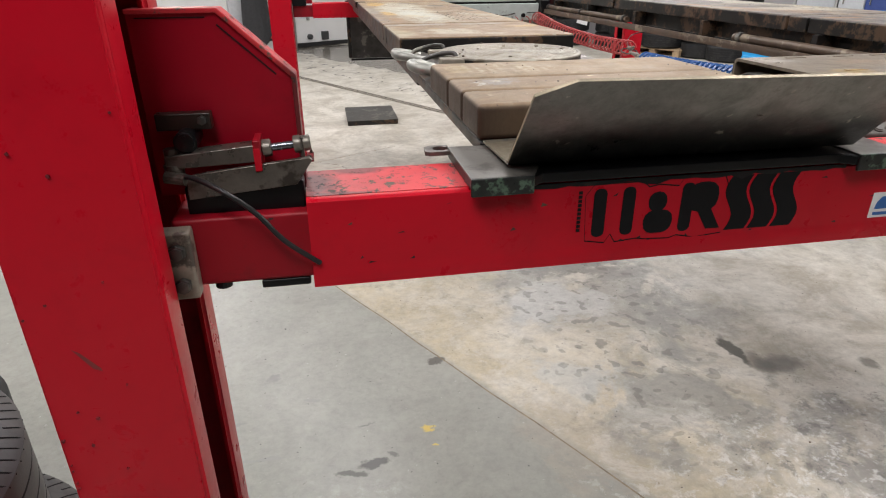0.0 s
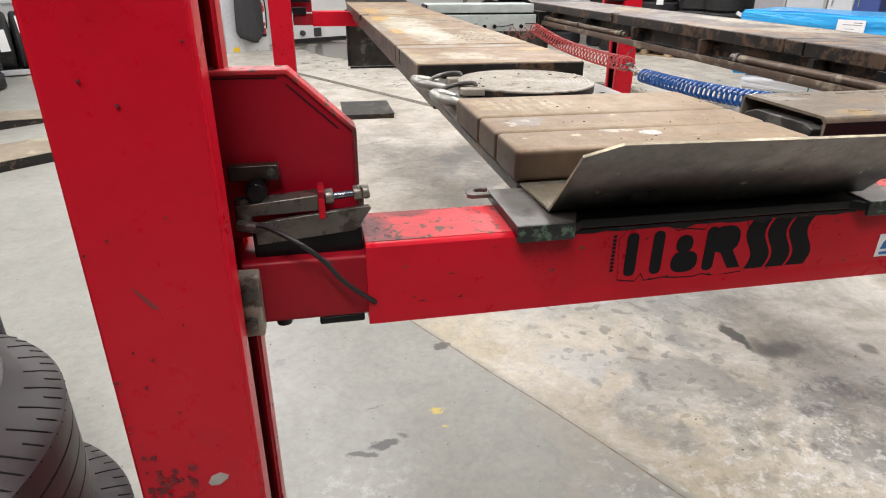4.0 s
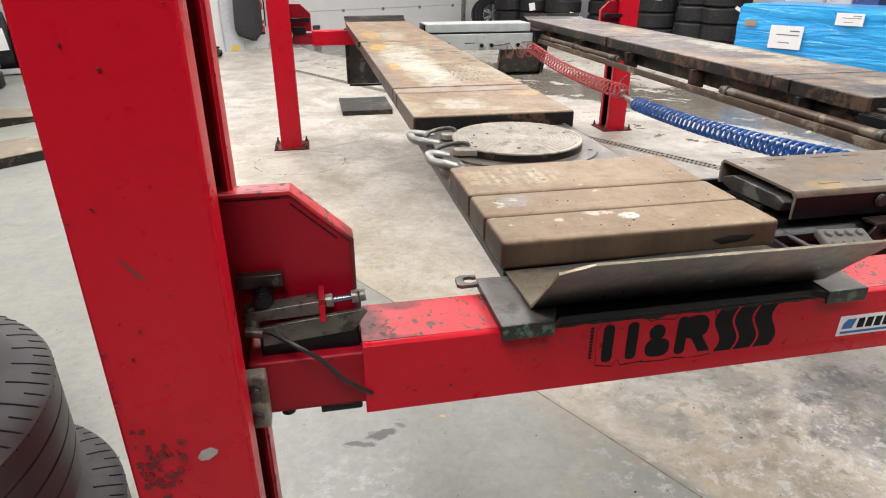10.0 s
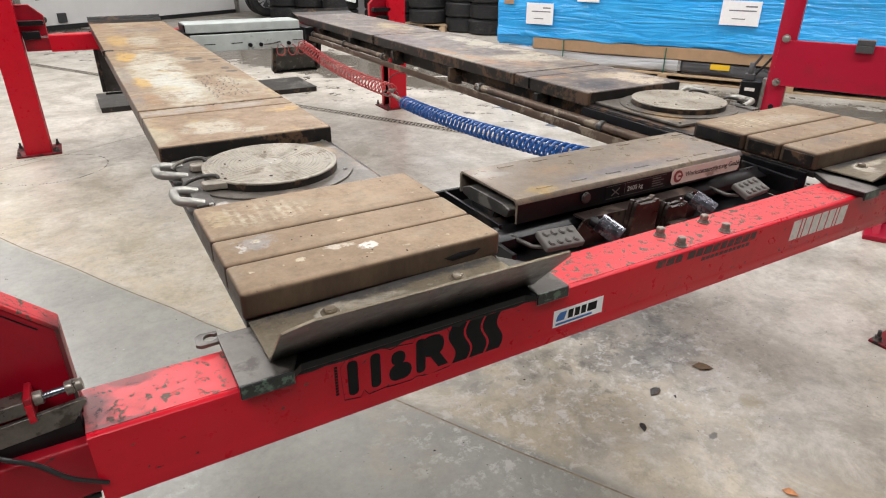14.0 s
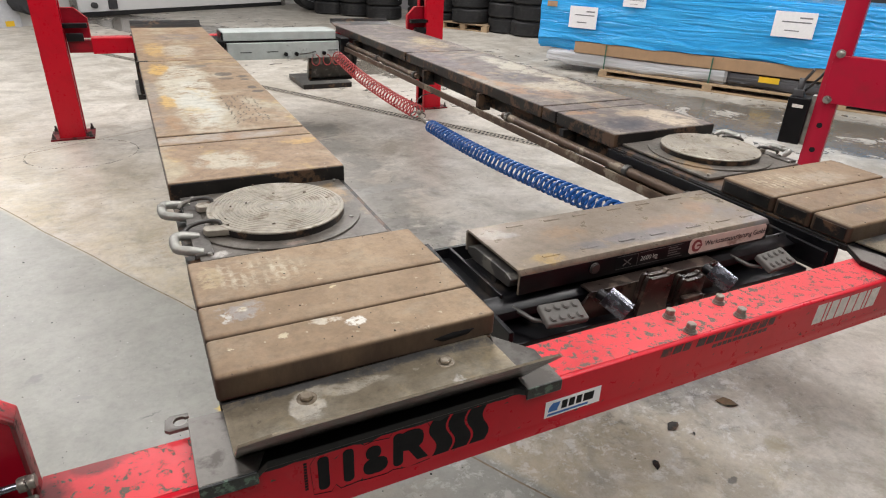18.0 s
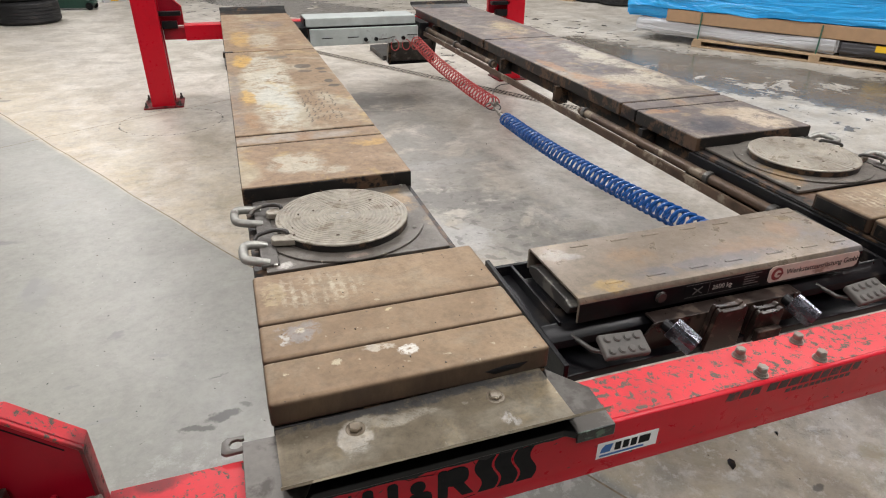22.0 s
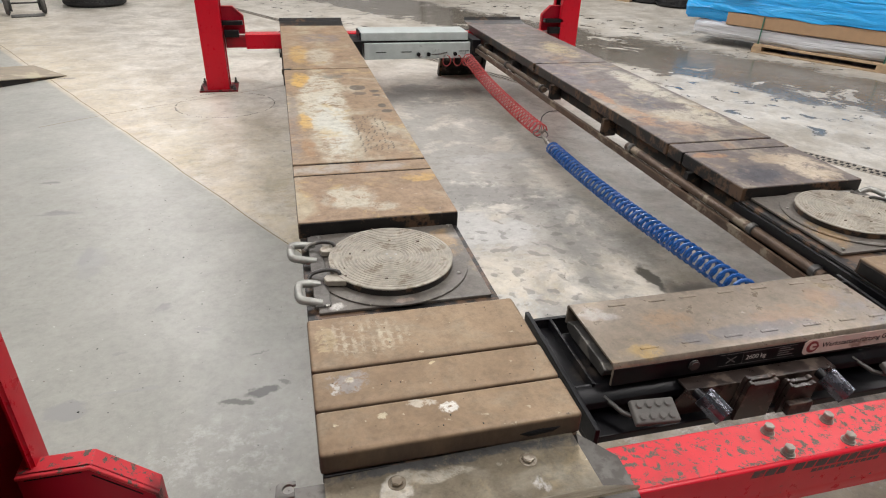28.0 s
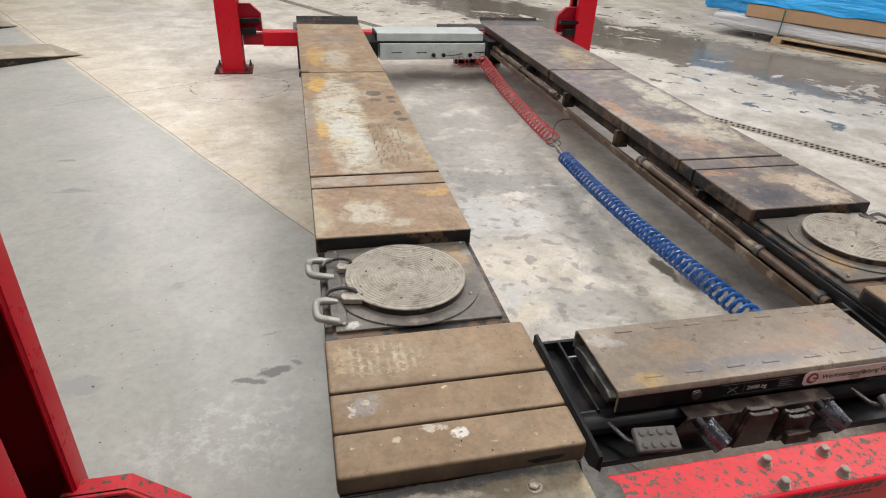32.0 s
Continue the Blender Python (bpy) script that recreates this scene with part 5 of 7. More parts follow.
jack_rail()


# ---------------------------------------------------------------- turn plates
M["handle_steel"] = shade("worn_grey_steel", (0.33, 0.33, 0.3), 0.45, 0.6, 0.25, 30, 200, 0.1, (0.16, 0.15, 0.13), 0.2)
def turn_plate(at, flip, label, disc_mat="cast"):
    t = riding("turn_plate", label, "turn plate", at, 180 if flip else 0, "turn plates")
    part("base_plate", bm_box(-0.235, -0.225, 0.0, 0.255, 0.235, 0.009, 0.002), M["turn_base"], t)
    part("edge_strip", bm_box(-0.245, -0.2, 0.002, -0.2, 0.215, 0.016, 0.003), M["plate_grease"], t)
    part("ring", bm_cyl((0, 0, 0.009), (0, 0, 0.014), 0.237, n=96, bevel=0.001), M["turn_base"], t, "flat greasy ring")
    prof = [(0.0, 0.0385)]
    for i in range(14):
        r0 = 0.034 + i * 0.0109
        prof += [(r0, 0.0385), (r0 + 0.0012, 0.0368), (r0 + 0.0054, 0.0368), (r0 + 0.0066, 0.0385)]
    prof += [(0.1885, 0.0385), (0.191, 0.0365), (0.191, 0.033)]
    bm = bmesh.new()
    seg = 96
    loops = []
    for r0, z in prof[1:]:
        loops.append([bm.verts.new((r0 * math.cos(2 * math.pi * k / seg), r0 * math.sin(2 * math.pi * k / seg), z)) for k in range(seg)])
    mid = bm.verts.new((0, 0, 0.0385))
    for k in range(seg):
        bm.faces.new((mid, loops[0][k], loops[0][(k + 1) % seg]))
        for a, b in zip(loops, loops[1:]):
            bm.faces.new((a[k], b[k], b[(k + 1) % seg], a[(k + 1) % seg]))
    bmesh.ops.recalc_face_normals(bm, faces=bm.faces[:])
    d = part("disc", bm, M[disc_mat], t, "grooved round cast turning disc")
    for k in range(3):
        a = 2 * math.pi * k / 3 + 0.3
        part("screw", bm_cyl((0.016 * math.cos(a), 0.016 * math.sin(a), 0.0385), (0.016 * math.cos(a), 0.016 * math.sin(a), 0.0395), 0.0045, n=12), M["zinc"], d)
    part("disc_rim", bm_cyl((0, 0, 0.0145), (0, 0, 0.0335), 0.19, n=96), M["edge_dark"], d, "oily black rim under the disc")
    rg = random.Random(9)
    for k in range(9):
        a, q = rg.uniform(0, 6.28), rg.uniform(0.08, 0.21)
        z = 0.0385 if q < 0.186 else 0.014
        part("crumb", bm_box(q * math.cos(a), q * math.sin(a), z, q * math.cos(a) + rg.uniform(0.004, 0.011), q * math.sin(a) + rg.uniform(0.003, 0.007), z + 0.003, 0.001), M["rusty_pipe"], t, "crumb of dirt")
    for sy in (0.085, -0.09):
        part("lug", bm_prism([(-0.13, sy - 0.03), (-0.205, sy - 0.017), (-0.212, sy), (-0.205, sy + 0.017), (-0.13, sy + 0.03)], "z", 0.018, 0.036, 0.003), M["cast"], d)
    for y0, e in ((-0.185, -0.286), (0.052, -0.3)):
        line = smooth_line([(-0.225, y0, 0.012), (e + 0.03, y0 + 0.002, 0.022), (e + 0.005, y0 + 0.012, 0.026), (e, y0 + 0.05, 0.026), (e + 0.005, y0 + 0.086, 0.026), (e + 0.03, y0 + 0.097, 0.022), (-0.225, y0 + 0.1, 0.012)], 6)
        part("handle", bm_tube(line, 0.0122, 10), M["handle_steel"], t, "bare steel carrying handle")
    for y0 in (-0.075, 0.1):
        line = smooth_line([(-0.255, y0 + 0.02, 0.018), (-0.24, y0 + 0.028, 0.03), (-0.2, y0 + 0.02, 0.042), (-0.17, y0, 0.045), (-0.165, y0 - 0.006, 0.036)], 5)
        part("locking_pin", bm_tube(line, 0.006, 8), M["bare_dark"], t)
    for x, y in ((0.19, -0.1), (-0.21, -0.2), (-0.21, 0.21), (0.235, 0.215)):
        part("rivet", bm_cyl((x, y, 0.009), (x, y, 0.0165), 0.006, n=10), M["zinc"], t)
    return t


turn_plate((0.271, 0.644, -0.054), False, "square turn plate with a grooved round cast disc and steel handles")
turn_plate((2.01, 0.655, -0.05), True, "square turn plate with a grooved round disc, greasy and dark", "cast")


def letter(parent, body, at, size, material, turn=(90, 0, 0), name="lettering", label=""):
    cu = bpy.data.curves.new(name, "FONT")
    cu.body, cu.size, cu.extrude = body, size, 0.0003
    cu.align_x, cu.align_y = "LEFT", "BOTTOM"
    tmp = bpy.data.objects.new("tmp_text", cu)
    scene.collection.objects.link(tmp)
    me = bpy.data.meshes.new_from_object(tmp.evaluated_get(bpy.context.evaluated_depsgraph_get()))
    bpy.data.objects.remove(tmp)
    me.materials.clear()
    me.materials.append(M[material])
    ob = new(name, me)
    ob.parent = parent
    ob.matrix_basis = pose(*at, *turn)
    return tagged(ob, label)


# ---------------------------------------------------------------- jacks between the runways
def front_jack():
    j = riding("axle_jack", "greasy black axle jack with a worn brown steel cover", "jack", (1.1, 0.1, -0.19))

    def p(name, bm, mat, lab="", under=j):
        return part(name, moved(bm, Matrix.Translation((-1.1, -0.1, 0.19))), M[mat], under, lab)

    x0, x1, y0, y1 = 0.69, 1.535, 0.004, 0.268
    t = 0.006
    # folded cover: top, two sides
    prof = [(y0, -0.062), (y0 - 0.001, -0.01), (y0 + 0.008, 0.0), (y1 - 0.008, 0.0), (y1, -0.008), (y1, -0.06), (y1 - t, -0.06), (y1 - t, -0.012), (y1 - 0.012, -t), (y0 + 0.014, -t), (y0 + t, -0.014), (y0 + t, -0.062)]
    cover = p("cover", bm_prism(prof, "x", x0, x1), "jack_top", "worn brown folded steel cover")
    p("cover_front", bm_box(x0 + 0.001, y0 - 0.0025, -0.061, x1 - 0.001, y0 - 0.0005, -0.012), "black")
    p("cover_back", bm_box(x0 + 0.001, y1 + 0.0005, -0.06, x1 - 0.001, y1 + 0.0025, -0.01), "black")
    for i in range(7):
        for yy in (y0 + 0.045, y1 - 0.035):
            x = x0 + 0.1 + i * 0.115 + random.uniform(-0.015, 0.015)
            p("weld", bm_box(x, yy - 0.004, -0.001, x + 0.05, yy + 0.004, 0.0018, 0.0012), "jack_top")
    arm = [(0.02, -0.028), (0.05, -0.02), (0.2, -0.022), (0.235, -0.035), (0.235, -0.052), (0.2, -0.06), (0.03, -0.052)]
    p("lift_arm", bm_prism(arm, "x", x0 - 0.012, x0 + 0.022, 0.003), "bare_dark")
    p("lift_arm", bm_prism(arm, "x", x1 - 0.02, x1 + 0.012, 0.003), "bare_dark")
    p("ram", bm_cyl((x0 + 0.02, 0.09, -0.075), (x0 + 0.02, 0.2, -0.075), 0.028, n=20, bevel=0.004), "black")
    # carriage
    p("body", bm_box(0.66, 0.03, -0.16, 1.6, 0.24, -0.075, 0.006), "black")
    for xa in (0.598, 1.655):
        p("side_rail", bm_prism([(-0.11, -0.075), (0.335, -0.06), (0.335, -0.125), (-0.11, -0.13)], "x", xa, xa + 0.012, 0.002), "black")
    p("end_channel", bm_box(0.612, 0.02, -0.1, 0.66, 0.3, -0.09, 0.002), "black")
    p("end_lip", bm_box(0.652, 0.02, -0.1, 0.66, 0.3, -0.062, 0.002), "black")
    p("rear_rail", bm_box(0.61, 0.29, -0.12, 1.66, 0.302, -0.062, 0.002), "black")
    p("front_rail", bm_prism([(-0.015, -0.09), (0.015, -0.082), (0.022, -0.07), (0.03, -0.07), (0.03, -0.11), (-0.015, -0.11)], "x", 0.61, 1.66), "black")
    p("lower_tray", bm_box(0.61, -0.07, -0.165, 1.66, 0.03, -0.145, 0.003), "black")
    # two footed rubber pads with studs
    for xa, tilt in ((0.705, 1), (1.43, -1)):
        b = bm_box(-0.055, -0.03, -0.009, 0.055, 0.03, 0.009, 0.005)
        studs = [bm_cyl((sx, sy, 0.007), (sx, sy, 0.0135), 0.0095, n=12, bevel=0.002) for sx in (-0.036, -0.012, 0.012, 0.036) for sy in (-0.015, 0.015)]
        b = moved(joined(b, *studs), Matrix.Translation((xa + 0.06, -0.075, -0.085)) @ Matrix.Rotation(radians(22), 4, "X") @ Matrix.Rotation(radians(-4 * tilt), 4, "Z"))
        p("rubber_pad", b, "rubber_grey", "studded grey rubber pad")
        p("pad_arm", bm_tube([(xa - 0.03, 0.0, -0.09), (xa + 0.0, -0.045, -0.105), (xa + 0.02, -0.07, -0.1)], 0.006, 8), "bare_dark")
    # stowed adapters: stacked plates with raised ends on a holder sheet
    p("holder_sheet", joined(bm_prism([(0.85, -0.16), (0.838, -0.115), (0.87, -0.07), (1.3, -0.07), (1.3, -0.16)], "y", -0.044, -0.036, 0.002), bm_box(0.87, -0.044, -0.074, 1.3, 0.0, -0.068, 0.002)), "adapter_brown", "folded brown holder sheet")
    for xa, w, h in ((0.996, 0.098, 0.116), (1.122, 0.092, 0.084)):
        for k, yy in enumerate((-0.062, -0.077)):
            q = [(0, 0), (w, 0), (w - 0.004, h - 0.004), (w - 0.008, h + 0.006), (w - 0.016, h + 0.006), (w - 0.02, h), (0.024, h), (0.02, h + 0.006), (0.012, h + 0.006), (0.008, h - 0.004)]
            b = moved(bm_prism(q, "y", yy, yy + 0.012, 0.0015), Matrix.Translation((xa, 0, -0.152 - 0.003 * k)) @ Matrix.Rotation(radians(4), 4, "X"))
            p("adapter", b, "adapter_brown", "oily brown jacking adapter plate")
    p("adapter_foot", bm_box(1.13, -0.1, -0.15, 1.2, -0.082, -0.115, 0.004), "adapter_brown")
    for xa, turn in ((0.92, 30), (1.272, 26)):
        q = [(-0.025, -0.012), (0.025, -0.012), (0.026, 0.008), (0.02, 0.021), (0.012, 0.012), (0.006, 0.023), (-0.006, 0.023), (-0.012, 0.012), (-0.02, 0.021), (-0.026, 0.008)]
        m = Matrix.Translation((xa, -0.085, -0.094)) @ Matrix.Rotation(radians(turn), 4, "Z") @ Matrix.Rotation(radians(26), 4, "X")
        p("v_block", moved(bm_prism(q, "y", -0.03, 0.035, 0.001), m), "chrome_dark", "shiny ribbed jacking block")
        p("v_block_stem", moved(bm_cyl((0, 0.0, -0.004), (0, 0.055, -0.006), 0.014, n=14, bevel=0.002), m), "black")
    p("panel_screw", bm_cyl((0.905, y0 - 0.0025, -0.03), (0.905, y0 - 0.012, -0.03), 0.015, n=20, bevel=0.003), "bare_dark")
    # plates on the cover's front
    fy = y0 - 0.0032
    p("load_plate", bm_box(0.975, fy - 0.0006, -0.052, 1.205, fy, -0.014), "black")
    p("load_frame", joined(bm_box(0.977, fy - 0.001, -0.0508, 1.203, fy - 0.0005, -0.0498), bm_box(0.977, fy - 0.001, -0.0162, 1.203, fy - 0.0005, -0.0152), bm_box(1.045, fy - 0.001, -0.0508, 1.046, fy - 0.0005, -0.0152)), "ink_shadow")
    p("load_sign", joined(*[moved(bm_box(-0.016, -0.0004, -0.0015, 0.016, 0.0004, 0.0015), Matrix.Translation((1.012, fy - 0.001, -0.034)) @ Matrix.Rotation(radians(a), 4, "Y")) for a in (35, -35)]), "ink_shadow")
    letter(j, "2600 kg", (1.055 - 1.1, fy - 0.001 - 0.1, -0.043 + 0.19), 0.0185, "ink_dull", label="worn white load figures")
    p("small_print", joined(*[bm_box(1.15, fy - 0.001, -0.044 + k * 0.007, 1.15 + 0.045 - 0.012 * (k % 2), fy - 0.0005, -0.041 + k * 0.007) for k in range(4)]), "ink_shadow")
    st = [(1.235, -0.054), (1.515, -0.054), (1.524, -0.046), (1.524, -0.016), (1.515, -0.008), (1.235, -0.008), (1.226, -0.016), (1.226, -0.046)]
    p("maker_sticker", bm_prism(st, "y", fy - 0.0008, fy), "sticker_pale", "worn pale maker's sticker with a ring emblem")
    p("emblem", bm_cyl((1.253, fy - 0.0012, -0.031), (1.253, fy - 0.0008, -0.031), 0.018, n=32), "ink_red")
    p("emblem_core", bm_cyl((1.255, fy - 0.0016, -0.031), (1.255, fy - 0.0012, -0.031), 0.0105, n=24), "sticker_pale")
    p("emblem_bar", bm_box(1.253, fy - 0.002, -0.034, 1.272, fy - 0.0016, -0.028), "ink_red")
    letter(j, "Werkstattausr\u00fcstung GmbH", (1.282 - 1.1, fy - 0.0012 - 0.1, -0.041 + 0.19), 0.0215, "ink", name="sticker_print", label="dark print on the sticker")
    return j


M["ink_dull"] = shade("dull_white_print", (0.4, 0.37, 0.34), 0.55, 0.0, 0.25, 60)
M["ink_shadow"] = shade("worn_grey_print", (0.1, 0.09, 0.085), 0.55, 0.0, 0.4, 60)
M["sticker_pale"] = shade("pale_pinkish_sticker", (0.58, 0.47, 0.41), 0.55, 0.0, 0.15, 30, second=(0.3, 0.2, 0.16), amount=0.2)
M["ink_red"] = shade("dark_red_print", (0.2, 0.03, 0.03), 0.5)
front_jack()


def rear_jack():
    j = riding("axle_jack", "axle jack in worn pale grey-green paint", "jack", (1.14, 4.55, -0.25))

    def p(name, bm, mat, lab="", under=j):
        return part(name, moved(bm, Matrix.Translation((-1.14, -4.55, 0.25))), M[mat], under, lab)

    p("cover", bm_box(0.66, 4.42, -0.07, 1.6, 4.7, 0.0, 0.008), "grey_paint", "pale grey folded cover with worn top")
    p("body", bm_box(0.68, 4.4, -0.22, 1.62, 4.72, -0.085, 0.006), "grey_paint")
    p("gap", bm_box(0.67, 4.43, -0.085, 1.61, 4.69, -0.07), "black")
    p("end_cap", bm_box(0.648, 4.44, -0.065, 0.66, 4.68, -0.006, 0.002), "black")
    for xa in (0.58, 1.625):
        p("side_block", bm_box(xa, 4.36, -0.2, xa + 0.08, 4.72, -0.06, 0.006), "black")
    for xa in (0.78, 1.0, 1.52):
        p("slot", bm_box(xa, 4.397, -0.162, xa + 0.09, 4.4, -0.156), "ink")
    for xa in (1.15, 1.24, 1.48):
        p("knob", bm_cyl((xa, 4.4, -0.18), (xa, 4.375, -0.18), 0.017, n=16, bevel=0.003), "black")
    p("handle", bm_tube([(1.26, 4.37, -0.18), (1.34, 4.365, -0.175), (1.4, 4.36, -0.16)], 0.006, 8), "bare_dark")
    for xa in (1.4, 1.5, 1.58):
        loop = [(xa + 0.035 * math.sin(a), 4.37, -0.235 + 0.045 * math.cos(a)) for a in [2 * math.pi * k / 20 for k in range(18)]]
        p("hose_loop", bm_tube(loop, 0.004, 6), "hose_red", "loop of thin red air hose")
    return j


rear_jack()


# ---------------------------------------------------------------- air hoses
def coil(name, label, line, radius, tube, turns, material, spread=1.0):
    h = riding(name, label, "air hose", line[0])
    base = Vector(line[0])
    pts = [Vector(q) - base for q in smooth_line(line, 10)]
    lens = [0.0]
    for a, b in zip(pts, pts[1:]):
        lens.append(lens[-1] + (b - a).length)
    total = lens[-1]
    out, n = [], turns * 12
    for i in range(n + 1):
        s = total * i / n
        k = max(q for q in range(len(lens)) if lens[q] <= s + 1e-9)
        k = min(k, len(pts) - 2)
        f = (s - lens[k]) / max(1e-6, lens[k + 1] - lens[k])
        c = pts[k].lerp(pts[k + 1], f)
        d = (pts[k + 1] - pts[k]).normalized()
        side = d.cross(Vector((0, 0, 1))).normalized()
        top = side.cross(d)
        a = 2 * math.pi * i / 12
        out.append(c + radius * (math.cos(a) * side + math.sin(a) * top))
    part("coil", bm_tube(out, tube, 6), M[material], h)
    for a, b in ((pts[0], pts[1]), (pts[-1], pts[-2])):
        d = (a - b).normalized()
        part("fitting", joined(bm_cyl(a - d * 0.01, a + d * 0.03, 0.009, n=12, bevel=0.001), bm_cyl(a, a + d * 0.014, 0.013, n=6)), M["stud_steel"], h, "dull metal hose fitting")
    return h, pts


blue, bl = coil("spiral_hose", "blue coiled plastic air hose sagging between the jacks", [(1.37, 0.34, -0.11), (1.385, 0.6, -0.145), (1.405, 1.0, -0.19), (1.425, 1.4, -0.225), (1.445, 1.8, -0.248), (1.468, 2.16, -0.262)], 0.033, 0.0071, 45, "hose_blue")
red, rd = coil("spiral_hose", "red coiled plastic air hose sagging between the jacks", [(1.478, 2.36, -0.23), (1.487, 2.6, -0.24), (1.51, 3.0, -0.25), (1.53, 3.6, -0.237), (1.553, 4.25, -0.184)], 0.041, 0.0048, 32, "hose_red")


def hose_joint():
    h = riding("hose_coupling", "brass hose coupling on a steel ring with a thin black line", "hose coupling", (1.475, 2.3, -0.25))
    part("coupling", bm_cyl((-0.005, -0.13, -0.012), (0.0, 0.0, 0.0), 0.011, n=12, bevel=0.002), M["stud_steel"], h)
    part("nut", bm_cyl((-0.003, -0.075, -0.007), (-0.002, -0.05, -0.005), 0.016, n=6, bevel=0.001), M["stud_steel"], h)
    part("elbow", bm_tube(smooth_line([(0.0, 0.0, 0.0), (0.004, 0.04, 0.002), (0.018, 0.06, 0.012), (0.03, 0.055, 0.03)], 5), 0.008, 8), M["stud_steel"], h)
    ring = [(0.0 + 0.045 * math.cos(a), 0.05 + 0.045 * math.sin(a), 0.005 + 0.01 * math.sin(a)) for a in [2 * math.pi * k / 20 for k in range(21)]]
    part("ring", bm_tube(ring, 0.0035, 6), M["bare_dark"], h)
    part("line", bm_tube(smooth_line([(0.02, 0.08, 0.0), (0.06, 0.2, 0.05), (0.12, 0.24, 0.08), (0.2, 0.22, 0.09)], 6), 0.003, 6), M["hose_black"], h)
    return h


hose_joint()


# folded drive-on ramps at the rear
def ramp_thing(x0, x1, lean, label):
    r = riding("drive_on_ramp", label, "ramp", ((x0 + x1) / 2, 4.95, -0.1), 0, "drive-on ramps")
    w = (x1 - x0) / 2
    m = Matrix.Rotation(radians(lean), 4, "X")
    part("ramp_sheet", moved(bm_box(-w, -0.006, -0.46, w, 0.006, 0.02, 0.002), m), M["bare_dark"], r)
    for x in (-w, w - 0.03):
        part("ramp_edge", moved(bm_box(x, -0.05, -0.45, x + 0.03, -0.006, 0.0, 0.003), m), M["edge_dark"], r)
    part("foot_bar", moved(bm_box(-w + 0.02, -0.03, -0.48, w - 0.02, 0.0, -0.462, 0.003), m), M["black"], r)
    part("hinge_bar", bm_cyl((-w, 0, 0.02), (w, 0, 0.02), 0.014, n=12), M["black"], r)
    return r


ramp_thing(-0.01, 0.52, -4, "dark steel drive-on ramp hanging folded from the runway")
ramp_thing(1.5, 1.98, 22, "dark steel drive-on ramp hanging askew from the runway")


# ---------------------------------------------------------------- floor pads
def floor_pad(x0, y0, x1, y1):
    p = thing("floor_pad", "low black steel landing box on the floor with a dusty top", "landing pad", ((x0 + x1) / 2, (y0 + y1) / 2, 0), 0, "landing pads")
    w, d = (x1 - x0) / 2, (y1 - y0) / 2
    part("frame", bm_prism([(-w, 0), (w, 0), (w, 0.05), (-w, 0.05)], "y", -d, d, 0.003), M["edge_dark"], p)
    part("top_sheet", bm_box(-w - 0.006, -d - 0.004, 0.05, w + 0.006, d, 0.056, 0.002), M["bare_dark"], p, "dusty grey top sheet")
    return p


floor_pad(-0.03, 6.1, 0.55, 6.9)
floor_pad(1.71, 6.14, 2.29, 6.85)


# ---------------------------------------------------------------- stored tyres
def tyre_mesh(radius, width, hole, grooves=4, blocks=56, skin="rubber", g=0.0045, crown=0.72):
    """A tyre lying flat: sidewalls, rounded shoulders, tread with grooves and sipes."""
    bm = bmesh.new()
    hw = width / 2
    prof = [(hole, -hw * 0.72), (hole + 0.012, -hw * 0.9), (hole + (radius - hole) * 0.45, -hw), (radius - 0.045, -hw * (crown + 0.24)), (radius - 0.022, -hw * (crown + 0.15)), (radius - 0.007, -hw * (crown + 0.06))]
    span = hw * crown * 2
    for i in range(grooves + 1):
        a = -hw * crown + span * i / (grooves + 1)
        b = -hw * crown + span * (i + 1) / (grooves + 1)
        prof += [(radius, a + g if i else a), (radius, b - g if i < grooves else b)]
        if i < grooves:
            prof += [(radius - 0.008, b - g), (radius - 0.008, b + g)]
    prof += [(radius - 0.007, hw * (crown + 0.06)), (radius - 0.022, hw * (crown + 0.15)), (radius - 0.045, hw * (crown + 0.24)), (hole + (radius - hole) * 0.45, hw), (hole + 0.012, hw * 0.9), (hole, hw * 0.72), (hole + 0.006, 0.0)]
    seg = blocks
    rings = [[bm.verts.new((r * math.cos(2 * math.pi * k / seg), r * math.sin(2 * math.pi * k / seg), z)) for r, z in prof] for k in range(seg)]
    n = len(prof)
    for k in range(seg):
        a, b = rings[k], rings[(k + 1) % seg]
        for i in range(n):
            bm.faces.new((a[i], b[i], b[(i + 1) % n], a[(i + 1) % n]))
    bmesh.ops.recalc_face_normals(bm, faces=bm.faces[:])
    me = mesh_of("tyre", bm, M[skin])
    return me


TYRE = {k: tyre_mesh(*v) for k, v in {"std": (0.325, 0.235, 0.21), "wide": (0.335, 0.255, 0.225), "low": (0.33, 0.225, 0.23), "big": (0.42, 0.3, 0.24), "huge": (0.45, 0.33, 0.26), "mid": (0.33, 0.275, 0.215)}.items()}


def tyre_stack(x, y, n, kind="std", z0=0.0, label="black used car tyre in a stack on the floor", lean=0.006):
    z = z0
    for i in range(n):
        h = {"std": 0.235, "wide": 0.255, "low": 0.225, "big": 0.3, "huge": 0.33, "mid": 0.275}[kind]
        ob = new("tyre", TYRE[kind])
        ob.matrix_basis = pose(x + random.uniform(-lean, lean) * 2, y + random.uniform(-lean, lean) * 2, z + h / 2, 0, 0, random.uniform(0, 360))
        tagged(ob, label, "tyre", "stacked tyres")
        z += h
    return z



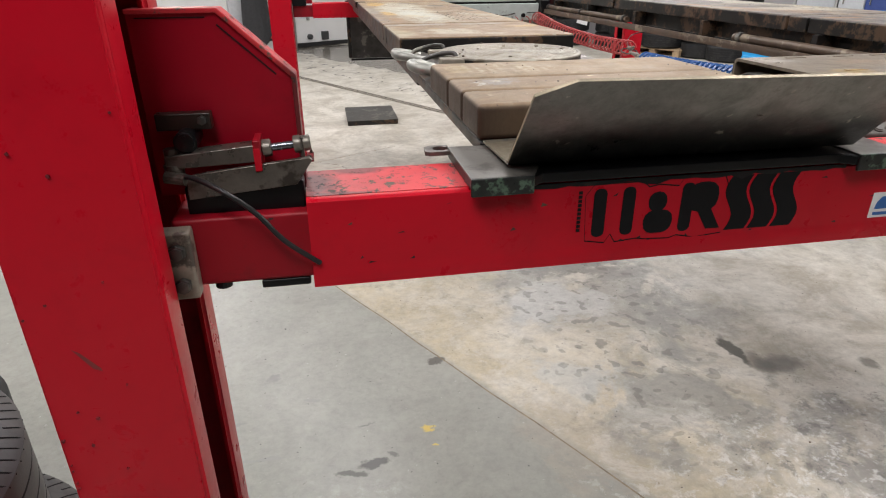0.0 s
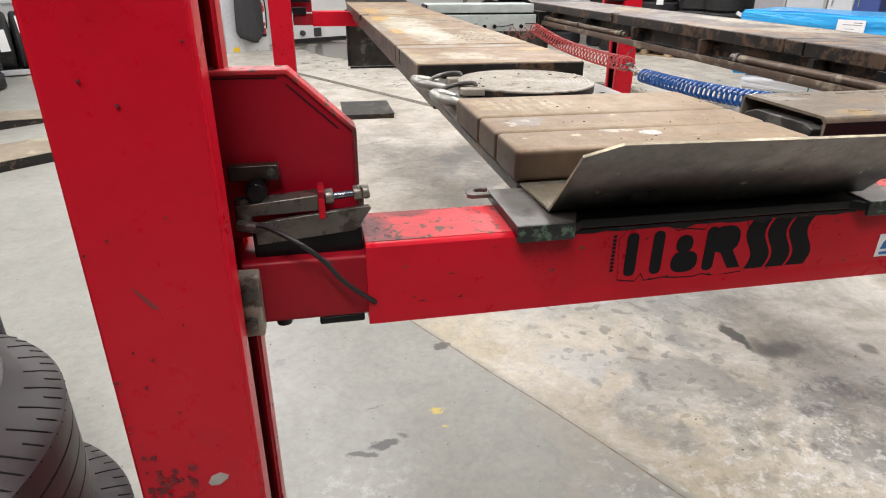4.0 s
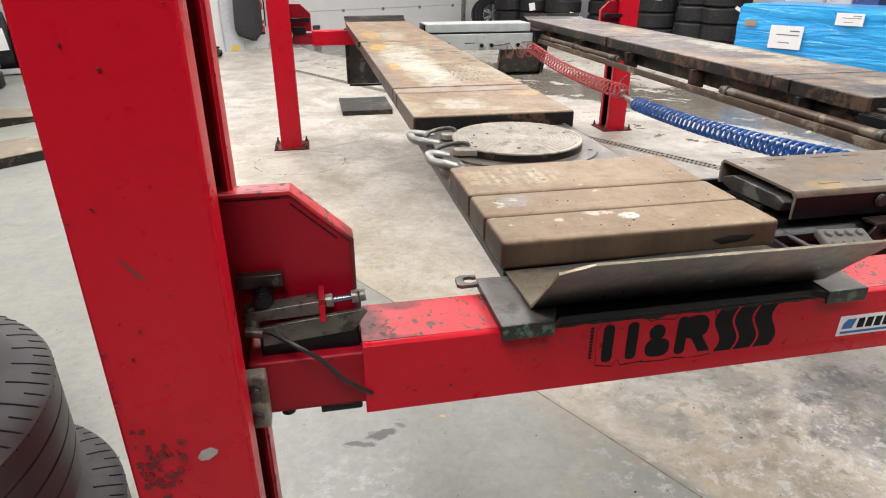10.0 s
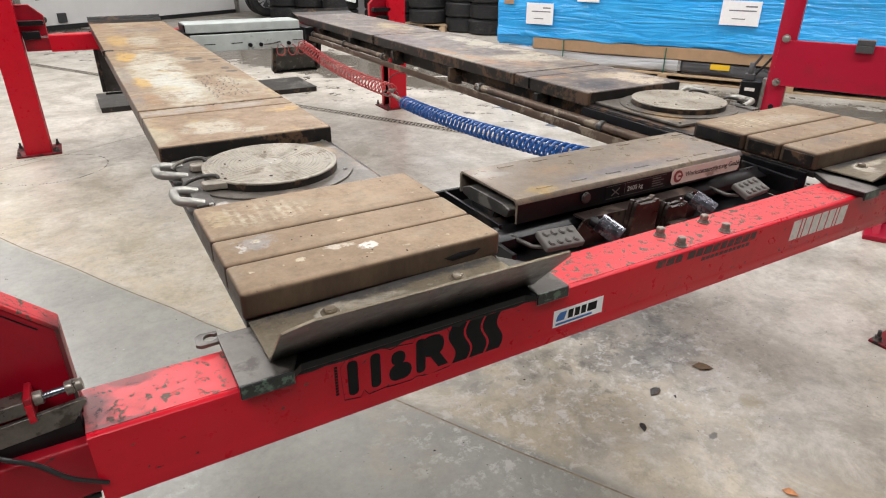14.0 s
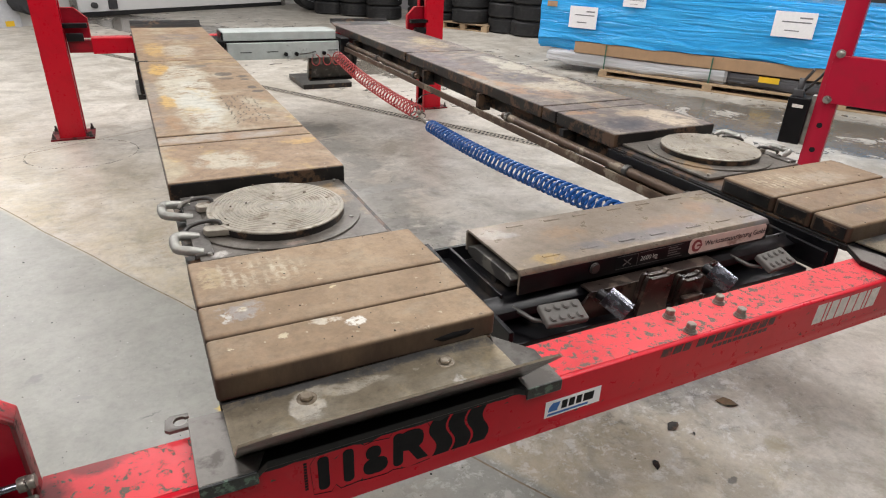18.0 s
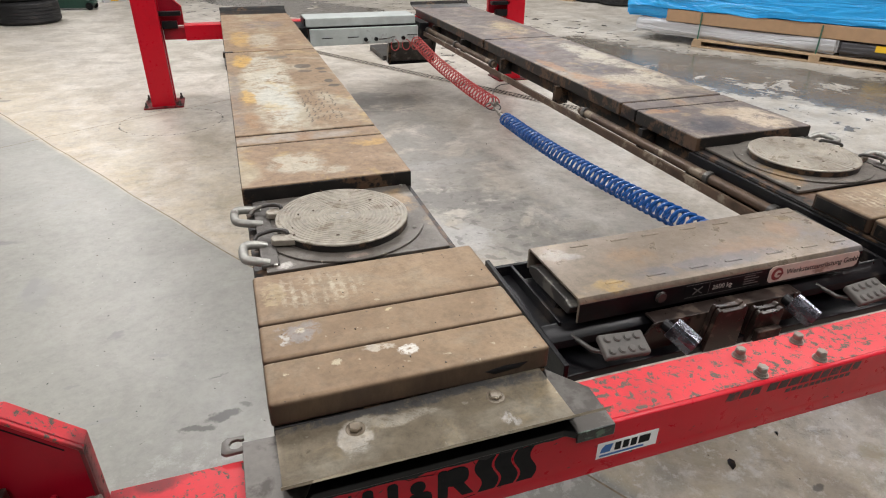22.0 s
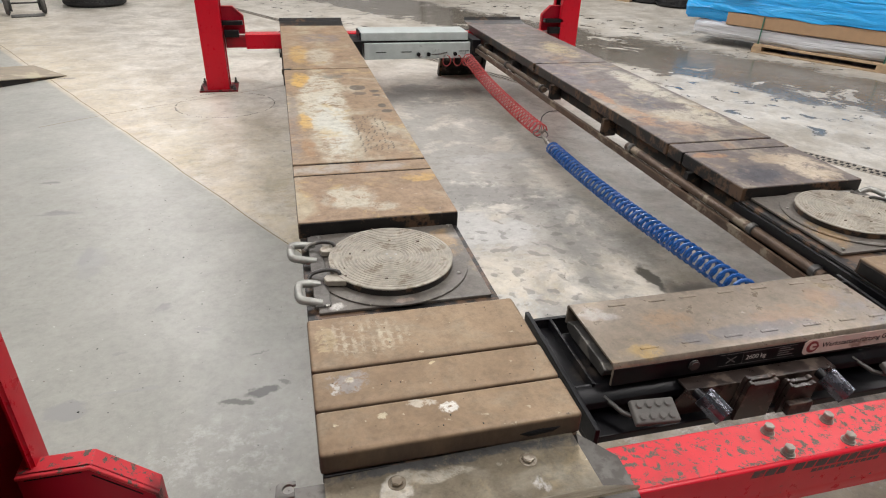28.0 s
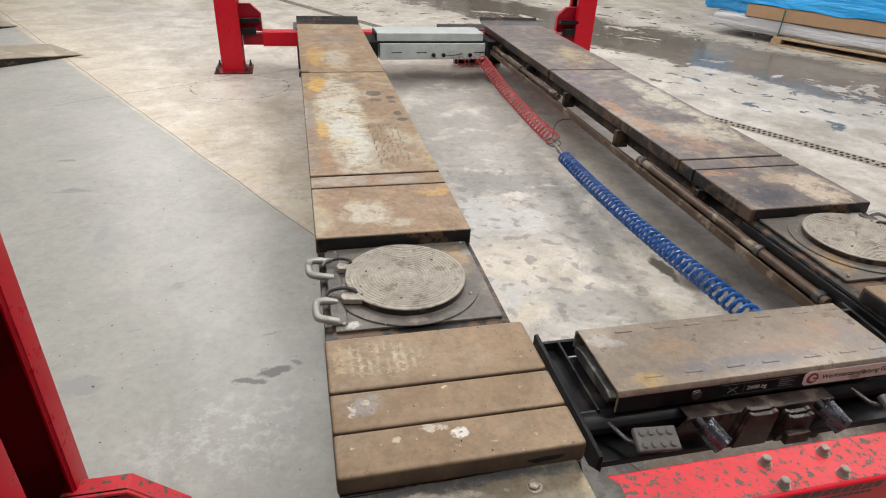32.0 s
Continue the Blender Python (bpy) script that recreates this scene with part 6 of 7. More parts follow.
def sticker_on(x, y, z, w, h, yaw, tilt, label):
    """A paper label stuck on or tucked into a stack."""
    ob = new("paper_label", mesh_of("paper_label", bm_box(-w / 2, -0.001, -h / 2, w / 2, 0.001, h / 2), M["paper"]))
    ob.matrix_basis = pose(x, y, z, 0, tilt, yaw)
    return tagged(ob, label, "label", "tyre labels")


ROW = "large black tyre in a stack by the wall"
stacks = []
for v, n, kind, z0 in ((10.5, 5, "big", 0.0), (9.8, 5, "big", 0.0), (8.95, 4, "big", 0.0), (8.05, 5, "big", 0.0), (7.3, 5, "big", 0.0), (6.45, 5, "big", 0.14), (5.62, 4, "big", 0.0), (4.98, 4, "big", 0.0)):
    p = hall(11.5 + random.uniform(-0.08, 0.08), v)
    if v == 8.05:
        p = hall(12.0, v)
    tyre_stack(p.x, p.y, n, kind, z0, ROW if z0 == 0 else "large black tyre in a stack on a wooden pallet")
    stacks.append(p)
for k, (dz, side, w, h, tilt) in {1: (0.72, 0.1, 0.14, 0.17, -10), 2: (0.55, -0.25, 0.24, 0.15, 15), 5: (1.06, 0.0, 0.13, 0.16, 0), 7: (0.86, -0.22, 0.2, 0.06, 30)}.items():
    p = stacks[k]
    d = (Vector((-0.1, -1.1, 0)) - p).normalized()
    q = p + d * 0.432 + Vector((-d.y, d.x, 0)) * -side
    sticker_on(q.x, q.y, dz, w, h, math.degrees(math.atan2(d.y, d.x)) + 90, tilt, "white paper label on a tyre stack")


def pallet(at, turn, w=1.2, d=0.8, label="pale wooden pallet under a stack of tyres"):
    p = thing("pallet", label, "pallet", at, turn, "pallets")
    for y in (-d / 2, -0.05, d / 2 - 0.1):
        part("bottom_board", bm_box(-w / 2, y, 0.0, w / 2, y + 0.1, 0.022, 0.002), M["wood"], p)
        for x in (-w / 2, -0.07, w / 2 - 0.14):
            part("block", bm_box(x, y, 0.022, x + 0.14, y + 0.1, 0.1, 0.003), M["wood"], p)
    for x in (-w / 2, -0.05, w / 2 - 0.1):
        part("bearer", bm_box(x, -d / 2, 0.1, x + 0.1, d / 2, 0.12), M["wood"], p)
    n = 6
    for i in range(n):
        y = -d / 2 + i * (d - 0.1) / (n - 1)
        part("top_board", bm_box(-w / 2, y, 0.12, w / 2, y + 0.1, 0.14, 0.002), M["wood"], p)
    return p


pp = hall(11.5, 6.45)
pallet((pp.x, pp.y, 0), YARD + 90)


def alloy_wheel(at, turn, lean, label):
    w = thing("car_wheel", label, "wheel", at, turn, "loose wheels")
    m = Matrix.Translation((0, 0, 0.43)) @ Matrix.Rotation(radians(90 + lean), 4, "X")
    ob = new("tyre", TYRE["big"])
    ob.parent = w
    ob.matrix_basis = m
    rim = [bm_cyl((0, 0, 0.02), (0, 0, 0.1), 0.25, 0.245, 40)]
    part("rim_barrel", moved(joined(*rim), m), M["dark_grey"], w)
    line = [(0.245 * math.cos(a), 0.245 * math.sin(a), 0.115) for a in [2 * math.pi * k / 40 for k in range(41)]]
    part("rim_lip", moved(bm_tube(line, 0.012, 6), m), M["alloy"], w)
    for k in range(10):
        a = 2 * math.pi * (k // 2) / 5 + (0.18 if k % 2 else -0.18)
        sp = bm_prism([(0.04, -0.018), (0.24, -0.026), (0.24, 0.026), (0.04, 0.018)], "z", 0.1, 0.125, 0.004)
        part("spoke", moved(sp, m @ Matrix.Rotation(a, 4, "Z")), M["alloy"], w)
    part("hub_cap", moved(bm_cyl((0, 0, 0.1), (0, 0, 0.132), 0.055, 0.045, 24, 0.003), m), M["alloy"], w)
    return w


p = hall(11.6, 11.35)
alloy_wheel((p.x, p.y, 0), YARD - 32, -12, "black tyre on a silver alloy rim, leaning upright by the wall")
p = hall(11.85, 11.75)
ob = new("tyre", TYRE["big"])
ob.matrix_basis = pose(p.x, p.y, 0.43, 78, 0, YARD - 32)
tagged(ob, "black tyre standing upright behind an alloy wheel", "tyre", "loose wheels")


# ---------------------------------------------------------------- long wrapped pack
def wrapped_pack():
    o = hall(8.0, 0.0)
    k = thing("wrapped_pack", "long pack of panels in blue stretch film on wooden bearers", "wrapped goods", (o.x, o.y, 0), YARD)
    v1, v0 = 3.2, -3.6

    def film(x0, y0, x1, y1, z0, z1, ny, nz, wob):
        """A wrapped box with a slightly slack, dented skin."""
        bm = bmesh.new()
        bmesh.ops.create_cube(bm, size=1, matrix=Matrix.Translation(((x0 + x1) / 2, (y0 + y1) / 2, (z0 + z1) / 2)) @ Matrix.Diagonal((x1 - x0, y1 - y0, z1 - z0, 1)))
        bmesh.ops.bevel(bm, geom=bm.edges[:], offset=0.03, segments=3, affect="EDGES")
        for n, co, no in ((ny, y0, (0, 1, 0)), (nz, z0, (0, 0, 1))):
            span = (y1 - y0) if no[1] else (z1 - z0)
            for i in range(1, n):
                c = (0, co + span * i / n, 0) if no[1] else (0, 0, co + span * i / n)
                bmesh.ops.bisect_plane(bm, geom=bm.verts[:] + bm.edges[:] + bm.faces[:], plane_co=c, plane_no=no)
        for v in bm.verts:
            q = v.co
            f = noise.noise(Vector((q.x * 2, q.y * 1.1, q.z * 7))) * wob
            v.co.x += f
            if q.z < z0 + 0.05:
                v.co.z += noise.noise(Vector((q.x * 3, q.y * 2.2, 3))) * 0.05
            elif q.z > z1 - 0.05:
                v.co.z += noise.noise(Vector((q.x * 3, q.y * 0.9, 7))) * 0.025
        return bm

    part("blue_film", film(0.0, v0, 1.15, v1, 0.41, 1.13, 60, 10, 0.03), M["film_blue"], k, "wrinkled blue stretch film")
    part("film_skirt", film(0.03, 2.45, 1.12, v1 + 0.01, 0.29, 0.5, 8, 3, 0.03), M["film_blue"], k, "loose hanging edge of the blue film")
    part("cardboard", bm_box(0.01, v0, 0.28, 1.13, 2.62, 0.43, 0.006), M["card"], k, "brown cardboard edge")
    part("clear_film", film(0.03, 0.55, 1.1, 3.05, 0.1, 0.3, 16, 4, 0.03), M["film_clear"], k, "clear film over pale goods")
    part("dark_film", film(0.035, v0, 1.1, 0.55, 0.1, 0.29, 24, 3, 0.02), M["film_dark"], k)
    part("yellow_tag", bm_box(0.022, -0.05, 0.19, 0.028, 0.18, 0.26), M["yellow"], k)
    for i, y in enumerate((2.15, 0.75, -0.75, -2.2, -3.4)):
        part("strap", bm_box(-0.004, y - 0.008, 0.09, 0.0, y + 0.008, 0.42), M["strap"], k)
        part("bearer", bm_box(-0.02, y - 0.06, 0.0, 1.15, y + 0.06, 0.075, 0.004), M["wood"], k)
    part("top_rail", bm_box(-0.01, v0, 0.075, 0.1, 2.2, 0.1, 0.003), M["wood"], k)
    part("bottom_rail", bm_box(-0.03, v0, 0.0, 0.07, 2.2, 0.02, 0.003), M["wood"], k)
    for y, z, w, h in ((2.53, 0.75, 0.4, 0.28), (1.85, 1.0, 0.3, 0.14), (-0.05, 0.88, 0.44, 0.28)):
        lab = part("paper_label", bm_box(-0.034, y - w / 2, z - h / 2, -0.031, y + w / 2, z + h / 2), M["paper"], k, "white delivery note")
        bars = [bm_box(-0.0352, y - w * 0.4, z + h * 0.25, -0.0342, y - w * 0.1, z + h * 0.31), bm_box(-0.0352, y - w * 0.4, z + h * 0.08, -0.0342, y + w * 0.3, z + h * 0.13), bm_box(-0.0352, y - w * 0.15, z - h * 0.25, -0.0342, y + w * 0.2, z - h * 0.21)]
        part("print", joined(*bars), M["ink_grey"], lab)
    part("torn_patch", bm_box(-0.033, 2.93, 0.86, -0.03, 3.08, 0.93), M["card"], k, "torn patch showing cardboard")
    return k


wrapped_pack()


# ---------------------------------------------------------------- workshop press
def press():
    a, b = Vector((3.645, 1.263, 0)), Vector((3.975, 0.583, 0))
    d = b - a
    t = thing("workshop_press", "red steel H-frame workshop press with a bolted cross panel", "press", ((a.x + b.x) / 2, (a.y + b.y) / 2, 0), math.degrees(math.atan2(d.y, d.x)))
    w = d.length / 2
    for s in (-1, 1):
        x = s * (w - 0.01)
        part("upright", bm_prism([(x - 0.055, -0.04), (x + 0.055, -0.04), (x + 0.055, 0.04), (x + 0.043, 0.04), (x + 0.043, -0.03), (x - 0.043, -0.03), (x - 0.043, 0.04), (x - 0.055, 0.04)], "z", 0.03, 1.95), M["press_red"], t)
        part("foot", joined(bm_box(x - 0.06, -0.3, 0.0, x + 0.06, 0.3, 0.03, 0.004), bm_prism([(-0.25, 0.03), (0.25, 0.03), (0.04, 0.16), (-0.04, 0.16)], "x", x - 0.02, x + 0.02)), M["press_red"], t)
        for z in (0.35, 0.5, 0.65):
            part("pin_hole", bm_cyl((x, -0.0415, z), (x, -0.0395, z), 0.016, n=16), M["ink"], t)
        for z in (0.805, 1.065):
            part("bolt", joined(bm_cyl((x, -0.053, z), (x, -0.065, z), 0.018, n=6), bm_cyl((x, -0.05, z), (x, -0.053, z), 0.024, n=18)), M["zinc"], t)
    part("cross_panel", bm_box(-w - 0.02, -0.052, 0.785, w + 0.02, -0.041, 1.055, 0.003), M["press_red"], t)
    part("cross_rail", bm_box(-w, -0.04, 1.035, w, 0.04, 1.05), M["press_red"], t)
    part("clip", joined(bm_box(0.0, -0.07, 1.055, 0.09, 0.0, 1.085, 0.004), bm_box(0.0, -0.075, 1.015, 0.09, -0.054, 1.055, 0.003)), M["dark_grey"], t, "dark grey clamp on the panel's rim")
    part("head_beam", bm_box(-w, -0.05, 1.75, w, 0.05, 1.95, 0.004), M["press_red"], t)
    part("ram", bm_cyl((-0.02, 0, 1.42), (-0.02, 0, 1.75), 0.035, n=20), M["dark_grey"], t)
    part("ram_head", bm_box(-0.06, -0.04, 1.34, 0.03, 0.04, 1.43, 0.008), M["black"], t)
    part("pump_box", bm_box(-w - 0.19, -0.06, 0.515, -w - 0.07, 0.08, 0.795, 0.008), M["black"], t, "black hydraulic pump unit")
    part("pump_bracket", bm_box(-w - 0.07, -0.03, 0.515, -w - 0.045, 0.03, 0.815, 0.003), M["zinc"], t)
    part("pump_head", joined(bm_cyl((-w - 0.15, 0, 0.795), (-w - 0.15, 0, 0.9), 0.018, n=14), bm_box(-w - 0.18, -0.03, 0.795, -w - 0.12, 0.03, 0.835, 0.004), bm_tube([(-w - 0.15, 0, 0.87), (-w - 0.11, -0.02, 0.94), (-w - 0.1, -0.03, 0.96)], 0.009, 8)), M["dark_grey"], t)
    part("gauge_hose", bm_tube(smooth_line([(-w - 0.13, 0, 0.82), (-w - 0.08, -0.02, 0.89), (-w - 0.03, -0.02, 0.98), (-w + 0.02, 0, 1.14)], 6), 0.008, 8), M["hose_black"], t)
    part("plate_print", bm_box(-w - 0.16, -0.062, 0.735, -w - 0.1, -0.0605, 0.755), M["ink_white"], t)
    return t


M["press_red"] = painted("crimson_machine_paint", (0.36, 0.008, 0.03), (0.15, 0.14, 0.13), 0.02)
press()


# ---------------------------------------------------------------- goods along the far side
def locker(u, v, w, h, material, label):
    o = hall(u, v)
    c = thing("cabinet", label, "cabinet", (o.x, o.y, 0), YARD, "tall cabinets")
    part("body", bm_box(0, -w / 2, 0.06, 0.5, w / 2, h, 0.008), M[material], c)
    part("plinth", bm_box(0.03, -w / 2 + 0.02, 0, 0.47, w / 2 - 0.02, 0.06), M["dark_grey"], c)
    part("door", bm_box(-0.018, -w / 2 + 0.01, 0.08, -0.001, w / 2 - 0.01, h - 0.02, 0.004), M[material], c)
    part("handle", bm_box(-0.035, w / 2 - 0.09, h * 0.5, -0.018, w / 2 - 0.07, h * 0.5 + 0.14, 0.003), M["zinc"], c)
    return c


M["locker_cool"] = shade("cool_white_enamel", (0.66, 0.69, 0.72), 0.45, 0.0, 0.05)
M["locker_blue"] = shade("blue_enamel", (0.05, 0.09, 0.32), 0.45, 0.0, 0.1)


def wall_door():
    o = hall(13.885, 4.55)
    d = tagged(thing("door_1", "white door with a small window in the far wall", "door", (o.x, o.y, 0), YARD), kind="structure")
    part("leaf", joined(bm_box(-0.04, -0.36, 0.0, 0.0, 0.36, 1.38, 0.003), bm_box(-0.04, -0.36, 1.38, 0.0, -0.24, 2.02, 0.003), bm_box(-0.04, 0.24, 1.38, 0.0, 0.36, 2.02, 0.003), bm_box(-0.04, -0.24, 1.9, 0.0, 0.24, 2.02, 0.003)), M["locker_cool"], d)
    part("pane", bm_box(-0.025, -0.24, 1.38, -0.015, 0.24, 1.9), M["pane_brown"], d, "brown-tinted pane")
    part("handle", joined(bm_box(-0.1, 0.2, 1.1, -0.08, 0.33, 1.125, 0.004), bm_cyl((-0.1, 0.32, 1.112), (-0.04, 0.32, 1.112), 0.01, n=10)), M["dark_grey"], d)
    part("notice", bm_box(-0.043, -0.02, 1.1, -0.041, 0.1, 1.22), M["notice_green"], d, "pale green notice")
    for y in (-0.42, 0.37):
        part("jamb", bm_box(-0.06, y, 0, 0.0, y + 0.05, 2.08, 0.003), M["locker_grey"], d)
    return d


def work_jacket(v, w, z0, material, label):
    """A jacket on a hook: shoulders, sleeves and a hem in folds."""
    o = hall(13.8, v)
    j = thing("work_jacket", label, "jacket", (o.x, o.y, 0), YARD, "hung jackets")
    rows = 9
    bm = bmesh.new()
    grid = []
    for k in range(rows + 1):
        f = k / rows
        z = 1.85 - (1.85 - z0) * f
        half = w / 2 * (0.35 + 0.65 * min(1.0, f * 3))
        grid.append([bm.verts.new((-0.05 - 0.03 * math.sin(9 * i + 2 * k) * f - 0.05 * math.sin(math.pi * i / 12), -half + 2 * half * i / 12, z + 0.02 * math.sin(i * 1.7) * f)) for i in range(13)])
    for a, b in zip(grid, grid[1:]):
        for i in range(12):
            bm.faces.new((a[i], a[i + 1], b[i + 1], b[i]))
    bmesh.ops.recalc_face_normals(bm, faces=bm.faces[:])
    bmesh.ops.solidify(bm, geom=bm.faces[:], thickness=0.03)
    part("cloth", bm, M[material], j)
    part("hook", bm_cyl((0.09, 0, 1.87), (-0.06, 0, 1.86), 0.01, n=8), M["zinc"], j)
    return j


M["locker_grey"] = shade("light_grey_enamel", (0.5, 0.5, 0.49), 0.45, 0.0, 0.06)
M["pane_brown"] = shade("tinted_pane", (0.2, 0.17, 0.15), 0.1, 0.0, 0.1)
M["notice_green"] = shade("pale_green_paper", (0.55, 0.72, 0.5), 0.6)
wall_door()
work_jacket(6.38, 0.5, 1.14, "cloth_dark", "dark grey work jacket hanging on the far wall")
work_jacket(5.92, 0.42, 1.1, "cloth_dark", "dark work jacket hanging beside another on the wall")
o = hall(13.8, 5.42)
solid("hung_bag", bm_cyl((0.09, 0, 0), (-0.12, 0, 0), 0.34, 0.28, 28, 0.04), M["cloth_dark"], "round dark bag hung on the far wall", "bag", at=(o.x, o.y, 1.62), turn=YARD)
locker(13.0, 3.61, 0.44, 2.0, "locker_cool", "cool white steel cabinet behind the wrapped pack")
locker(13.0, 3.17, 0.43, 2.0, "locker_blue", "blue steel cabinet behind the wrapped pack")
p = hall(10.3, 1.9)
tyre_stack(p.x, p.y, 4, "wide", 0.0, "black tyre in a stack behind the wrapped pack")
solid("wooden_board", bm_box(-0.3, -0.35, 0.0, 0.3, 0.35, 0.03, 0.004), M["wood"], "pale wooden board lying on a tyre stack", "board", at=(p.x, p.y, 1.02), turn=YARD)
p = hall(10.4, 1.15)
tyre_stack(p.x, p.y, 5, "wide", 0.0, "black tyre in a stack behind the wrapped pack")


def forklift_mast():
    o = hall(11.0, 0.3)
    f = thing("forklift_mast", "yellow and black forklift mast parked behind the wrapped pack", "forklift", (o.x, o.y, 0), YARD)
    for y in (-0.36, 0.3):
        part("mast_rail", bm_box(0, y, 0.05, 0.12, y + 0.14, 2.2, 0.006), M["yellow"], f)
        part("fork", joined(bm_box(-0.95, y + 0.02, 0.03, -0.02, y + 0.12, 0.07, 0.004), bm_box(-0.06, y + 0.02, 0.03, -0.015, y + 0.12, 0.6, 0.004)), M["black"], f)
    part("cross_bar", bm_box(0.02, -0.22, 1.25, 0.1, 0.3, 1.35, 0.006), M["yellow"], f)
    part("chassis", bm_box(0.13, -0.5, 0.12, 1.5, 0.5, 1.0, 0.05), M["dark_grey"], f)
    part("shield", bm_box(0.12, -0.4, 0.9, 0.16, 0.4, 1.9, 0.01), M["dark_grey"], f)
    for y in (-0.5, 0.36):
        for x in (0.35, 1.25):
            part("wheel", bm_cyl((x, y, 0.2), (x, y + 0.14, 0.2), 0.2, n=28, bevel=0.02), M["rubber"], f)
    return f


forklift_mast()


def workbench():
    o = hall(10.6, -1.9)
    b = thing("workbench", "long dark steel workbench with clutter behind the wrapped pack", "workbench", (o.x, o.y, 0), YARD)
    part("top", bm_box(0, -1.9, 1.02, 0.7, 1.3, 1.16, 0.008), M["dark_grey"], b)
    for y in (-1.8, -0.3, 1.2):
        for x in (0.05, 0.6):
            part("leg", bm_box(x, y - 0.04, 0, x + 0.08, y + 0.04, 1.02), M["dark_grey"], b)
    part("edge_strip", bm_box(-0.012, -1.9, 1.15, 0.02, -0.3, 1.175, 0.003), M["zinc"], b)
    return b


workbench()


def bench_item(kind, u, v, size, material, label):
    o = hall(u, v)
    w, d, h = size
    bm = bm_box(-w / 2, -d / 2, 0, w / 2, d / 2, h, 0.02, 3)
    return solid(kind, bm, M[material], label, kind.replace("_", " "), at=(o.x, o.y, 1.16), turn=YARD + random.uniform(-15, 15))


M["red_plain"] = shade("red_plastic", (0.5, 0.03, 0.03), 0.4)
M["green_plain"] = shade("green_plastic", (0.04, 0.25, 0.07), 0.45)
M["cloth_blue"] = shade("grey_blue_cloth", (0.12, 0.15, 0.26), 0.9, 0.0, 0.3)
bench_item("cloth_heap", 10.9, -1.1, (0.4, 0.7, 0.16), "cloth_blue", "heap of grey-blue cloth on the workbench")
bench_item("tool_case", 11.0, -1.25, (0.3, 0.5, 0.22), "red_plain", "red plastic tool case on the workbench")
bench_item("storage_box", 11.0, -2.9, (0.3, 0.6, 0.2), "green_plain", "green plastic storage box on the workbench")
bench_item("storage_box", 11.0, -2.3, (0.3, 0.4, 0.24), "dark_grey", "dark grey plastic storage box on the workbench")
p = stacks[7]
solid("plastic_tub", bm_cyl((0, 0, 0), (0, 0, 0.15), 0.12, 0.13, 28, 0.006), M["red_plain"], "small red plastic tub on a tyre stack", "tub", at=(p.x, p.y + 0.05, 1.2))


# ---------------------------------------------------------------- left side of the workshop
tyre_stack(-2.79, 10.35, 3, "huge", 0.0, "large black tyre in a stack of three near the wall")
RACK = Matrix.Translation((-4.72, 10.62, 0)) @ Matrix.Rotation(radians(23), 4, "Z")
for i in range(5):
    ob = new("tyre", TYRE["huge"])
    ob.matrix_basis = RACK @ pose(-1.26 + 0.36 * i, 0, 0.5, 90, 0, 90) @ Matrix.Rotation(radians(50 * i), 4, "Z")
    tagged(ob, "large black tyre standing in a galvanised tyre rack", "tyre", "tyres in the rack")
for x, z, w, h in ((-0.2, 0.78, 0.12, 0.3), (-0.5, 0.55, 0.13, 0.32), (-0.14, 0.42, 0.14, 0.18), (-0.9, 0.62, 0.13, 0.28)):
    ob = new("paper_label", mesh_of("paper_label", bm_box(-w / 2, -0.0015, -h / 2, w / 2, 0.0015, h / 2), M["paper"]))
    tip = math.degrees(math.asin(max(-1, min(1, (z - 0.5) / 0.455))))
    ob.matrix_basis = RACK @ pose(x, -0.455 * math.cos(radians(tip)), z, -tip, -4, 0)
    tagged(ob, "white paper label stuck on a tyre's tread", "label", "tyre labels")


def tyre_rack():
    r = thing("tyre_rack", "galvanised steel rack holding a row of large tyres", "rack", (-4.72, 10.62, 0), 23)
    for y in (-0.34, 0.3):
        for z in (0.06, 1.12):
            part("rail", bm_box(-1.6, y - 0.03, z - 0.04, 0.5, y + 0.03, z + 0.04, 0.006), M["tarp_grey"], r)
    for x in (-1.62, 0.5):
        for y in (-0.34, 0.3):
            part("post", bm_box(x - 0.03, y - 0.03, 0.0, x + 0.03, y + 0.03, 2.0, 0.004), M["tarp_grey"], r)
    return r


tyre_rack()
tyre_stack(-4.95, 8.85, 3, "std", 0.0, "black used car tyre in a stack before the tyre rack")


def hand_truck():
    h = thing("hand_truck", "old hand truck with worn rubber wheels leaning upright", "hand truck", (-3.45, 9.35, 0), 20)
    for s in (-0.22, 0.22):
        part("wheel", bm_cyl((s - 0.03, 0, 0.15), (s + 0.03, 0, 0.15), 0.15, n=28, bevel=0.015), M["rubber_grey"], h)
        part("tube", bm_tube(smooth_line([(s * 0.8, -0.05, 0.05), (s * 0.8, 0.03, 0.6), (s * 0.8, 0.2, 1.2)], 6), 0.016, 8), M["bare_dark"], h)
    part("axle", bm_cyl((-0.22, 0, 0.15), (0.22, 0, 0.15), 0.012, n=10), M["bare_dark"], h)
    part("toe_plate", bm_box(-0.2, -0.3, 0.0, 0.2, -0.05, 0.01, 0.002), M["bare_dark"], h)
    for z in (0.4, 0.75, 1.1):
        part("cross_bar", bm_cyl((-0.18, z * 0.14, z), (0.18, z * 0.14, z), 0.01, n=8), M["bare_dark"], h)
    return h


hand_truck()


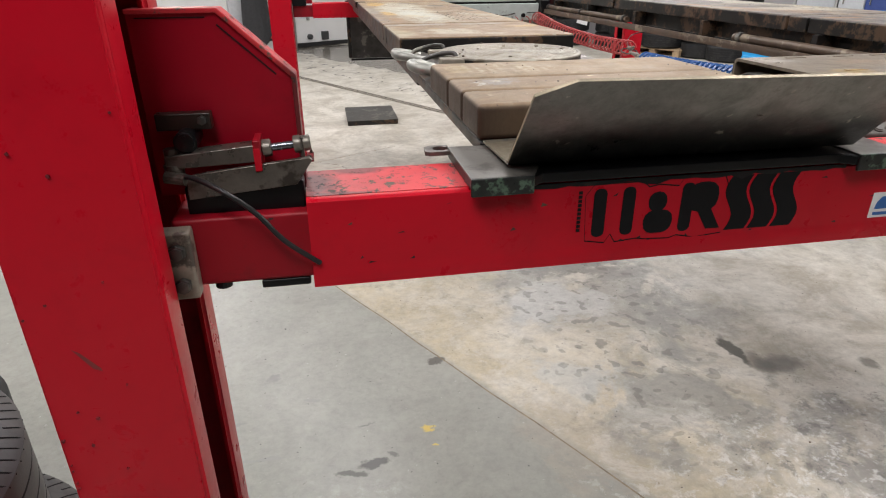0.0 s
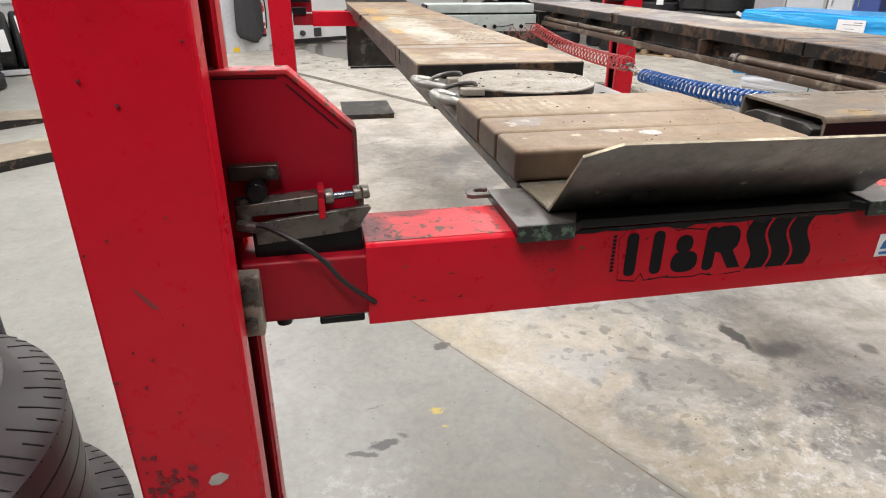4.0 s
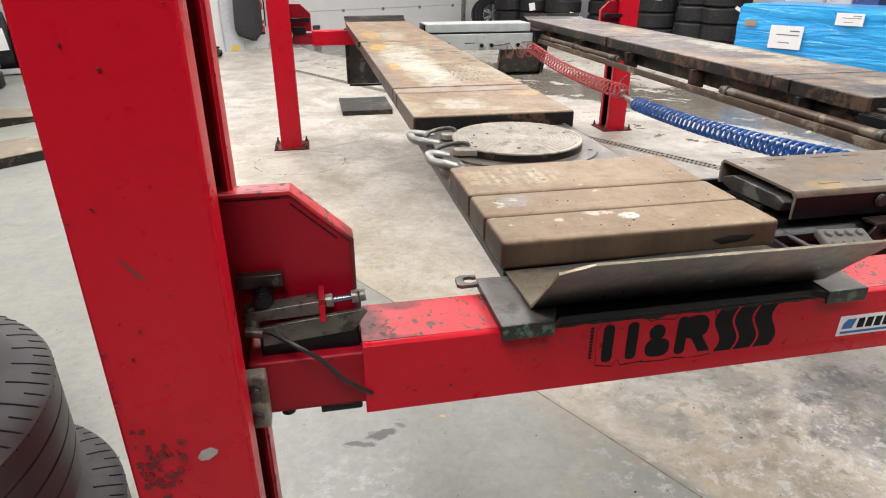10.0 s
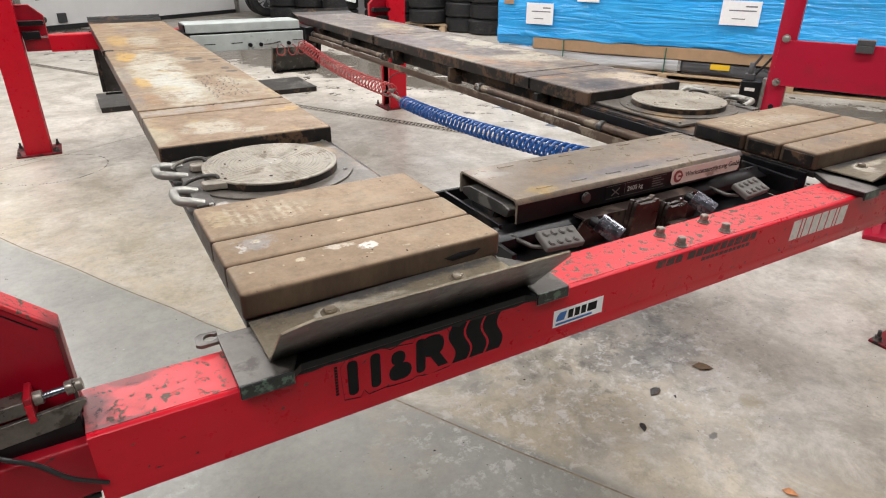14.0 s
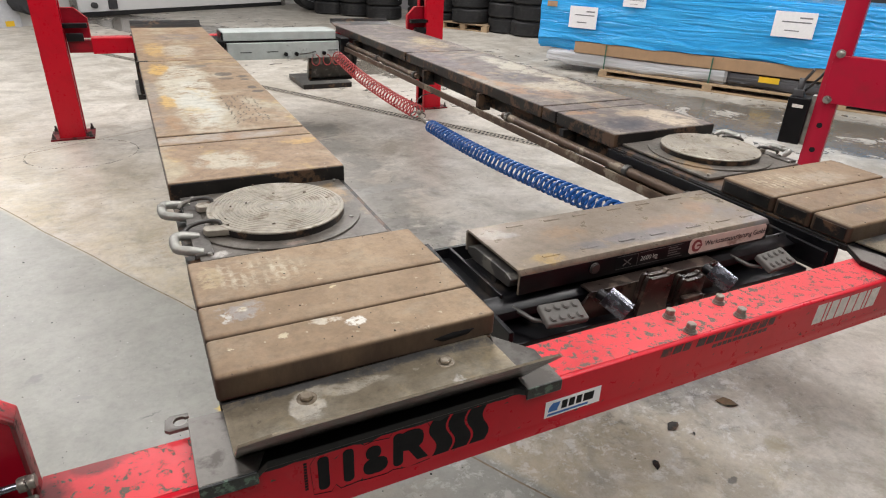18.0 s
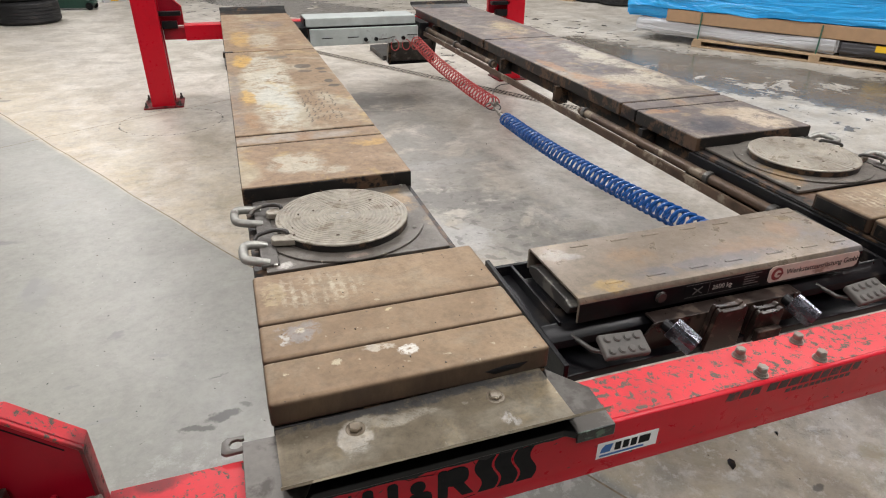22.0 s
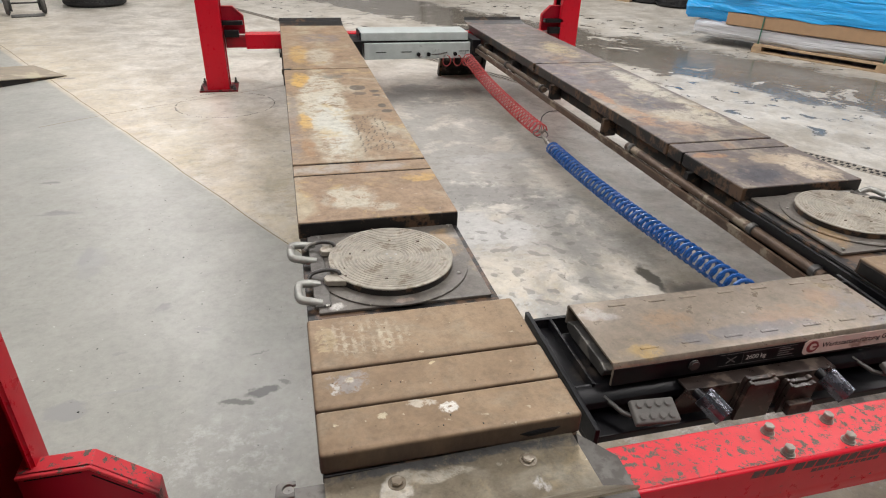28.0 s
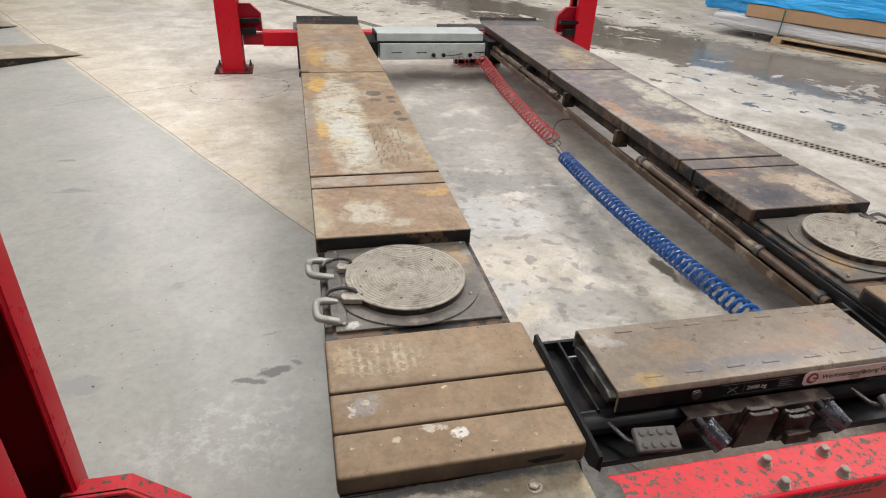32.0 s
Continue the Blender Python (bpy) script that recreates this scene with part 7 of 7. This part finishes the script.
def floor_jack():
    j = thing("floor_jack", "low dark green trolley jack lying by the wall", "floor jack", (-2.4, 11.75, 0), -8)
    part("body", bm_prism([(-0.4, 0.03), (0.3, 0.03), (0.38, 0.12), (0.1, 0.22), (-0.38, 0.24)], "y", -0.12, 0.12, 0.01), M["green"], j)
    part("arm", bm_prism([(-0.3, 0.2), (0.3, 0.13), (0.32, 0.17), (-0.28, 0.28)], "y", -0.05, 0.05, 0.01), M["black"], j)
    part("saddle", bm_cyl((0.3, 0, 0.17), (0.3, 0, 0.2), 0.06, n=20, bevel=0.005), M["black"], j)
    for x in (-0.32, 0.3):
        for y in (-0.16, 0.12):
            part("wheel", bm_cyl((x, y, 0.06), (x, y + 0.04, 0.06), 0.06, n=20, bevel=0.006), M["black"], j)
    return j


floor_jack()


def extinguisher():
    o = hall(5.28, 11.88)
    e = thing("fire_extinguisher", "red fire extinguisher with a white label on the wall", "extinguisher", (o.x, o.y, 0.3), YARD)
    part("cylinder", joined(bm_cyl((0, 0, 0.03), (0, 0, 0.62), 0.11, n=28, bevel=0.025), bm_cyl((0, 0, 0.62), (0, 0, 0.7), 0.1, 0.035, 28)), M["red_plain"], e)
    part("label_band", bm_cyl((0, 0, 0.28), (0, 0, 0.48), 0.1115, n=28), M["paper"], e)
    part("label_band", bm_cyl((0, 0, 0.17), (0, 0, 0.21), 0.1115, n=28), M["paper"], e)
    part("valve", joined(bm_cyl((0, 0, 0.7), (0, 0, 0.76), 0.03, n=14), bm_box(-0.09, -0.015, 0.75, 0.05, 0.015, 0.79, 0.004)), M["black"], e)
    part("hose", bm_tube(smooth_line([(0.03, -0.02, 0.75), (0.12, -0.03, 0.7), (0.135, -0.03, 0.45), (0.125, -0.03, 0.15)], 6), 0.014, 8), M["hose_black"], e)
    part("base_ring", bm_cyl((0, 0, 0.0), (0, 0, 0.05), 0.112, n=28), M["black"], e)
    part("wall_bracket", bm_box(-0.05, 0.08, 0.3, 0.05, 0.12, 0.5), M["zinc"], e)
    return e


extinguisher()


def hanging_cover():
    o = hall(5.0, 11.85)
    c = thing("hanging_cover", "dark grey cloth cover hanging on the wall", "cover", (o.x, o.y, 0), YARD)
    bm = bmesh.new()
    n, rows = 14, [(2.2, 0.2), (1.4, 0.26), (0.8, 0.29), (0.42, 0.3), (0.3, 0.24), (0.2, 0.05)]
    grid = []
    for z, w in rows:
        grid.append([bm.verts.new(((-1 + 2 * i / n) * w + (0.08 if z < 0.25 else 0), -0.1 - 0.09 * math.cos(math.pi * (i / n - 0.5)) + 0.018 * math.sin(i * 2.4 + z * 3), z)) for i in range(n + 1)])
    for a, b in zip(grid, grid[1:]):
        for i in range(n):
            bm.faces.new((a[i], a[i + 1], b[i + 1], b[i]))
    bmesh.ops.recalc_face_normals(bm, faces=bm.faces[:])
    bmesh.ops.solidify(bm, geom=bm.faces[:], thickness=0.012)
    part("cloth", bm, M["cloth_dark"], c)
    part("hook", bm_cyl((0, 0.12, 2.18), (0, -0.12, 2.2), 0.012, n=8), M["zinc"], c)
    return c


hanging_cover()
o = hall(4.72, 11.95)
solid("wall_post", joined(bm_box(-0.2, -0.05, 0.0, 0.2, 0.04, 2.8, 0.006)), M["tarp_grey"], "pale grey sheet-metal post against the wall", "post", "structure", at=(o.x, o.y, 0), turn=YARD)
solid("floor_mark", bm_box(-0.07, -0.002, 0.0, 0.07, 0.002, 0.09), M["yellow"], "yellow paint mark at the foot of the wall post", "paint mark", "structure", at=tuple(hall(4.72, 11.895, 0.02)), turn=YARD)


# low runways of a second lift on the floor, with wedge ends
def low_runway(x, y, label):
    r = thing("floor_lift_runway", label, "lift runway", (x, y, 0), 221, "floor lift runways")
    part("side_plate", bm_prism([(0.02, 0.0), (4.0, 0.0), (4.0, 0.085), (0.85, 0.085)], "y", 0.0, 0.62, 0.002), M["edge_dark"], r, "black side of the low runway")
    part("wedge_sheet", bm_prism([(0.0, 0.004), (0.85, 0.087), (0.85, 0.093), (0.0, 0.008)], "y", -0.002, 0.625), M["dusty_sheet"], r, "dusty grey-brown wedge sheet")
    part("top_sheet", bm_box(0.852, -0.002, 0.086, 4.0, 0.625, 0.093, 0.001), M["dusty_sheet"], r)
    return r


M["dusty_sheet"] = shade("dusty_trodden_sheet", (0.27, 0.225, 0.165), 0.6, 0.1, 0.3, 6, 120, 0.15, (0.4, 0.35, 0.25), 0.35, two_scale=2.0)
low_runway(-2.375, 5.93, "low black runway of a floor lift with a dusty wedge end")
low_runway(-3.36, 7.31, "low black runway of a floor lift with a dusty wedge end")


# ---------------------------------------------------------------- tyres beside the near column
M["cover_grey"] = shade("dusty_grey_plastic", (0.2, 0.19, 0.19), 0.5, 0.0, 0.2, 6, 160, 0.08, (0.27, 0.26, 0.25), 0.3)
M["rubber_dusty"] = shade("dusty_tyre_rubber", (0.036, 0.033, 0.035), 0.45, 0.0, 0.35, 9, 200, 0.2, (0.06, 0.056, 0.056), 0.3)
TYRE["near"] = tyre_mesh(0.34, 0.268, 0.225, 3, 128, "rubber_dusty", 0.0022, 0.6)
random.seed(11)
for i in range(4):
    ob = new("tyre", TYRE["near"])
    ob.matrix_basis = pose(-1.02 + (0.0, 0.03, 0.05, 0.0)[3 - i], -0.345 + (0.0, 0.05, 0.0, 0.02)[3 - i], i * 0.27 + 0.135, 0, 0, 37 * i)
    tagged(ob, "black used tyre with fine grooves in a stack beside the column", "tyre", "tyres beside the column")
    sipes = []
    for k in range(84):
        a = 2 * math.pi * k / 84
        line = [(0.296, 0.1118, 0.0), (0.318, 0.1, 0.022), (0.333, 0.088, 0.046), (0.3395, 0.077, 0.068)][k % 2:]
        sipes.append(bm_tube([(r * math.cos(a + da), r * math.sin(a + da), z) for r, z, da in line], 0.0017, 5))
    for zz in (-0.0402, 0.0, 0.0402):
        ring = [(0.3352 * math.cos(2 * math.pi * k / 96), 0.3352 * math.sin(2 * math.pi * k / 96), zz) for k in range(97)]
        part("groove_dust", bm_tube(ring, 0.0018, 5), M["dusty_sheet"], ob, "pale dust in the tread groove").matrix_parent_inverse = Matrix.Identity(4)
    sp = tagged(part("tread_cut", joined(*sipes), M["ink"], ob, "fine dark cuts in the tread shoulder"), kind="stuff")
    sp.matrix_parent_inverse = Matrix.Identity(4)


lid = thing("wheel_cover", "flat grey plastic cover lying in the top tyre", "cover", (-1.02, -0.345, 1.02))
part("disc", bm_cyl((0, 0, 0.0), (0, 0, 0.028), 0.19, 0.185, 64, 0.006), M["cover_grey"], lid)
part("skirt", bm_cyl((0, 0, -0.03), (0, 0, 0.0), 0.21, 0.2, 64), M["rubber"], lid)


tyre_stack(-1.53, 0.53, 3, "mid", 0.0, "black used car tyre in a stack behind the column")


# torn sticker, gouge and scuffs on the near column
def column_marks():
    y = -0.3652 + 0.2525
    x0 = -0.5045
    def patch(name, q, mat, lab="", lift=0.0):
        part(name, bm_prism([(a - x0, b) for a, b in q], "y", y - 0.0006 - lift, y - 0.0001), M[mat], near_left, lab)

    patch("torn_sticker", [(-0.496, 0.942), (-0.49, 0.953), (-0.478, 0.957), (-0.468, 0.951), (-0.47, 0.945), (-0.482, 0.936), (-0.492, 0.936)], "sticker_grey", "torn silver sticker")
    patch("gouge", [(-0.538, 1.249), (-0.53, 1.243), (-0.512, 1.22), (-0.511, 1.216), (-0.52, 1.22)], "ink_red", "dark gouge in the paint")
    random.seed(3)
    for k in range(64):
        cx, cz = random.choice((random.uniform(-0.57, -0.55), random.uniform(-0.565, -0.51))), random.gauss(0.935, 0.035)
        if k > 46:
            cx, cz = random.choice((-0.577, random.uniform(-0.575, -0.435))), random.uniform(0.9, 1.6)
        r = random.uniform(0.0015, 0.0075) if k < 47 else random.uniform(0.001, 0.0026)
        q = [(cx + r * random.uniform(0.5, 1.2) * math.cos(a), cz + r * random.uniform(0.5, 1.3) * math.sin(a)) for a in [2 * math.pi * i / 15 for i in range(15)]]
        patch("paint_chip", q, "chip_red", "", k * 0.00003)


M["chip_red"] = shade("rusty_chipped_red", (0.13, 0.008, 0.012), 0.6, 0.0, 0.3, 60, second=(0.24, 0.008, 0.014), amount=0.4, two_scale=60.0)
column_marks()


# ---------------------------------------------------------------- floor drain and litter
def drain():
    a, b = hall(4.33, 9.0), hall(4.33, -2.5)
    d = b - a
    g = thing("floor_drain", "narrow steel floor drain with a slotted grate", "drain", (a.x, a.y, 0), math.degrees(math.atan2(d.y, d.x)))
    tagged(g, kind="structure")
    n = int(d.length / 0.5)
    for i in range(n):
        part("grate", bm_box(i * 0.5, -0.065, 0.0005, i * 0.5 + 0.495, 0.065, 0.003), M["drain_steel"], g)
        holes = []
        for k in range(12):
            for s in (-0.028, 0.028):
                x = i * 0.5 + 0.012 + k * 0.04 + (0.02 if s > 0 else 0)
                holes.append(bm_box(x, s - 0.018, 0.003, x + 0.022, s + 0.018, 0.0035))
        part("slots", joined(*holes), M["ink"], g)
    return g


M["drain_steel"] = shade("dirty_galvanised_grate", (0.3, 0.27, 0.22), 0.6, 0.2, 0.3, 20)
drain()

def leaf(x, y, turn, size, material, label, name="dry_leaf"):
    q = [(0, 0), (0.4, 0.22), (0.75, 0.2), (1, 0), (0.7, -0.2), (0.35, -0.24)]
    bm = bmesh.new()
    mid = [bm.verts.new((t * size, 0, 0.004 + 0.002 * math.sin(t * 5))) for t in (0, 0.35, 0.7, 1)]
    up = [bm.verts.new((t * size, w * size, 0.008 + z)) for t, w, z in ((0.35, 0.24, 0.004), (0.7, 0.2, 0.0))]
    dn = [bm.verts.new((t * size, w * size, 0.006 + z)) for t, w, z in ((0.35, -0.24, 0.0), (0.7, -0.2, 0.003))]
    for f in ((mid[0], mid[1], up[0]), (mid[1], mid[2], up[1], up[0]), (mid[2], mid[3], up[1]), (mid[0], dn[0], mid[1]), (mid[1], dn[0], dn[1], mid[2]), (mid[2], dn[1], mid[3])):
        bm.faces.new(f)
    bmesh.ops.recalc_face_normals(bm, faces=bm.faces[:])
    bmesh.ops.solidify(bm, geom=bm.faces[:], thickness=0.001)
    lo = min(v.co.z for v in bm.verts)
    moved(bm, Matrix.Translation((0, 0, -lo + 0.0005)))
    return solid(name, bm, M[material], label, "litter", group="litter on the floor", at=(x, y, 0), turn=turn)


M["leaf_brown"] = shade("dry_brown_leaf", (0.16, 0.1, 0.05), 0.7, 0.0, 0.3, 60)
M["leaf_orange"] = shade("dry_orange_leaf", (0.5, 0.22, 0.09), 0.7, 0.0, 0.3, 60)
leaf(1.76, 0.16, -40, 0.085, "leaf_brown", "dry brown leaf on the concrete floor")
leaf(1.47, 0.11, 15, 0.07, "edge_dark", "thin dark sliver of litter on the floor", "litter_sliver")
leaf(1.48, -0.42, -60, 0.05, "leaf_orange", "small orange leaf on the concrete floor")
leaf(1.54, 0.05, 70, 0.02, "edge_dark", "small dark crumb of litter on the floor", "litter_crumb")
leaf(0.93, -0.25, -50, 0.03, "edge_dark", "small dark crumb of litter on the floor", "litter_crumb")
leaf(1.3, -0.02, 60, 0.05, "edge_dark", "thin dark sliver of litter on the floor", "litter_sliver")


def grit():
    """Loose crumbs of dirt over the slab."""
    random.seed(21)
    verts, faces = [], []
    for k in range(900):
        if k < 620:
            x, y = random.uniform(-1.6, 2.6), random.uniform(-0.6, 3.2)
        else:
            x, y = random.uniform(-3.5, 4.5), random.uniform(0.0, 7.5)
        r = random.uniform(0.001, 0.003) * (1.6 if random.random() < 0.08 else 1)
        n = len(verts)
        a0 = random.uniform(0, 6.28)
        for i in range(4):
            verts.append((x + r * math.cos(a0 + i * 1.57) * random.uniform(0.6, 1.5), y + r * math.sin(a0 + i * 1.57), 0.0006))
        verts.append((x, y, r * 0.9))
        faces += [(n, n + 1, n + 4), (n + 1, n + 2, n + 4), (n + 2, n + 3, n + 4), (n + 3, n, n + 4)]
    # broken ring of dots left by a drum
    for i in range(110):
        a = 2 * math.pi * i / 110
        if random.random() < 0.25:
            continue
        x, y = -0.49 + 0.39 * math.cos(a), 4.31 + 0.37 * math.sin(a)
        r = random.uniform(0.004, 0.011)
        n = len(verts)
        verts += [(x - r, y, 0.0006), (x, y - r, 0.0006), (x + r, y, 0.0006), (x, y + r, 0.0006), (x, y, 0.002)]
        faces += [(n, n + 1, n + 4), (n + 1, n + 2, n + 4), (n + 2, n + 3, n + 4), (n + 3, n, n + 4)]
    me = bpy.data.meshes.new("grit")
    me.from_pydata(verts, [], faces)
    me.materials.append(M["edge_dark"])
    return tagged(new("grit", me), "dark crumbs of dirt scattered over the concrete floor", "dirt", kind="stuff")


grit()


# tread prints, dirt crumbs and chips on the runways
def deck_dirt(r, cx, count, seed, tread):
    random.seed(seed)
    bms = []
    for k in range(count):
        x, y = random.uniform(-0.26, 0.26), random.choice((random.uniform(-0.12, 0.32), random.uniform(0.9, 3.0), random.uniform(3.2, 4.6)))
        s = random.uniform(0.0008, 0.0024)
        bms.append(bm_box(x, y, 0.14, x + s, y + s * random.uniform(0.6, 2), 0.14 + s * 0.7))
    ob = part("dirt_crumbs", joined(*bms), M["edge_dark"], r)
    tagged(ob, kind="stuff")
    if tread:
        bms = []
        for col in range(6):
            for k in range(20):
                if random.random() < 0.25:
                    continue
                x = 0.03 + col * 0.026 + 0.003 * (k % 3) + random.uniform(-0.002, 0.002)
                y = 1.53 + k * 0.026 + col * 0.006
                ln = random.uniform(0.014, 0.026)
                bms.append(bm_prism([(x, y), (x + 0.006, y + 0.002), (x + 0.014, y + ln), (x + 0.008, y + ln - 0.002)], "z", 0.1398, 0.1402))
        ob = part("tread_print", joined(*bms), M["tread_dirt"], r, "dark tyre tread print")
        tagged(ob, kind="stuff")


M["tread_dirt"] = shade("tyre_print_dirt", (0.075, 0.065, 0.05), 0.7, 0.0, 0.4, 60, second=(0.3, 0.25, 0.18), amount=0.3)
deck_dirt(runway_left, 0.275, 110, 8, True)
deck_dirt(runway_right, 2.0, 90, 9, False)


def motions():
    first = DROP[0][1]
    for ob in MOVING:
        x, y, z = ob.matrix_basis.translation
        e = ob.matrix_basis.to_euler()
        rz = math.degrees(e.z)
        walk(ob, [(t, pose(x, y, z + hgt - first, 0, 0, rz)) for t, hgt in DROP])


motions()
